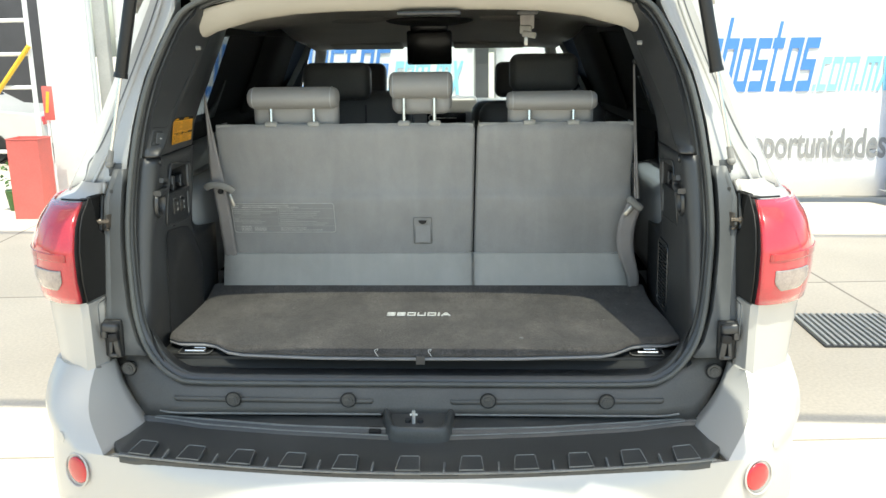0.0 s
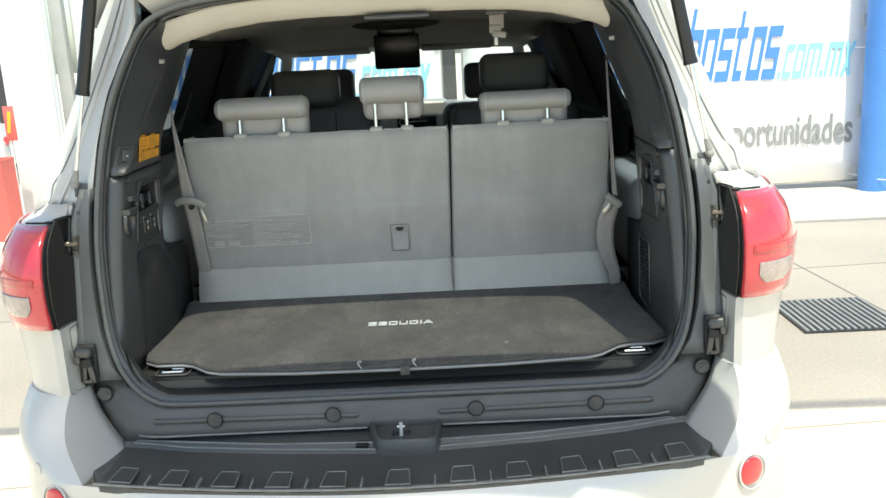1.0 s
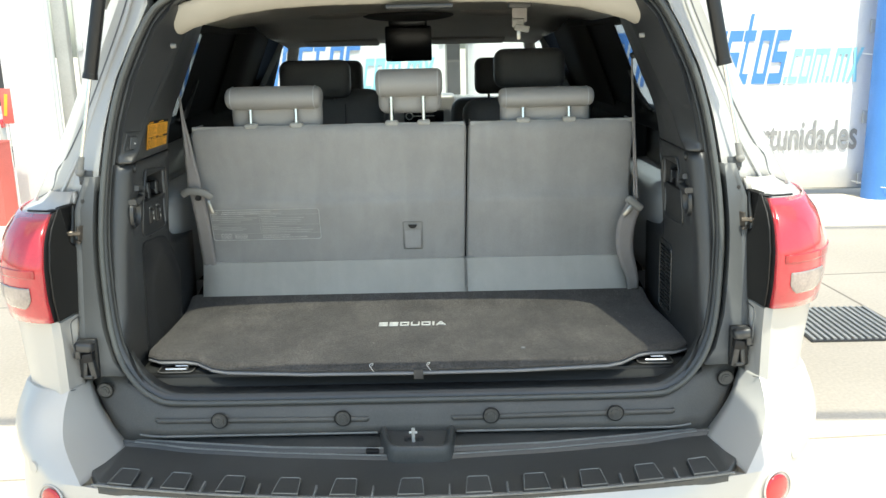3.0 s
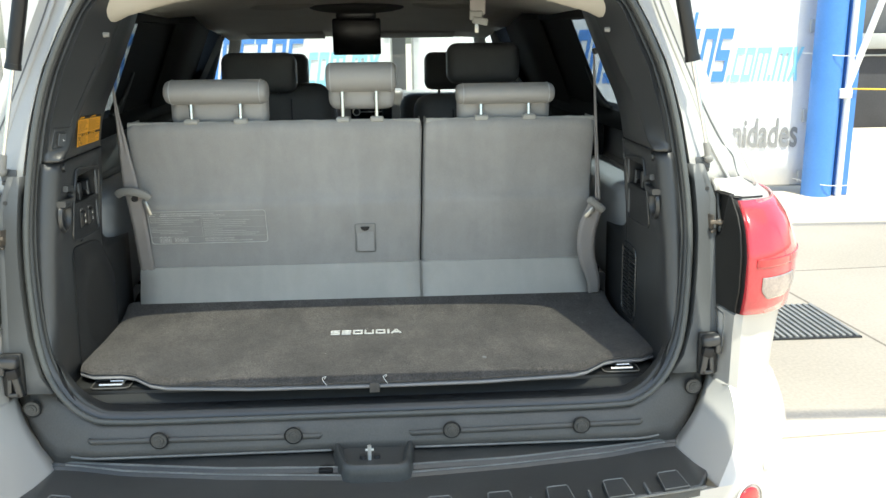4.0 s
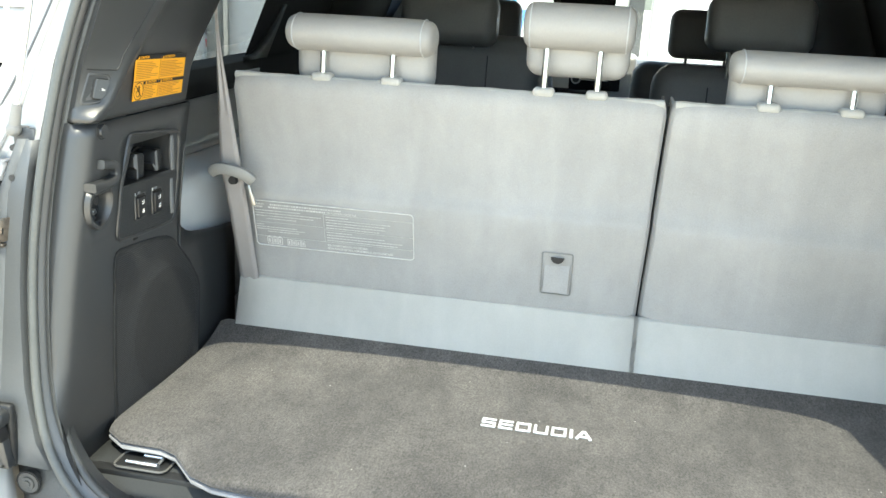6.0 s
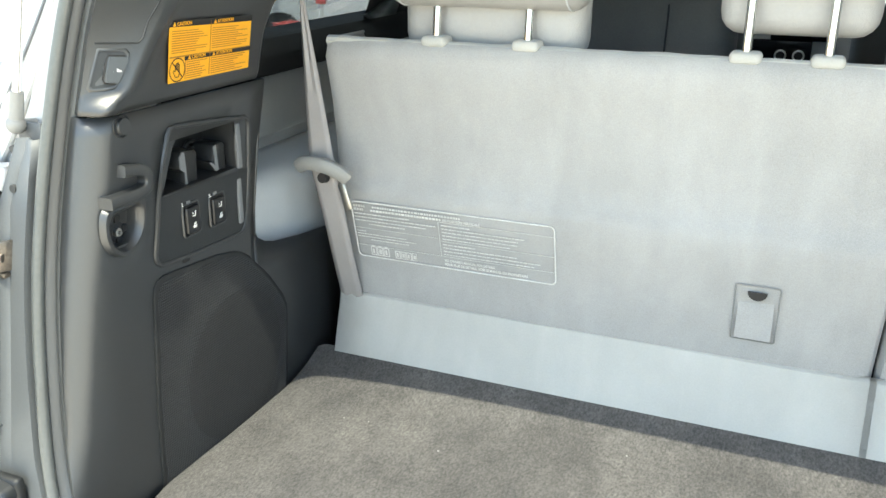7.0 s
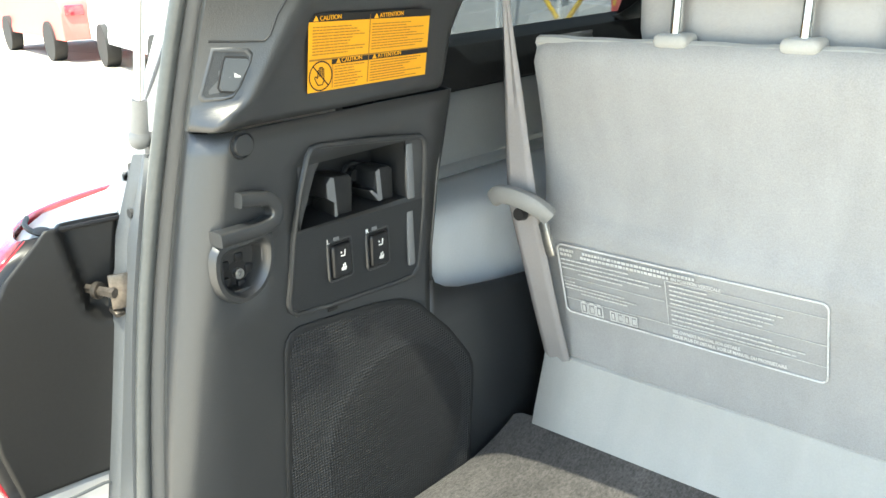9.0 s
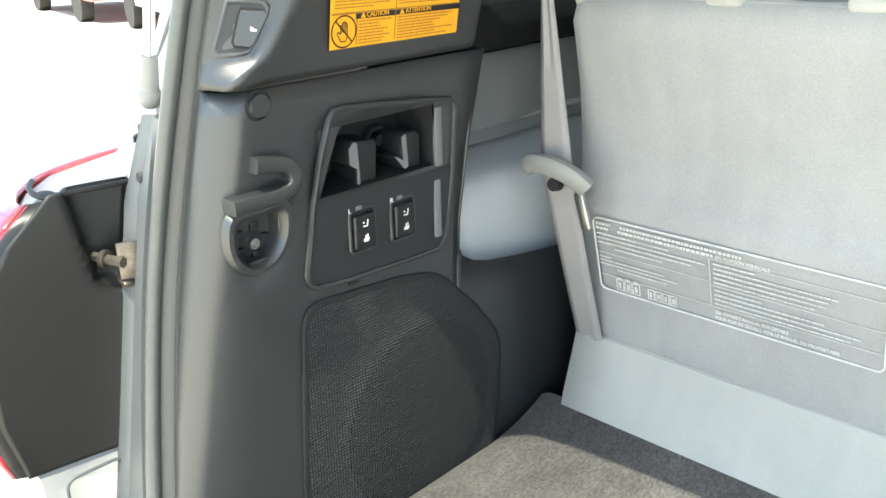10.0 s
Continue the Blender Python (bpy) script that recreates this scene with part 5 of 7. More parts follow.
for y0, y1, lean, w in ((2.15, 2.45, 0.9, 0.105), (3.0, 3.12, -0.9, 0.07)):
    each_side("inner_post", post(y0, y1, lean, w), M["post_lining"], label="black window post lining")
for s, y0 in ((1, 1.13), (-1, 1.02)):
    own = post(y0, 1.80, 0.0, 0.050)()
    part("inner_post", own if s > 0 else mirrored(own), M["post_lining"], car, "black window post lining")
each_side("door_lining", lambda: skin([[(0.80 - (z - 1.27) * 0.40, y, z) for y in (1.55, 1.95, 2.30)] for z in (1.27, 1.40, 1.55, 1.69)]), M["post_lining"], label="black inner door lining", thick=0.01)
each_side("window_rail", lambda: skin([[(0.70 - dx, y, z) for dx, z in ((0.0, 1.60), (0.045, 1.605), (0.055, 1.64), (0.03, 1.70))] for y in (0.44, 0.9, 1.6, 2.2, 2.8)]), M["post_lining"], label="black roof rail lining", thick=0.01)
each_side("upper_side", lambda: skin([[(0.885 - (z - 1.24) * 0.35, y, z) for z in (1.235, 1.262, 1.292)] for y in (0.5, 1.3, 2.3, 3.4)]), M["silver"], label="", thick=0.004)

each_side("roof_side", lambda: skin([[(0.735, y, 1.655), (0.725, y, 1.70), (0.700, y, 1.78), (0.67, y, 1.86)] for y in (0.26, 0.8, 1.6, 2.4, 2.75)]), M["silver"], thick=0.006)

# rounded lower front corner of the rear side window
each_side("window_corner", lambda: skin([[(0.804 - (z - 1.29) * 0.42, y, z) for y, z in [(1.00 + 0.14 * math.cos(q), 1.45 - 0.12 * math.sin(q)) for q in (math.pi / 2 * k / 8 for k in range(9))]], [(0.804 - (z - 1.29) * 0.42, 1.17, z) for z in [1.45 - 0.16 * k / 8 for k in range(9)]]]), M["trim_dark"], label="black window corner lining", thick=0.004)

# headliner
rows = []
for y, zc, w in ((0.34, 1.672, 0.56), (0.40, 1.692, 0.58), (0.8, 1.70, 0.62), (1.3, 1.695, 0.64), (1.8, 1.672, 0.64), (2.2, 1.630, 0.66), (2.45, 1.582, 0.64), (2.62, 1.553, 0.62)):
    rows.append([(w * k, y, zc - (0.075 if y < 1.5 else 0.035 if y < 2.4 else 0.014) * abs(k) ** 3) for k in (-1, -0.85, -0.6, -0.3, 0, 0.3, 0.6, 0.85, 1)])
part("headliner", skin(rows), M["roof_cloth"], car, "beige cloth headliner", thick=0.012, offset=1)
rows = []
for k in [i / 12 * 2 - 1 for i in range(13)]:
    x = 0.625 * k
    sag = 0.066 * abs(x / 0.56) ** 4
    rows.append(spline([(x, 0.235, 1.705 - sag * 0.9), (x, 0.255, 1.678 - sag), (x, 0.29, 1.655 - sag), (x, 0.335, 1.657 - sag * 0.9), (x, 0.37, 1.69 - sag * 0.7)], 10))
part("rear_header_trim", skin(rows), M["ceiling"], car, "cream header lining over the opening", thick=0.006, offset=1)
part("ceiling_lamp", box((0.16, 0.05, 0.010), (0.03, 0.292, 1.644), 0.004), M["trim"], car, "grey lamp strip in the header")
scr = part("overhead_screen", box((0.195, 0.02, 0.145), (-0.065, 1.90, 1.552), 0.008, 2, (6, 0, 0)), M["screen"], car, "black flip-down overhead screen")
part("mount", box((0.16, 0.05, 0.06), (-0.065, 1.89, 1.645), 0.01), M["screen"], scr)
part("screen_base", ball((-0.06, 1.86, 1.668), 0.19, (1.0, 0.9, 0.14), seg=24), M["dark_ceiling"], scr, "dark oval screen base")
for x in (-0.36, 0.30):
    part("ceiling_console", ball((x, 1.75, 1.678), 0.15, (1.0, 0.8, 0.16), seg=24), M["ceiling"], car, "beige oval ceiling console")
for x in (-0.42, 0.20):
    part("sun_visor", box((0.36, 0.15, 0.016), (x, 2.55, 1.562), 0.006, 3, (-9, 0, 0)), M["ceiling"], car, "beige folded sun visor")
# ceiling-stowed belt
cb = part("ceiling_belt", box((0.060, 0.036, 0.018), (0.290, 0.55, 1.652), 0.005), M["trim"], car, "centre seat belt stowed in the headliner")
part("strap", box((0.040, 0.004, 0.040), (0.290, 0.548, 1.626), 0.002, 2, (4, 0, 3)), M["belt"], cb)
part("tongue", box((0.034, 0.008, 0.024), (0.286, 0.545, 1.604), 0.005, 3, (0, 0, 6)), M["guide"], cb, "grey belt tongue")
part("tongue", box((0.040, 0.007, 0.018), (0.296, 0.541, 1.590), 0.004, 3, (0, 10, 0)), M["guide"], cb, "grey belt tongue")
part("blade", box((0.010, 0.003, 0.026), (0.287, 0.541, 1.574), 0.001), M["steel"], cb)

# floor of the car, dashboard, windscreen
part("floor_pan", box((1.60, 3.0, 0.05), (0, 1.70, 0.46), 0.01), M["trim_dark"], car)
part("cargo_floor", box((1.32, 0.62, 0.03), (0, 0.40, 0.785), 0.004), M["trim_dark"], car)
dash = part("dashboard", skin([[(x, 3.05 - 0.05 * abs(x), 0.75), (x, 2.98, 1.0), (x, 2.97, 1.18), (x, 3.03, 1.235), (x, 3.25, 1.24), (x, 3.5, 1.20)] for x in (-0.8, -0.45, -0.18, 0.18, 0.45, 0.8)]), M["dark_leather"], car, "dark dashboard")
con = part("centre_console", box((0.48, 0.10, 0.40), (-0.105, 2.945, 1.08), 0.02, 3, (6, 0, 0)), M["console_silver"], dash, "silver centre console")
part("radio", box((0.215, 0.02, 0.072), (-0.034, 2.882, 1.160), 0.006, 2, (6, 0, 0)), M["screen"], con, "black radio panel")
part("radio_bar", box((0.113, 0.004, 0.004), (-0.034, 2.869, 1.167), 0.001), M["white_ink"], con)
part("climate_panel", box((0.215, 0.02, 0.074), (-0.105, 2.889, 1.088), 0.006, 2, (6, 0, 0)), M["screen"], con, "black climate panel")
part("display", box((0.062, 0.02, 0.058), (-0.250, 2.885, 1.165), 0.006, 2, (6, 0, 0)), M["screen"], con, "small square display")
part("display_bar", box((0.034, 0.004, 0.006), (-0.250, 2.872, 1.147), 0.001), M["white_ink"], con)
for x, z in ((-0.112, 1.168), (-0.233, 1.069), (-0.100, 1.072), (-0.039, 1.073)):
    k = part("knob", rod((x, 2.90, z), (x, 2.862, z), 0.017, 0.015, 18), M["black"], con, "black knob")
    part("bright_ring", sweep([(x + 0.017 * math.cos(q), 2.866, z + 0.017 * math.sin(q)) for q in (2 * math.pi * n / 18 for n in range(18))], 0.004, 6, True, up=(0, 1, 0)), M["white_ink"], k)
own = sweep([(-0.40 + 0.19 * math.cos(q), 2.72 + 0.07 * math.sin(q), 1.13 + 0.17 * math.sin(q)) for q in (2 * math.pi * k / 28 for k in range(28))], 0.014, 8, True)
part("steering_wheel", own, M["dark_leather"], car)
ws = part("windscreen", skin([[(w * k, y + 0.10 * (1 - k * k), z) for k in (-1, -0.5, 0, 0.5, 1)] for y, z, w in ((2.66, 1.80, 0.64), (3.05, 1.52, 0.72), (3.45, 1.22, 0.78))]), M["glass"], car, "clear windscreen", thick=0.005)
ws.visible_shadow = False
each_side("windscreen_post", lambda: sweep([(0.585, 2.58, 1.66), (0.615, 2.80, 1.53), (0.69, 3.12, 1.36), (0.79, 3.50, 1.20)], 0.030, 8), M["ceiling"], label="beige windscreen post lining")
rows = []
for y, z, w in ((3.36, 1.215, 0.86), (3.50, 1.225, 0.90), (4.10, 1.205, 0.90), (4.45, 1.15, 0.86), (4.66, 1.07, 0.80), (4.76, 0.95, 0.76), (4.80, 0.80, 0.76), (4.82, 0.60, 0.78), (4.78, 0.42, 0.76)):
    rows.append([(w * k, y - 0.10 * k * k * (1 if y > 4.4 else 0), z - 0.05 * k ** 4 * (1 if z > 1 else 0)) for k in (-1, -0.8, -0.5, 0, 0.5, 0.8, 1)])
part("bonnet", skin(rows), M["silver"], car, "silver bonnet and nose", thick=0.004)
each_side("front_door_corner", lambda: skin([[(0.868 - (z - 1.24) * 0.36, y, z) for y in (2.96, 3.05, 3.46 - (z - 1.22) * 1.36)] for z in (1.235, 1.30, 1.40, 1.50)]), M["privacy_glass"], label="dark front door corner glass", thick=0.004)
each_side("front_wing_top", lambda: skin([[(0.98, y, 1.235), (0.93, y, 1.245), (0.84, y, 1.225)] for y in (3.0, 3.4, 3.8)] + [[(0.93, 4.2, 1.235), (0.90, 4.2, 1.20), (0.84, 4.2, 1.18)], [(0.80, 4.70, 1.10), (0.78, 4.70, 1.05), (0.74, 4.70, 1.04)]]), M["silver"], thick=0.004)
for s in (1, -1):
    for y in (0.98, 4.02):
        b = rod((0.70 * s, y, 0.39), (0.955 * s, y, 0.39), 0.39, seg=36)
        bmesh.ops.bevel(b, geom=[e for e in b.edges if e.is_manifold and e.calc_face_angle(0) > 0.8], offset=0.03, segments=3, affect="EDGES")
        w = part("wheel", b, M["tyre"], car, "black tyre")
        b = rod((0.90 * s, y, 0.39), (0.966 * s, y, 0.39), 0.25, 0.23, seg=28)
        part("wheel_disc", b, M["steel"], w, "grey alloy wheel")

# the body runs forward at a slight skew to the rear opening
for o in car.children_recursive:
    if o.name.split(".")[0] in ("quarter_panel", "roof", "roof_side", "upper_side", "side_lining", "side_window", "inner_post", "door_lining", "window_rail", "window_corner", "headliner",
                                "windscreen", "windscreen_post", "bonnet", "front_door_corner", "front_wing_top", "wheel", "wheel_disc"):
        for v in o.data.vertices:
            v.co.x -= 0.040 * max(0.0, v.co.y - 0.6)

# ---- third-row seats ----
def seat_y(z):
    """The rear face of the third-row seat backs, leaning to the rear with height."""
    fold = math.exp(-((z - 1.122) / (0.022 if z > 1.122 else 0.075)) ** 2)
    return 0.578 - 0.135 * (z - 0.95) + 0.008 * math.sin(min(1, max(0, (z - 1.13) / 0.2)) * math.pi) - 0.013 * fold


def seat_back(x0, x1, xb0, xb1):
    rows = []
    zs = [0.90, 0.96, 1.00, 1.03, 1.06, 1.09, 1.11, 1.122, 1.13, 1.138, 1.146, 1.155, 1.165, 1.18, 1.20, 1.25, 1.29, 1.318, 1.334, 1.342, 1.343]
    for z in zs:
        u = (z - 0.95) / 0.39
        a, b = xb0 + (x0 - xb0) * max(0, u), xb1 + (x1 - xb1) * max(0, u)
        t = max(0, (z - 1.318) / 0.025)
        a, b = a + 0.005 * t ** 2, b - 0.005 * t ** 2
        y = seat_y(z) + 0.016 * t ** 2
        r = 0.018
        row = [(a, y + 0.11, z), (a, y + r, z), (a + r * 0.3, y + r * 0.3, z), (a + r, y, z)]
        row += [(a + r + (b - a - 2 * r) * k / 10, y - 0.004 * math.sin(math.pi * k / 10), z) for k in range(1, 10)]
        row += [(b - r, y, z), (b - r * 0.3, y + r * 0.3, z), (b, y + r, z), (b, y + 0.11, z)]
        rows.append(row)
    b = skin(rows)
    top = rows[-1]
    skin([top, [(x, max(y, 0.60), z - 0.004) for x, y, z in top], [(x, 0.66, z - 0.02) for x, y, z in top]], bm=b)
    return b


def headrest(cx, w, z0, z1, y, posts, zc):
    """A padded roll with a thinner pad below it, on two steel posts."""
    b = bmesh.new()
    n, k = 24, 25
    rows = []
    zm, hz = (z0 + z1) / 2 + 0.004, (z1 - z0) / 2
    for i in range(k):
        u = math.sin(math.pi * (i / (k - 1) - 0.5))
        e = 0.42 + 0.58 * max(0.0, 1 - abs(u) ** 16) ** 0.5
        rows.append([(cx + u * w / 2, y + 0.045 * e * math.cos(q), zm + hz * e * math.sin(q)) for q in (2 * math.pi * j / n for j in range(n))])
    skin(rows, True, True, bm=b)
    box((w * 0.96, 0.060, z0 - zc + 0.055), (cx, y + 0.036, (z0 + zc) / 2 + 0.022), 0.026, 4, bm=b)
    return b


def third_row(name, x0, x1, xb0, xb1, rests, label):
    st = thing(name, label, "car seat", "third-row seats")
    back = part("seat_back", seat_back(x0, x1, xb0, xb1), M["seat_cloth"], st, "grey carpet-backed seat back", thick=0.003)
    f = skin([[(xb0 - 0.006 + (xb1 - xb0 + 0.012) * k / 12, y, z) for k in range(13)] for y, z in ((0.580, 0.955), (0.572, 0.950), (0.566, 0.93), (0.556, 0.90), (0.548, 0.875), (0.540, 0.845), (0.535, 0.82))])
    part("carpet_flap", f, M["flap"], st, "blue-grey carpet flap to the floor", thick=0.005)
    pts = [(x0 + 0.006 + (x1 - x0 - 0.012) * i / 60, 1.3385 + 0.0009 * math.sin(i * 0.9) * math.sin(i * 0.37 + x0 * 9)) for i in range(61)]
    part("top_cover", sweep([(x, seat_y(z) + 0.020, z) for x, z in pts], 0.0085, 8, up=(0, 0, 1), flat=0.9), M["flap"], st, "ruffled blue-grey top edge")
    part("cushion", box((abs(xb1 - xb0) - 0.02, 0.42, 0.16), ((xb0 + xb1) / 2, 0.90, 0.98), 0.04, 3), M["leather"], st)
    part("front_pad", box((abs(x1 - x0) - 0.01, 0.05, 0.40), ((x0 + x1) / 2, 0.67, 1.12), 0.02, 3, (-7, 0, 0)), M["leather"], st)
    for cx, w, z0, z1, zc, posts in rests:
        y = 0.556
        hr = part("headrest", headrest(cx, w, z0, z1, y, posts, zc), M["leather"], st, "pale grey leather headrest")
        for u in (-0.86, 0.86):
            hz = (z1 - z0) / 2
            ring = [(cx + u * w / 2, y + 0.0448 * math.cos(q), (z0 + z1) / 2 + 0.004 + hz * 0.996 * math.sin(q)) for q in (2 * math.pi * j / 24 for j in range(24))]
            part("seam", sweep(ring, 0.0012, 5, True, up=(1, 0, 0)), M["armrest"], hr)
        for px in posts:
            part("post", rod((px, y - 0.012, 1.335), (px, y - 0.004, z0 + 0.03), 0.0058, seg=14), M["chrome"], hr, "bright steel post")
            part("post_socket", box((0.036, 0.030, 0.014), (px, y - 0.010, 1.346), 0.006, 3), M["flap"], hr)
    return st


big = third_row("third_row_seat", -0.618, 0.1430, -0.617, 0.1335, [(-0.383, 0.262, 1.385, 1.448, 1.332, (-0.450, -0.325)), (-0.012, 0.182, 1.412, 1.487, 1.374, (-0.062, 0.026))],
                "wide grey carpet-backed third-row seat with two headrests")
small = third_row("third_row_seat", 0.1490, 0.604, 0.1370, 0.594, [(0.362, 0.258, 1.376, 1.430, 1.326, (0.299, 0.425))], "narrow grey carpet-backed third-row seat with one headrest")


part("hinge_cover", box((0.03, 0.03, 0.42), (0.143, 0.625, 1.12), 0.004), M["trim_dark"], small)


def on_seat(x, z, d=0.0):
    return (x, seat_y(z) - 0.0055 - d, z)


def seat_quad(x0, z0, x1, z1, d, bm=None):
    o = bmesh.new()
    f = [o.verts.new(on_seat(x, z, d)) for x, z in ((x0, z0), (x1, z0), (x1, z1), (x0, z1))]
    g = [o.verts.new(on_seat(x, z, d - 0.0005)) for x, z in ((x0, z0), (x1, z0), (x1, z1), (x0, z1))]
    o.faces.new(f)
    for k in range(4):
        o.faces.new((g[k], g[(k + 1) % 4], f[(k + 1) % 4], f[k]))
    return join(bm, o)


# instruction panel printed on the wide seat back
X0, X1, Z0, Z1 = -0.582, -0.276, 1.0215, 1.113
back = [o for o in big.children if o.name.startswith("seat_back")][0]
lab = part("instruction_label", sweep([on_seat(x, z, 0.0002) for x, z in rounded(X0, Z0, X1, Z1, 0.007, 4)], 0.0011, 6, True, up=(0, 1, 0)), M["label_print"], back, "white printed instruction panel")
bars = bmesh.new()
rnd = random.Random(7)


def print_line(u0, u1, v, h=0.0014, gap=0.0010, most=0.009):
    """A row of dashes, from share u0 to u1 of the panel's width, at share v of its height from the top."""
    x, end, z = X0 + (X1 - X0) * u0, X0 + (X1 - X0) * u1, Z1 - (Z1 - Z0) * v
    while x < end:
        step = min(rnd.uniform(0.002, most), end - x)
        seat_quad(x, z - h, x + step, z, 0.0006, bars)
        x += step + gap


for u0, u1, v in ((0.01, 0.07, 0.055), (0.11, 0.56, 0.055), (0.01, 0.06, 0.115), (0.10, 0.46, 0.115)):
    print_line(u0, u1, v, 0.0032, 0.0013, 0.005)
for u0, u1, v in ((0.01, 0.30, 0.20), (0.01, 0.43, 0.26), (0.01, 0.38, 0.32), (0.08, 0.27, 0.38), (0.01, 0.06, 0.52), (0.01, 0.27, 0.57), (0.01, 0.32, 0.62), (0.08, 0.28, 0.67),
                  (0.46, 0.60, 0.22), (0.46, 0.86, 0.28), (0.46, 0.83, 0.34), (0.46, 0.83, 0.40), (0.46, 0.79, 0.46), (0.46, 0.62, 0.56), (0.46, 0.82, 0.62), (0.46, 0.93, 0.68), (0.46, 0.90, 0.74)):
    print_line(u0, u1, v)
for u0, u1, v in ((0.0, 0.44, 0.47), (0.445, 1.0, 0.515), (0.0, 1.0, 0.79), (0.445, 1.0, 0.175)):
    seat_quad(X0 + (X1 - X0) * u0 + 0.001, Z1 - (Z1 - Z0) * v, X0 + (X1 - X0) * u1 - 0.001, Z1 - (Z1 - Z0) * v + 0.0005, 0.0006, bars)
seat_quad(X0 + 0.445 * (X1 - X0), Z0 + 0.21 * (Z1 - Z0), X0 + 0.445 * (X1 - X0) + 0.0006, Z1 - 0.175 * (Z1 - Z0), 0.0006, bars)
part("print", bars, M["label_print"], lab, "rows of white print")
for line, u, v, wide in (("SEE OWNER'S MANUAL FOR DETAILS.", 0.46, 0.875, 0.63), ("POUR PLUS DE DETAILS, VOIR LE MANUEL DU PROPRIETAIRE.", 0.46, 0.945, 0.63), ("EN POSITION VERTICALE", 0.47, 0.15, 0.68)):
    z = Z1 - (Z1 - Z0) * v
    writing(line, 0.0054, M["label_print"], "small_print", lab, Matrix.Translation(on_seat(X0 + (X1 - X0) * u, z, 0.0012)) @ Euler((radians(99), 0, 0)).to_matrix().to_4x4(), 0.0002, squeeze=wide * 1.35, bold=0.0001)
for x0, n in ((0.07, 3), (0.20, 4)):
    for i in range(n):
        w = 0.0095 if n == 3 else 0.0082
        x = X0 + (X1 - X0) * x0 + i * (w + 0.0008)
        low, top = Z0 + 0.0035, Z0 + 0.0165 + (0.0015 if n == 3 else 0.0)
        icon = seat_quad(x, low, x + w, low + 0.0012, 0.0006)
        seat_quad(x, top - 0.0012, x + w, top, 0.0006, icon)
        seat_quad(x, low + 0.0012, x + 0.0012, top - 0.0012, 0.0006, icon)
        seat_quad(x + w - 0.0012, low + 0.0012, x + w, top - 0.0012, 0.0006, icon)
        seat_quad(x + w * 0.30, low + 0.0030, x + w * (0.75 if i % 2 else 0.60), top - 0.0036, 0.0006, icon)
        if n == 3:
            seat_quad(x + w * 0.25, top, x + w * 0.75, top + 0.0025, 0.0006, icon)
        part("pictogram", icon, M["label_print"], lab)
# recessed latch plate
lp = part("latch_plate", sweep([on_seat(x, z, 0.0002) for x, z in rounded(-0.041, 0.984, 0.013, 1.066, 0.003, 3)], 0.0009, 6, True, up=(0, 1, 0)), M["latch_line"], back, "small pull latch in the seat back")
part("plate", slab(rounded(-0.036, 0.989, 0.008, 1.050, 0.003, 3), -0.003, "y", seat_y(1.02) - 0.004), M["seat_cloth"], lp)
part("finger_hole", slab([(-0.014 + 0.012 * math.cos(q), 1.058 + 0.011 * math.sin(q)) for q in [math.pi + math.pi * k / 10 for k in range(11)]], -0.002, "y", seat_y(1.055) - 0.0075), M["ink"], lp)

# ---- cargo mat on its board ----
MAT = [(-0.660, 0.55), (-0.6602, 0.53), (-0.6605, 0.51), (-0.661, 0.49), (-0.661, 0.47), (-0.6615, 0.44), (-0.662, 0.30), (-0.664, 0.200), (-0.655, 0.150), (-0.620, 0.126), (-0.555, 0.124), (-0.525, 0.112), (-0.478, 0.066), (-0.440, 0.050), (-0.25, 0.030), (0.0, 0.026), (0.25, 0.030), (0.455, 0.048),
       (0.490, 0.064), (0.540, 0.112), (0.570, 0.124), (0.630, 0.126), (0.668, 0.150), (0.676, 0.200), (0.668, 0.30), (0.655, 0.44), (0.653, 0.47), (0.651, 0.49), (0.649, 0.51), (0.647, 0.53), (0.645, 0.55)]


def mat_rows(grow, z0, z1, crown):
    c = Vector((0.0, 0.30))
    loop = [Vector(p) for p in MAT] + [Vector((0.3, 0.555)), Vector((-0.3, 0.555))]
    def ring(k, z, rise=0.0):
        out = []
        for p in loop:
            y = p.y + (k if p.y < 0.3 else -k)
            out.append((p.x - math.copysign(k, p.x) * min(1, abs(p.x) / 0.1), y, z + rise * max(0, (y - 0.44) / 0.12) ** 2))
        return out
    lift = 0.0004 if crown else 0.0
    b = skin([ring(0.004 - grow, z0), ring(-grow, (z0 + z1) / 2, crown * 0.7), ring(0.002 - grow, z1 - 0.001 + lift * 0.5, crown), ring(0.007 - grow, z1 + lift * 0.9, crown), ring(0.013 - grow, z1 + lift, crown), ring(0.021 - grow, z1 + lift * 0.7, crown), ring(0.030 - grow, z1 - 0.0008, crown)], True)
    return b, ring(0.030 - grow, z1 - 0.0008, crown)


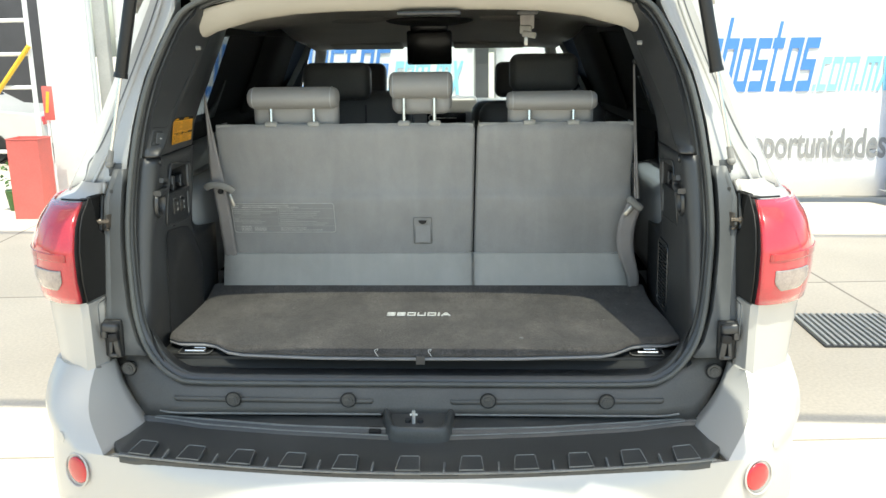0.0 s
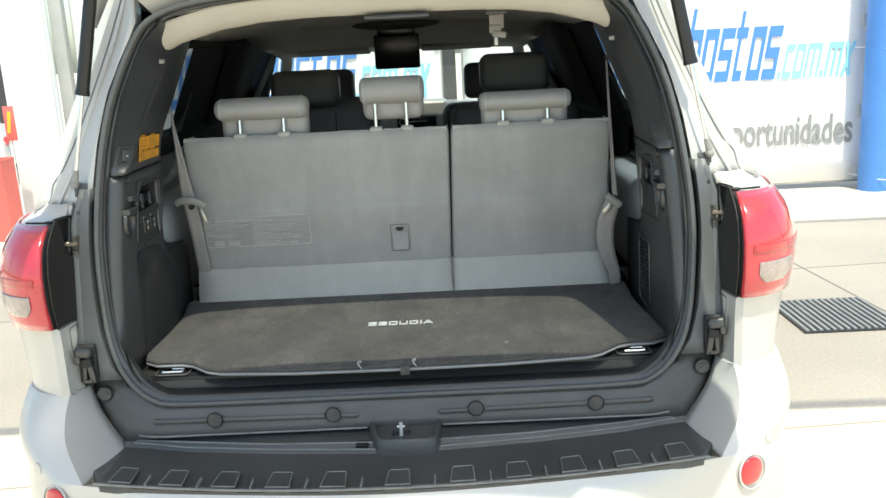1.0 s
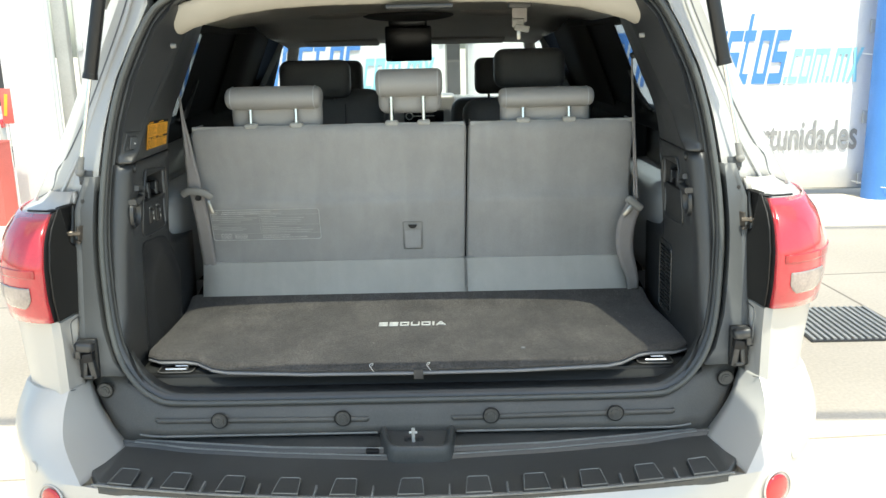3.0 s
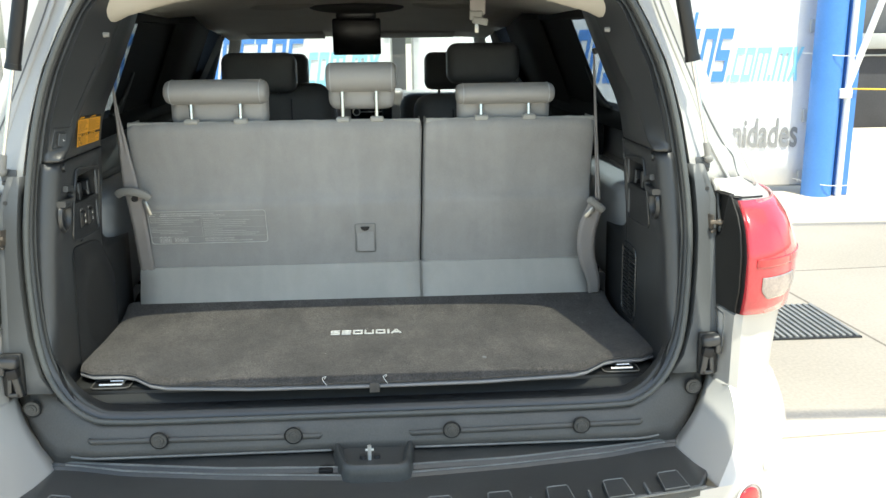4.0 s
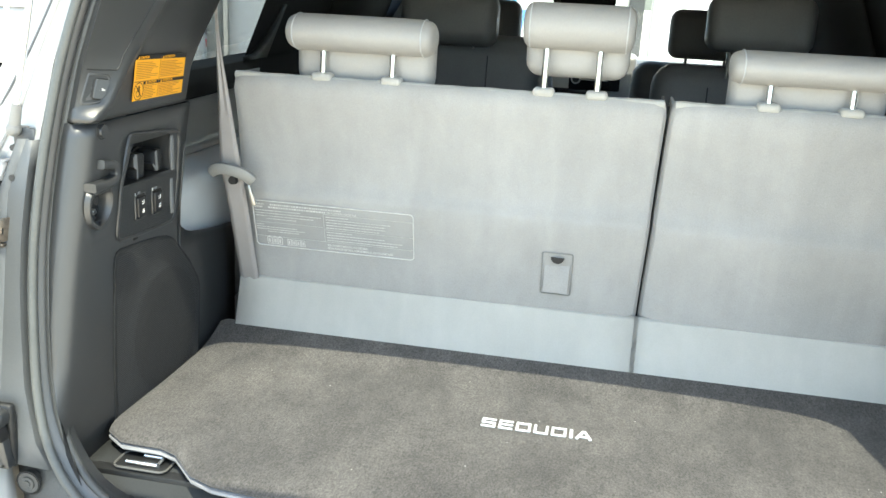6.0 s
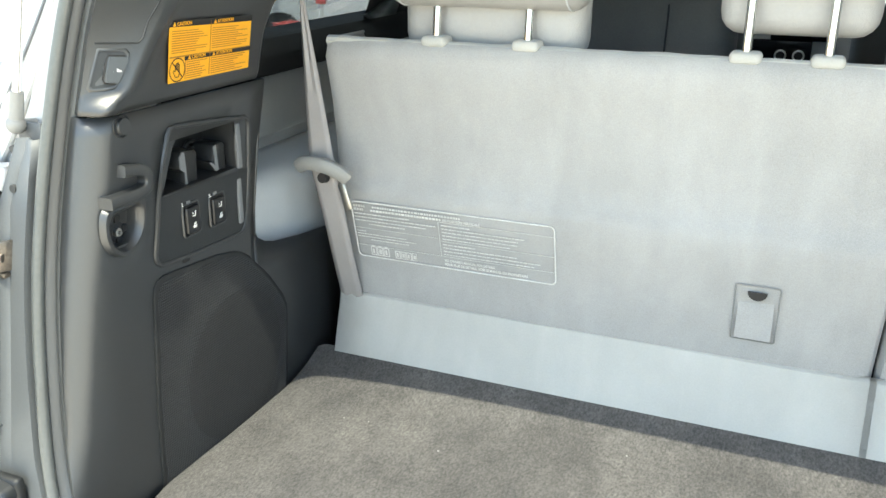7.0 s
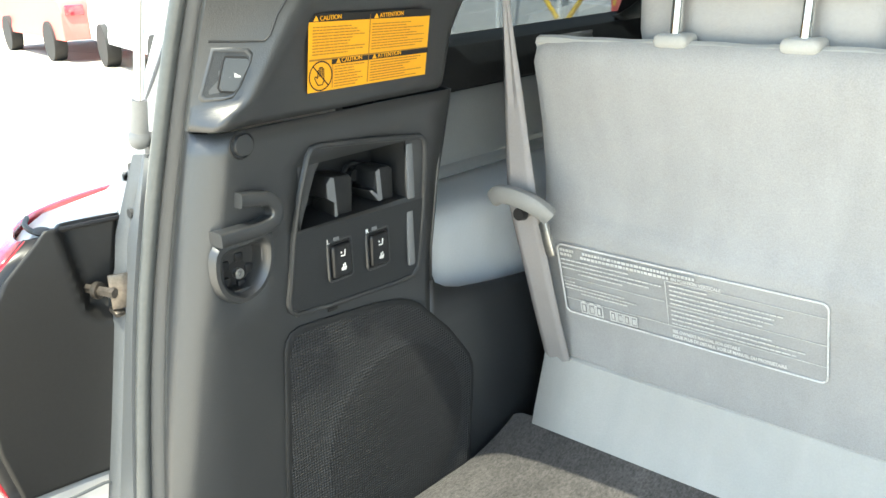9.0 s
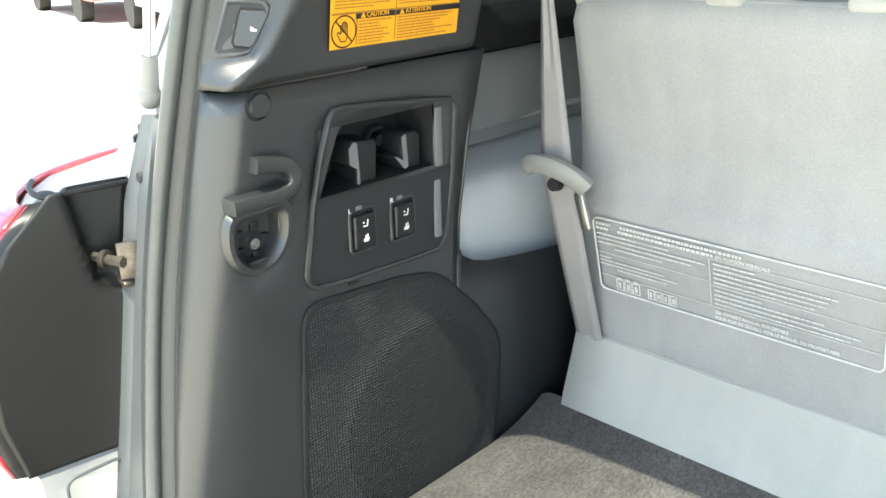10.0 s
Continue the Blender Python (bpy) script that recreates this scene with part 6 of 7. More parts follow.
cargo = thing("cargo_mat", "charcoal carpet cargo mat with dusty pile lying on the load floor", "floor mat")
b, top = mat_rows(0.0, 0.8215, 0.8300, 0.030)
part("binding", b, M["mat"], cargo, "rolled carpet mat edge")
FRONT = [(p[0], p[1] + 0.002) for p in MAT if p[1] <= 0.201]
SIDES = [sorted((p[1], p[0] - math.copysign(0.001, p[0])) for p in MAT if p[0] * s < -0.5 and p[1] >= 0.2) for s in (1, -1)]
rows = []
for u in [0.017 * k / 5 for k in range(5)] + [0.017 + 0.966 * i / 90 for i in range(91)] + [1 - 0.017 * k / 5 for k in range(4, -1, -1)]:
    xa, xb = lerp(SIDES[0], 0.2), lerp(SIDES[1], 0.2)
    y0 = lerp(FRONT, xa + (xb - xa) * u)
    rows.append([])
    for k in range(31):
        y = y0 + 0.022 * k / 6 if k < 6 else y0 + 0.022 + (0.531 - y0) * (k - 6) / 24
        xa, xb = lerp(SIDES[0], y), lerp(SIDES[1], y)
        x = xa + (xb - xa) * u
        d = min(x - xa, xb - x, y - y0)
        roll = max(0.0, 1 - d / 0.022) ** 2
        rows[-1].append((x, y, 0.8370 - 0.0075 * roll + 0.030 * max(0, (y - 0.44) / 0.12) ** 2))
part("carpet_top", skin(rows), M["mat"], cargo, "grey-brown worn carpet face")
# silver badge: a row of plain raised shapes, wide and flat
bx, by, bh = -0.101, 0.309, 0.028
for i, w in enumerate((0.0235, 0.0235, 0.0245, 0.0235, 0.0245, 0.0060, 0.0250)):
    t = 0.0048
    bars = [(bx + w / 2, bh - t / 2, w, t), (bx + w / 2, t / 2, w, t)]
    if i in (0, 1):
        bars.append((bx + w / 2, bh / 2, w, t))
    if i in (1, 2, 3, 4):
        bars.append((bx + 0.0024, bh / 2, 0.0048, bh))
    if i in (2, 3, 4):
        bars.append((bx + w - 0.0024, bh / 2, 0.0048, bh))
    if i == 0:
        bars += [(bx + 0.0024, bh * 0.72, 0.0048, bh * 0.4), (bx + w - 0.0024, bh * 0.28, 0.0048, bh * 0.4)]
    if i == 3:
        bars = bars[1:]
    if i == 5:
        bars = [(bx + w / 2, bh / 2, w, bh)]
    badge = bmesh.new()
    if i == 6:
        for s in (-1, 1):
            box((0.0055, bh * 1.02, 0.003), (bx + w / 2 + s * 0.0058, by + bh / 2, 0.8385), 0.001, 1, (0, 0, s * 22), badge)
        bars = [(bx + w / 2, bh * 0.3, w * 0.55, t)]
    for k, (cx, dy, ww, hh) in enumerate(bars):
        box((ww, hh, 0.003), (cx, by + dy, 0.8386 + 0.0001 * k), 0.001, 1, bm=badge)
    part("badge_shape", badge, M["console_silver"], cargo, "raised silver badge shape")
    bx += w + 0.0042
b, top = mat_rows(0.002, 0.8125, 0.8205, 0.0)
own = b
f = own.faces.new([own.verts.new(p) for p in top])
lone("load_board", own, M["pale_board"], "pale grey board edge showing under the cargo mat", "board")
for x, a in ((-0.096, 30), (0.035, -50)):
    b = sweep(spline([(x, 0.030, 0.836), (x + 0.004, 0.024, 0.844), (x - 0.004, 0.018, 0.842), (x + 0.006, 0.012, 0.828)], 10), 0.0008, 5)
    lone("loose_thread", b, M["white_ink"], "loose pale thread at the edge of the mat", "thread")
lone("pull_tab", box((0.022, 0.004, 0.022), (0.012, 0.017, 0.818), 0.001), M["mat_edge"], "dark cloth pull tab under the cargo mat", "tab")
rnd = random.Random(11)
lint = bmesh.new()
for k in range(16):
    box((rnd.uniform(0.001, 0.0035), rnd.uniform(0.001, 0.002), 0.001), (rnd.uniform(-0.60, 0.58), rnd.uniform(0.10, 0.48), 0.8382), 0, 1, (0, 0, rnd.uniform(0, 180)), lint)
lone("lint_specks", lint, M["belt"], "tiny pale lint specks caught in the cargo mat", "lint", kind="stuff")
lone("gravel_chip", ball((0.262, 0.125, 0.838), 0.006, (1, 0.9, 0.5), seg=8), M["board"], "small pale chip lying on the cargo mat", "debris")

# sill plate with two tie-down hooks
rows = []
for x in [-0.676 + 1.352 * i / 40 for i in range(41)]:
    low = lerp([(0, 0.742), (0.56, 0.744), (0.60, 0.749), (0.635, 0.757), (0.66, 0.776), (0.688, 0.80)], abs(x))
    rows.append([(x, 0.052 + 0.06 * max(0, abs(x) - 0.58), max(0.752, low + 0.006)), (x, 0.060, max(0.776, low + 0.010)), (x, 0.066, max(0.782, low + 0.012)), (x, 0.100, max(0.7955, low + 0.012)), (x, 0.108, max(0.8000, low + 0.012)), (x, 0.20, max(0.8015, low + 0.012))])
plate = part("sill_plate", skin(rows), M["plate"], car, "dark plastic load sill plate", thick=0.003)
for x in (-0.576, 0.577):
    part("hook_dish", slab(rounded(x - 0.042, 0.094, x + 0.042, 0.142, 0.012, 5), -0.003, "z", 0.8042, bevel=0.001), M["trim_dark"], plate, "black hook dish")
    part("dish_rim", sweep([(u, v, 0.8045) for u, v in rounded(x - 0.042, 0.094, x + 0.042, 0.142, 0.012, 5)], 0.0018, 6, True), M["sill"], plate)
    b = rod((x - 0.024, 0.106, 0.808), (x + 0.026, 0.106, 0.808), 0.0038, seg=10)
    rod((x - 0.006, 0.128, 0.808), (x + 0.026, 0.128, 0.808), 0.0034, seg=10, bm=b)
    rod((x + 0.026, 0.106, 0.808), (x + 0.026, 0.128, 0.808), 0.0034, seg=10, bm=b)
    part("tie_hook", b, M["chrome"], plate, "bright tie-down loop")


# ---- third-row belts ----
def ribbon(points, widths, thick=0.0016, n=30, face=(0, -1, 0)):
    c = spline(points, n)
    ws = spline([(w, 0, 0) for w in widths], n)
    rows_a = []
    for i, p in enumerate(c):
        t = (c[min(i + 1, n - 1)] - c[max(i - 1, 0)]).normalized()
        s = t.cross(Vector(face)).normalized()
        f = s.cross(t)
        w = ws[i].x / 2
        rows_a.append([p - s * w, p - s * w * 0.5 + f * 0.0025, p, p + s * w * 0.5 + f * 0.0025, p + s * w])
    return skin(rows_a)


lb = thing("seat_belt", "grey woven seat belt hanging by the wide third-row seat", "seat belt", "third-row belts")
part("strap", ribbon([(-0.629, 0.500, 1.510), (-0.625, 0.501, 1.40), (-0.617, 0.503, 1.29), (-0.608, 0.505, 1.175)], (0.004, 0.008, 0.024, 0.040)), M["belt"], lb, thick=0.0018)
part("lower_strap", ribbon([(-0.603, 0.500, 1.17), (-0.600, 0.522, 1.09), (-0.602, 0.550, 1.01), (-0.605, 0.585, 0.92)], (0.038, 0.037, 0.037, 0.037)), M["belt"], lb, thick=0.0018)
b = sweep(spline([(-0.640, 0.498, 1.168), (-0.626, 0.490, 1.176), (-0.600, 0.486, 1.177), (-0.576, 0.489, 1.170), (-0.563, 0.497, 1.158)], 18), 0.0105, 12, up=(0, 1, 0), flat=0.75, square=0.7)
part("guide", b, M["guide"], lb, "pale plastic belt guide")
part("stud", rod((-0.597, 0.492, 1.158), (-0.597, 0.484, 1.158), 0.0085, 0.007, 16), M["ink"], lb)
part("tongue", box((0.012, 0.006, 0.040), (-0.570, 0.502, 1.130), 0.002, 2, (0, -18, 0)), M["steel"], lb)
part("anchor_slot", box((0.030, 0.026, 0.022), (-0.628, 0.494, 1.516), 0.006, 3, (0, 20, 0)), M["trim_dark"], lb, "black belt slot")
rb = thing("seat_belt", "grey woven seat belt hanging by the narrow third-row seat", "seat belt", "third-row belts")
part("strap", ribbon([(0.584, 0.503, 1.508), (0.590, 0.500, 1.39), (0.597, 0.496, 1.26), (0.604, 0.492, 1.13)], (0.005, 0.007, 0.010, 0.016)), M["belt"], rb, thick=0.0018)
part("lower_strap", ribbon([(0.600, 0.490, 1.12), (0.578, 0.495, 1.05), (0.580, 0.505, 0.98), (0.606, 0.525, 0.90), (0.612, 0.54, 0.86)], (0.040, 0.048, 0.046, 0.034, 0.030)), M["belt"], rb, thick=0.0018)
part("guide", box((0.056, 0.018, 0.022), (0.598, 0.484, 1.118), 0.008, 3, (0, 38, 0)), M["guide"], rb, "pale plastic belt guide")
part("tongue", box((0.014, 0.006, 0.034), (0.580, 0.480, 1.098), 0.002, 2, (0, 40, 0)), M["steel"], rb)
part("anchor_slot", box((0.018, 0.026, 0.016), (0.588, 0.497, 1.514), 0.006, 3, (0, -20, 0)), M["trim_dark"], rb, "black belt slot")


# ---- seats further forward ----
def forward_seat(name, cx, y, w, zt, hz0, hz1, hw, label, group):
    st = thing(name, label, "car seat", group)
    part("backrest", box((w, 0.16, zt - 0.75), (cx, y + 0.03, (zt + 0.75) / 2), 0.06, 4, (-8, 0, 0)), M["dark_leather"], st)
    part("cushion", box((w, 0.50, 0.16), (cx, y + 0.32, 0.86), 0.05, 3), M["dark_leather"], st)
    part("base", box((w * 0.7, 0.36, 0.32), (cx, y + 0.30, 0.63), 0.02), M["trim_dark"], st)
    hr = part("headrest", box((hw, 0.11, hz1 - hz0), (cx, y - 0.015, (hz0 + hz1) / 2), 0.035, 4, (-6, 0, 0)), M["dark_leather"], st)
    for s in (-1, 1):
        part("post", rod((cx + s * hw * 0.25, y, zt - 0.05), (cx + s * hw * 0.25, y - 0.01, hz0 + 0.03), 0.006, seg=10), M["chrome"], hr)
    for s in (-1, 1):
        part("seam", box((0.004, 0.004, zt - 0.95), (cx + s * w * 0.22, y - 0.062, (zt + 0.85) / 2), 0.001, 1, (-8, 0, 0)), M["black"], st)
    return st


forward_seat("second_row_seat", 0.40, 1.47, 0.50, 1.345, 1.385, 1.526, 0.262, "charcoal leather second-row seat with a raised headrest", "second-row seats")
forward_seat("second_row_seat", -0.40, 1.47, 0.50, 1.390, 1.36, 1.500, 0.262, "charcoal leather second-row seat with a low headrest", "second-row seats")
forward_seat("front_seat", 0.36, 2.36, 0.50, 1.29, 1.31, 1.478, 0.27, "charcoal leather front seat", "front seats")
forward_seat("front_seat", -0.44, 2.36, 0.50, 1.29, 1.31, 1.478, 0.27, "charcoal leather front seat", "front seats")

# ---- the yard: banner fence ----
FY = 6.6


def glyph(x, z, w, h, mat_key, parent, kind):
    """A plain slanted print shape about as large as one character."""
    s = 0.16
    def q(pts):
        return [(x + u * w + (v * h) * s, z + v * h) for u, v in pts]
    t, g = 0.26, 0.20
    pieces = {"ring": [[(0, 0), (1, 0), (1, g), (0, g)], [(0, 1 - g), (1, 1 - g), (1, 1), (0, 1)], [(0, g), (t, g), (t, 1 - g), (0, 1 - g)], [(1 - t, g), (1, g), (1, 1 - g), (1 - t, 1 - g)]],
              "snake": [[(0, 0), (1, 0), (1, g), (0, g)], [(0, 1 - g), (1, 1 - g), (1, 1), (0, 1)], [(0, 0.4), (1, 0.4), (1, 0.6), (0, 0.6)], [(0, 0.6), (t, 0.6), (t, 1 - g), (0, 1 - g)], [(1 - t, g), (1, g), (1, 0.4), (1 - t, 0.4)]],
              "tall": [[(0, 0), (t, 0), (t, 1.38), (0, 1.38)], [(t, 1 - g), (1, 1 - g), (1, 1), (t, 1)], [(t, 0), (1, 0), (1, g), (t, g)], [(1 - t, g), (1, g), (1, 1 - g), (1 - t, 1 - g)]],
              "tee": [[(0.1, 0), (0.1 + t, 0), (0.1 + t, 1.30), (0.1, 1.30)], [(-0.1, 1 - g), (0.1, 1 - g), (0.1, 1), (-0.1, 1)], [(0.1 + t, 1 - g), (0.8, 1 - g), (0.8, 1), (0.1 + t, 1)], [(0.1 + t, 0), (0.8, 0), (0.8, g), (0.1 + t, g)]],
              "arch": [[(0, 0), (t, 0), (t, 1), (0, 1)], [(t, 1 - g), (1, 1 - g), (1, 1), (t, 1)], [(1 - t, 0), (1, 0), (1, 1 - g), (1 - t, 1 - g)]],
              "cup": [[(0, 0), (1, 0), (1, g), (0, g)], [(0, 1 - g), (1, 1 - g), (1, 1), (0, 1)], [(0, g), (t, g), (t, 1 - g), (0, 1 - g)]],
              "dot": [[(0, 0), (1, 0), (1, g), (0, g)]],
              "em": [[(0, 0), (0.18, 0), (0.18, 1), (0, 1)], [(0.41, 0), (0.59, 0), (0.59, 0.82), (0.41, 0.82)], [(0.82, 0), (1, 0), (1, 0.82), (0.82, 0.82)], [(0.18, 0.82), (1, 0.82), (1, 1), (0.18, 1)]],
              "cross": [[(0, 0), (0.3, 0), (1.0, 1), (0.7, 1)], [(0.7, 0), (1.0, 0), (0.64, 0.5), (0.42, 0.4)], [(0, 1), (0.3, 1), (0.58, 0.6), (0.36, 0.5)]]}[kind]
    own = bmesh.new()
    for k, p in enumerate(pieces):
        slab(q(p), -0.002 - 0.0003 * k, "y", FY - 0.006, bm=own)
    return part("print_shape", own, M[mat_key], parent)


def banner_panel(x0, x1, label):
    p = thing("banner_fence", label, "fence", "banner fence panels")
    rows = []
    n = 24
    for i in range(n + 1):
        x = x0 + (x1 - x0) * i / n
        rows.append([(x, FY + 0.008 * math.sin(i * 1.3 + z * 2.2) * (1 if z > 0.3 else 1.6), z) for z in (0.07, 0.35, 0.8, 1.3, 1.9, 2.5, 3.0)])
    part("banner_sheet", skin(rows), M["banner"], p, "white printed banner sheet", thick=0.002, offset=1)
    for x in (x0, x1):
        part("post", box((0.04, 0.04, 3.0), (x, FY + 0.035, 1.55), 0.004), M["grey_metal"], p)
        for z in (0.15, 0.75, 1.6, 2.4):
            part("clamp", box((0.05, 0.02, 0.12), (x - math.copysign(0.03, x - x0 - 0.1), FY - 0.012, z), 0.004), M["armrest"], p)
    for z in (0.065, 3.03):
        part("rail", box((x1 - x0, 0.04, 0.03), ((x0 + x1) / 2, FY + 0.03, z), 0.004), M["grey_metal"], p)
    # the large print: slanted shapes in two blues, ending near the far post
    end = x1 - 0.04
    x = end - 0.09
    h = 0.40
    for kind, w, key in (("cross", 0.10, "cyan"), ("em", 0.14, "cyan"), ("dot", 0.03, "cyan"), ("em", 0.14, "cyan"), ("ring", 0.09, "cyan"), ("cup", 0.08, "cyan"), ("dot", 0.03, "cyan")):
        x -= w + 0.015
        glyph(x, 1.085, w, h * 0.80, key, p, kind)
    for kind, w in (("snake", 0.125), ("ring", 0.125), ("tee", 0.115), ("snake", 0.125), ("ring", 0.125), ("tall", 0.125), ("ring", 0.125), ("snake", 0.125), ("arch", 0.125), ("ring", 0.125), ("ring", 0.125), ("tall", 0.125), ("ring", 0.125)):
        x -= w + 0.028
        if x < x0 + 0.1:
            break
        glyph(x, 1.085, w + 0.004, 0.50, "blue", p, kind)
    for k in range(5):
        b = slab([(x0 + 0.35 + k * 0.13, 1.55 + 0.05 * (k % 2)), (x0 + 0.44 + k * 0.13, 1.55 + 0.05 * (k % 2)), (x0 + 0.49 + k * 0.13, 2.35), (x0 + 0.40 + k * 0.13, 2.35)], -0.003, "y", FY - 0.006)
        part("print_shape", b, M["cyan" if k % 2 else "blue"], p)
    writing("oportunidades", 0.40, M["grey_print"], "word", p, Matrix.Translation((end - 0.05, FY - 0.016, 0.452)) @ Euler((radians(90), 0, 0)).to_matrix().to_4x4(), 0.001, "RIGHT", 0.0, 0.55, bold=0.007)
    return p


banner_panel(0.30, 4.15, "white banner fence panel printed in blue and grey")
banner_panel(-3.40, 0.085, "white banner fence panel printed in blue, standing before the car")
lone("fence_post", box((0.125, 0.10, 3.1), (0.165, FY + 0.05, 1.55), 0.006), M["dark_metal"], "dark steel post between the banner panels", "post")
pole = thing("pipe_post", "grey steel post with a pale pipe along it", "post")
part("post", box((0.12, 0.10, 3.2), (-3.52, FY - 0.03, 1.6), 0.006), M["grey_metal"], pole)
part("pipe", rod((-3.61, FY - 0.10, 0.0), (-3.61, FY - 0.10, 3.2), 0.025), M["armrest"], pole)
lone("white_sheet_wall", box((0.50, 0.05, 3.2), (-3.865, FY - 0.05, 1.60), 0.01), M["white_paint"], "tall white painted board beside the fence", "wall panel")

col = thing("blue_column", "blue painted round steel column with a white pipe strapped to it", "column")
part("shaft", rod((4.19, 6.38, 0), (4.19, 6.38, 2.05), 0.138, seg=36), M["blue_paint"], col)
part("upper_shaft", rod((4.19, 6.38, 2.05), (4.19, 6.38, 4.6), 0.136, seg=36), M["white_paint"], col)
part("pipe", rod((4.36, 6.28, 0), (4.36, 6.28, 4.4), 0.030), M["white_paint"], col, "white drain pipe")
part("pipe_branch", rod((4.36, 6.28, 1.05), (4.60, 6.26, 1.85), 0.030), M["white_paint"], col)
part("pipe_clamp", box((0.12, 0.06, 0.09), (4.33, 6.27, 0.98), 0.01), M["white_paint"], col)
lone("blue_post", box((0.14, 0.14, 2.05), (4.41, 6.40, 1.025), 0.01), M["blue_paint"], "square blue painted post beside the round column", "post")
for z0, z1, x in ((1.35, 1.32, 4.55), (0.14, 0.10, 4.55)):
    b = sweep(spline([(4.02, 6.54, z0), (4.19, 6.225, z0 - 0.02), (x - 0.05, 6.30, z1)], 14), 0.004, 6)
    lone("tie_wire", b, M["white_paint"], "pale wire tying the fence to the column", "wire", "tie wires")
shed = thing("dark_shed", "dark open shed with a grey beam beyond the blue column", "shed")
part("wall", box((9.0, 5.0, 1.30), (10.4, 14.6, 0.65), 0.02), M["shed"], shed)
part("beam", box((9.0, 0.20, 0.24), (10.4, 12.05, 1.38), 0.02), M["grey_metal"], shed, "grey steel beam")
part("upper_wall", box((9.0, 4.6, 3.0), (10.4, 14.6, 2.99), 0.02), M["board"], shed, "grey upper wall")
for x, z, w in ((7.9, 1.16, 0.5), (8.8, 0.95, 0.7), (9.6, 1.1, 0.4)):
    part("shelf_edge", box((w, 0.04, 0.03), (x, 12.08, z), 0.004), M["grey_metal"], shed)
lone("barrier_rope", sweep(spline([(4.40, 6.30, 1.02), (5.4, 6.40, 0.99), (6.6, 6.50, 0.985)], 12), 0.009, 6), M["yellow_paint"], "yellow rope tied to the column as a barrier", "rope")

# floor grating
gr = thing("drain_grating", "steel drain grating set flush in the concrete", "grating")
part("frame", box((0.54, 0.56, 0.012), (2.22, 2.68, 0.004), 0.002), M["dark_metal"], gr)
for i in range(15):
    part("bar", box((0.018, 0.54, 0.014), (2.22 - 0.25 + 0.0357 * i, 2.68, 0.012), 0.003, 1), M["grey_metal"], gr)

# red drum, scaffold, plant and a parked car at the far side
bin_ = thing("red_bin", "faded red square bin standing on the concrete", "bin")
b = skin([[(-4.09 + 0.150 * k * u, 6.02 + 0.125 * k * v, z) for u, v in ((-1, -1), (1, -1), (1, 1), (-1, 1))] for k, z in ((0.98, 0.0), (1.0, 0.40), (1.0, 0.755), (0.94, 0.757), (0.92, 0.70))], True)
part("body", b, M["red_paint"], bin_)
b = bmesh.new()
b.faces.new([b.verts.new((-4.09 + 0.138 * u, 6.02 + 0.115 * v, 0.70)) for u, v in ((-1, -1), (1, -1), (1, 1), (-1, 1))])
part("liner", b, M["red_paint"], bin_, "shaded inside of the bin")
part("rim", sweep([(-4.09 + 0.150 * u, 6.02 + 0.125 * v, 0.752) for u, v in ((-1, -1), (1, -1), (1, 1), (-1, 1))], 0.007, 6, True), M["red_paint"], bin_)
sign = thing("notice_stand", "small red and yellow notice on a white stand", "sign")
part("stand", rod((-3.99, 6.24, 0.0), (-3.99, 6.24, 1.20), 0.012), M["white_paint"], sign)
part("plate", box((0.10, 0.012, 0.32), (-3.96, 6.222, 1.06), 0.003), M["red_paint"], sign, "red notice plate")
part("print_shape", box((0.030, 0.004, 0.20), (-3.965, 6.214, 1.07), 0.001, 1, (0, 8, 0)), M["yellow_paint"], sign)
sc = thing("scaffold", "pale steel scaffold with yellow braces", "scaffold")
for x in (-7.6, -6.6, -5.62):
    part("upright", rod((x, 9.2, 0), (x, 9.2, 4.0), 0.03), M["white_paint"], sc)
for z in (0.25, 1.08, 1.50, 1.92):
    part("ledger", rod((-7.6, 9.2, z), (-5.62, 9.2, z), 0.025), M["white_paint"], sc)
part("brace", rod((-6.6, 9.15, 0.4), (-5.6, 9.15, 1.6), 0.03), M["yellow_paint"], sc)
part("brace", rod((-7.5, 9.15, 1.75), (-6.6, 9.15, 0.6), 0.03), M["yellow_paint"], sc)
pl = thing("potted_plant", "small flowering plant in a green pot", "plant")
part("pot", rod((-4.46, 6.4, 0), (-4.46, 6.4, 0.2), 0.09, 0.12, seg=20), M["green"], pl)
own = bmesh.new()
rnd = random.Random(3)
for i in range(60):
    p = Vector((-4.46 + rnd.uniform(-0.14, 0.14), 6.4 + rnd.uniform(-0.14, 0.14), rnd.uniform(0.2, 0.45)))
    d = Vector((rnd.uniform(-1, 1), rnd.uniform(-1, 1), rnd.uniform(0, 1))).normalized() * 0.05
    e = d.cross(Vector((0, 0, 1))).normalized() * 0.015
    own.faces.new([own.verts.new(v) for v in (p - e, p + d * 0.5 - e * 1.5, p + d, p + d * 0.5 + e * 1.5)])
part("leaves", own, M["green"], pl)


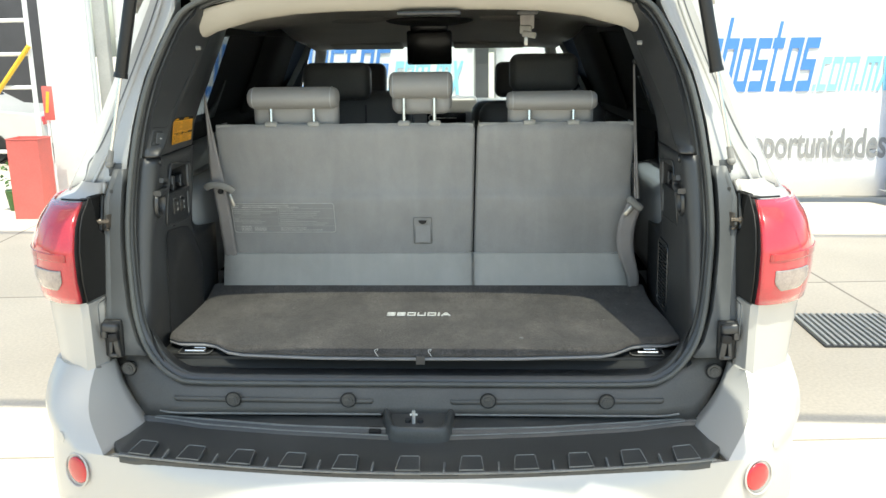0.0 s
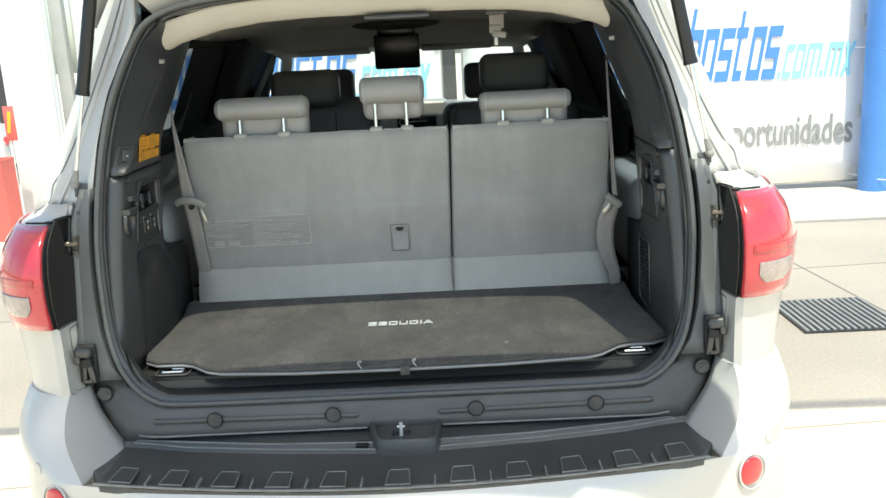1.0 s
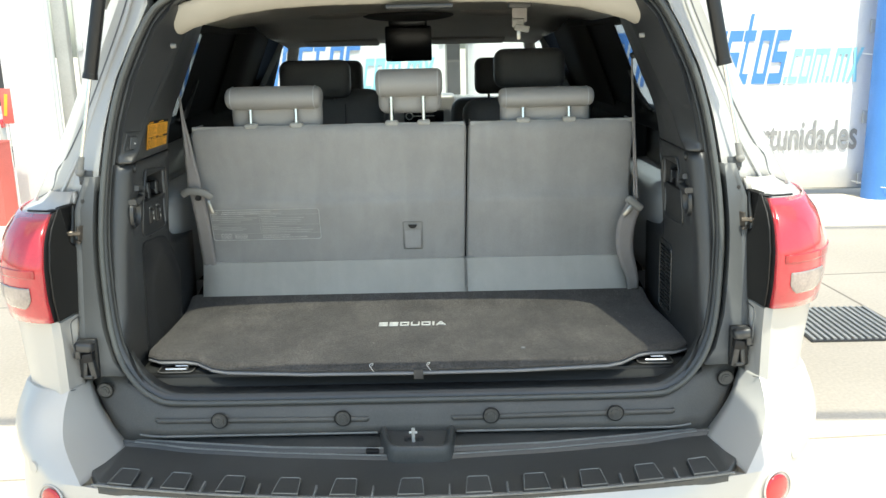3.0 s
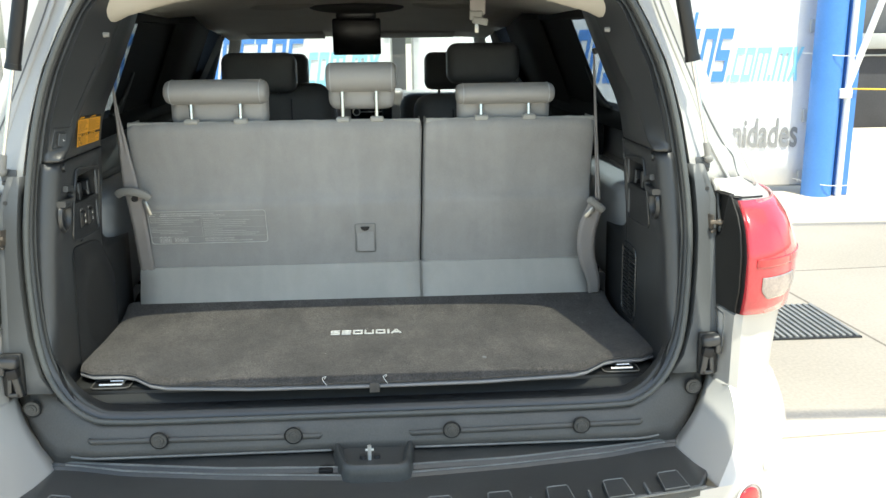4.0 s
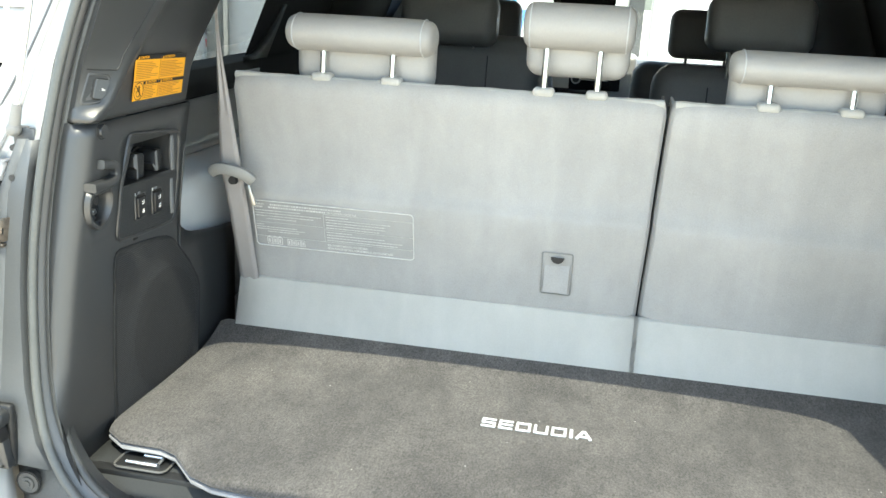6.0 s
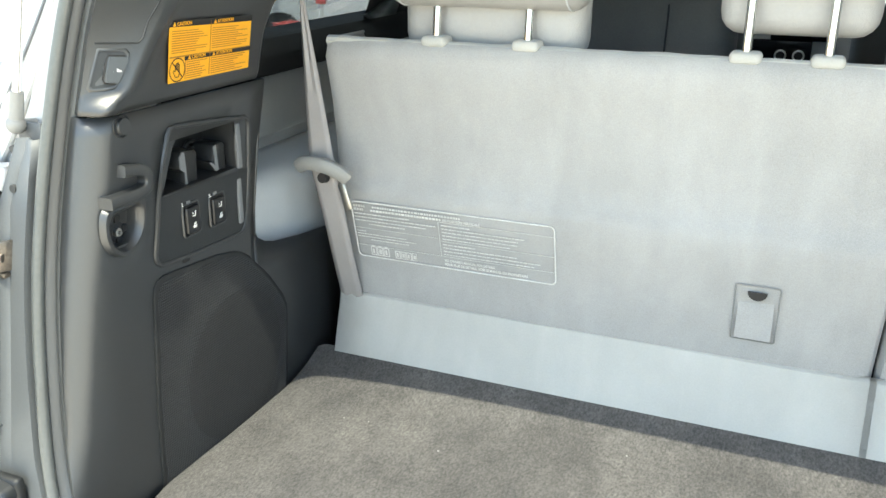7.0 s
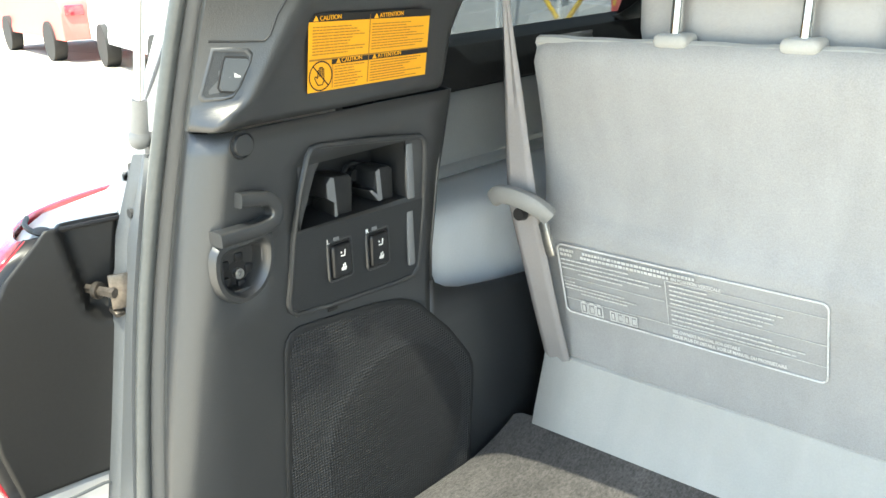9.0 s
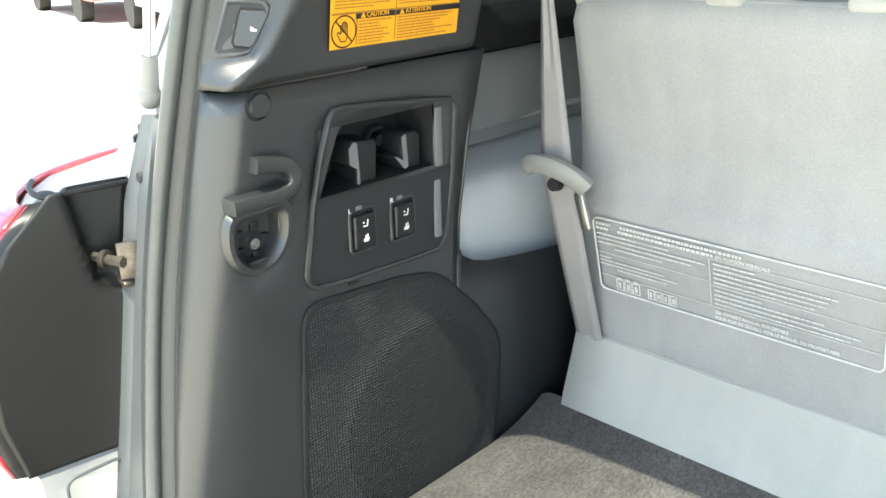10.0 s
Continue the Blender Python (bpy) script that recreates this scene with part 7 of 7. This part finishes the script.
def parked_car(name, at, rz, paint, label, tall=1.0):
    e = thing(name, label, "car", "parked cars")
    b = bmesh.new()
    prof = [(-2.2, 0.35), (-2.2, 0.75), (-2.1, 0.92), (-1.2, 1.0), (-0.6, 1.42), (0.9, 1.45), (1.6, 1.02), (2.15, 0.95), (2.25, 0.7), (2.25, 0.35)]
    rows = []
    for x in (-0.86, -0.84, -0.70, 0.70, 0.84, 0.86):
        k = 0.0 if abs(x) > 0.85 else 0.02
        rows.append([(x * (1.0 if z < 1.0 else 0.86), y, z + (k if z > 0.4 else 0)) for y, z in prof])
    skin(rows, bm=b)
    for r in (rows[0], rows[-1]):
        b.faces.new([b.verts.new(p) for p in r])
    part("body", b, M[paint], e, bevel=0.03)
    part("window", skin([[(x, y, z) for y, z in ((-1.15, 1.02), (-0.62, 1.36), (0.85, 1.38), (1.45, 1.04))] for x in (-0.78, 0.78)]), M["black"], e)
    part("rear_window", box((1.3, 0.02, 0.30), (0, -0.92, 1.22), 0.01, 1, (-36, 0, 0)), M["black"], e)
    for x in (-0.8, 0.8):
        for y in (-1.4, 1.4):
            part("wheel", rod((x - 0.1, y, 0.31), (x + 0.1, y, 0.31), 0.31, seg=24), M["tyre"], e)
        part("tail_lamp", box((0.28, 0.05, 0.16), (x * 0.82, -2.2, 0.80), 0.02), M["red_lens"], e)
    e.matrix_basis = pose(*at, 0, 0, rz) @ Matrix.Diagonal((1, 1, tall, 1))
    return e


parked_car("parked_car", (-8.15, 10.7, 0), 91, "silver", "low silver coupe parked behind the scaffold", 0.74)
lone("warehouse_wall", box((12.0, 0.3, 4.0), (-14.6, 17.0, 2.0), 0.02), M["shed"], "dark warehouse wall behind the scaffold", "building")
parked_car("parked_car", (-11.0, 6.6, 0), 75, "white_paint", "white car with red lamps parked across the yard")
parked_car("parked_car", (-15.5, 7.2, 0), 80, "red_paint", "red car parked across the yard")

# unseen high roof, added to shade a strip of ground ahead of the car
roof = thing("canopy_roof", "unseen white translucent corrugated canopy on steel beams, added to shade the ground", "canopy", kind="structure")
rows = []
for i in range(121):
    x = -9 + 18 * i / 120
    rows.append([(x, y - 0.03 * x, 7.0 + 0.006 * (-1) ** i) for y in (-0.95, 0.95, 2.80)])
part("roof_sheet", skin(rows), M["roof_sheet"], roof)
for y in (-0.89, 2.73):
    part("beam", box((18, 0.06, 0.10), (0.0, y, 6.93), 0.01, turn=(0, 0, -1.7)), M["grey_metal"], roof)
for x in (-8.5, 8.5):
    part("column", rod((x, 1.0, 0), (x, 1.0, 6.9), 0.12, seg=20), M["blue_paint"], roof)
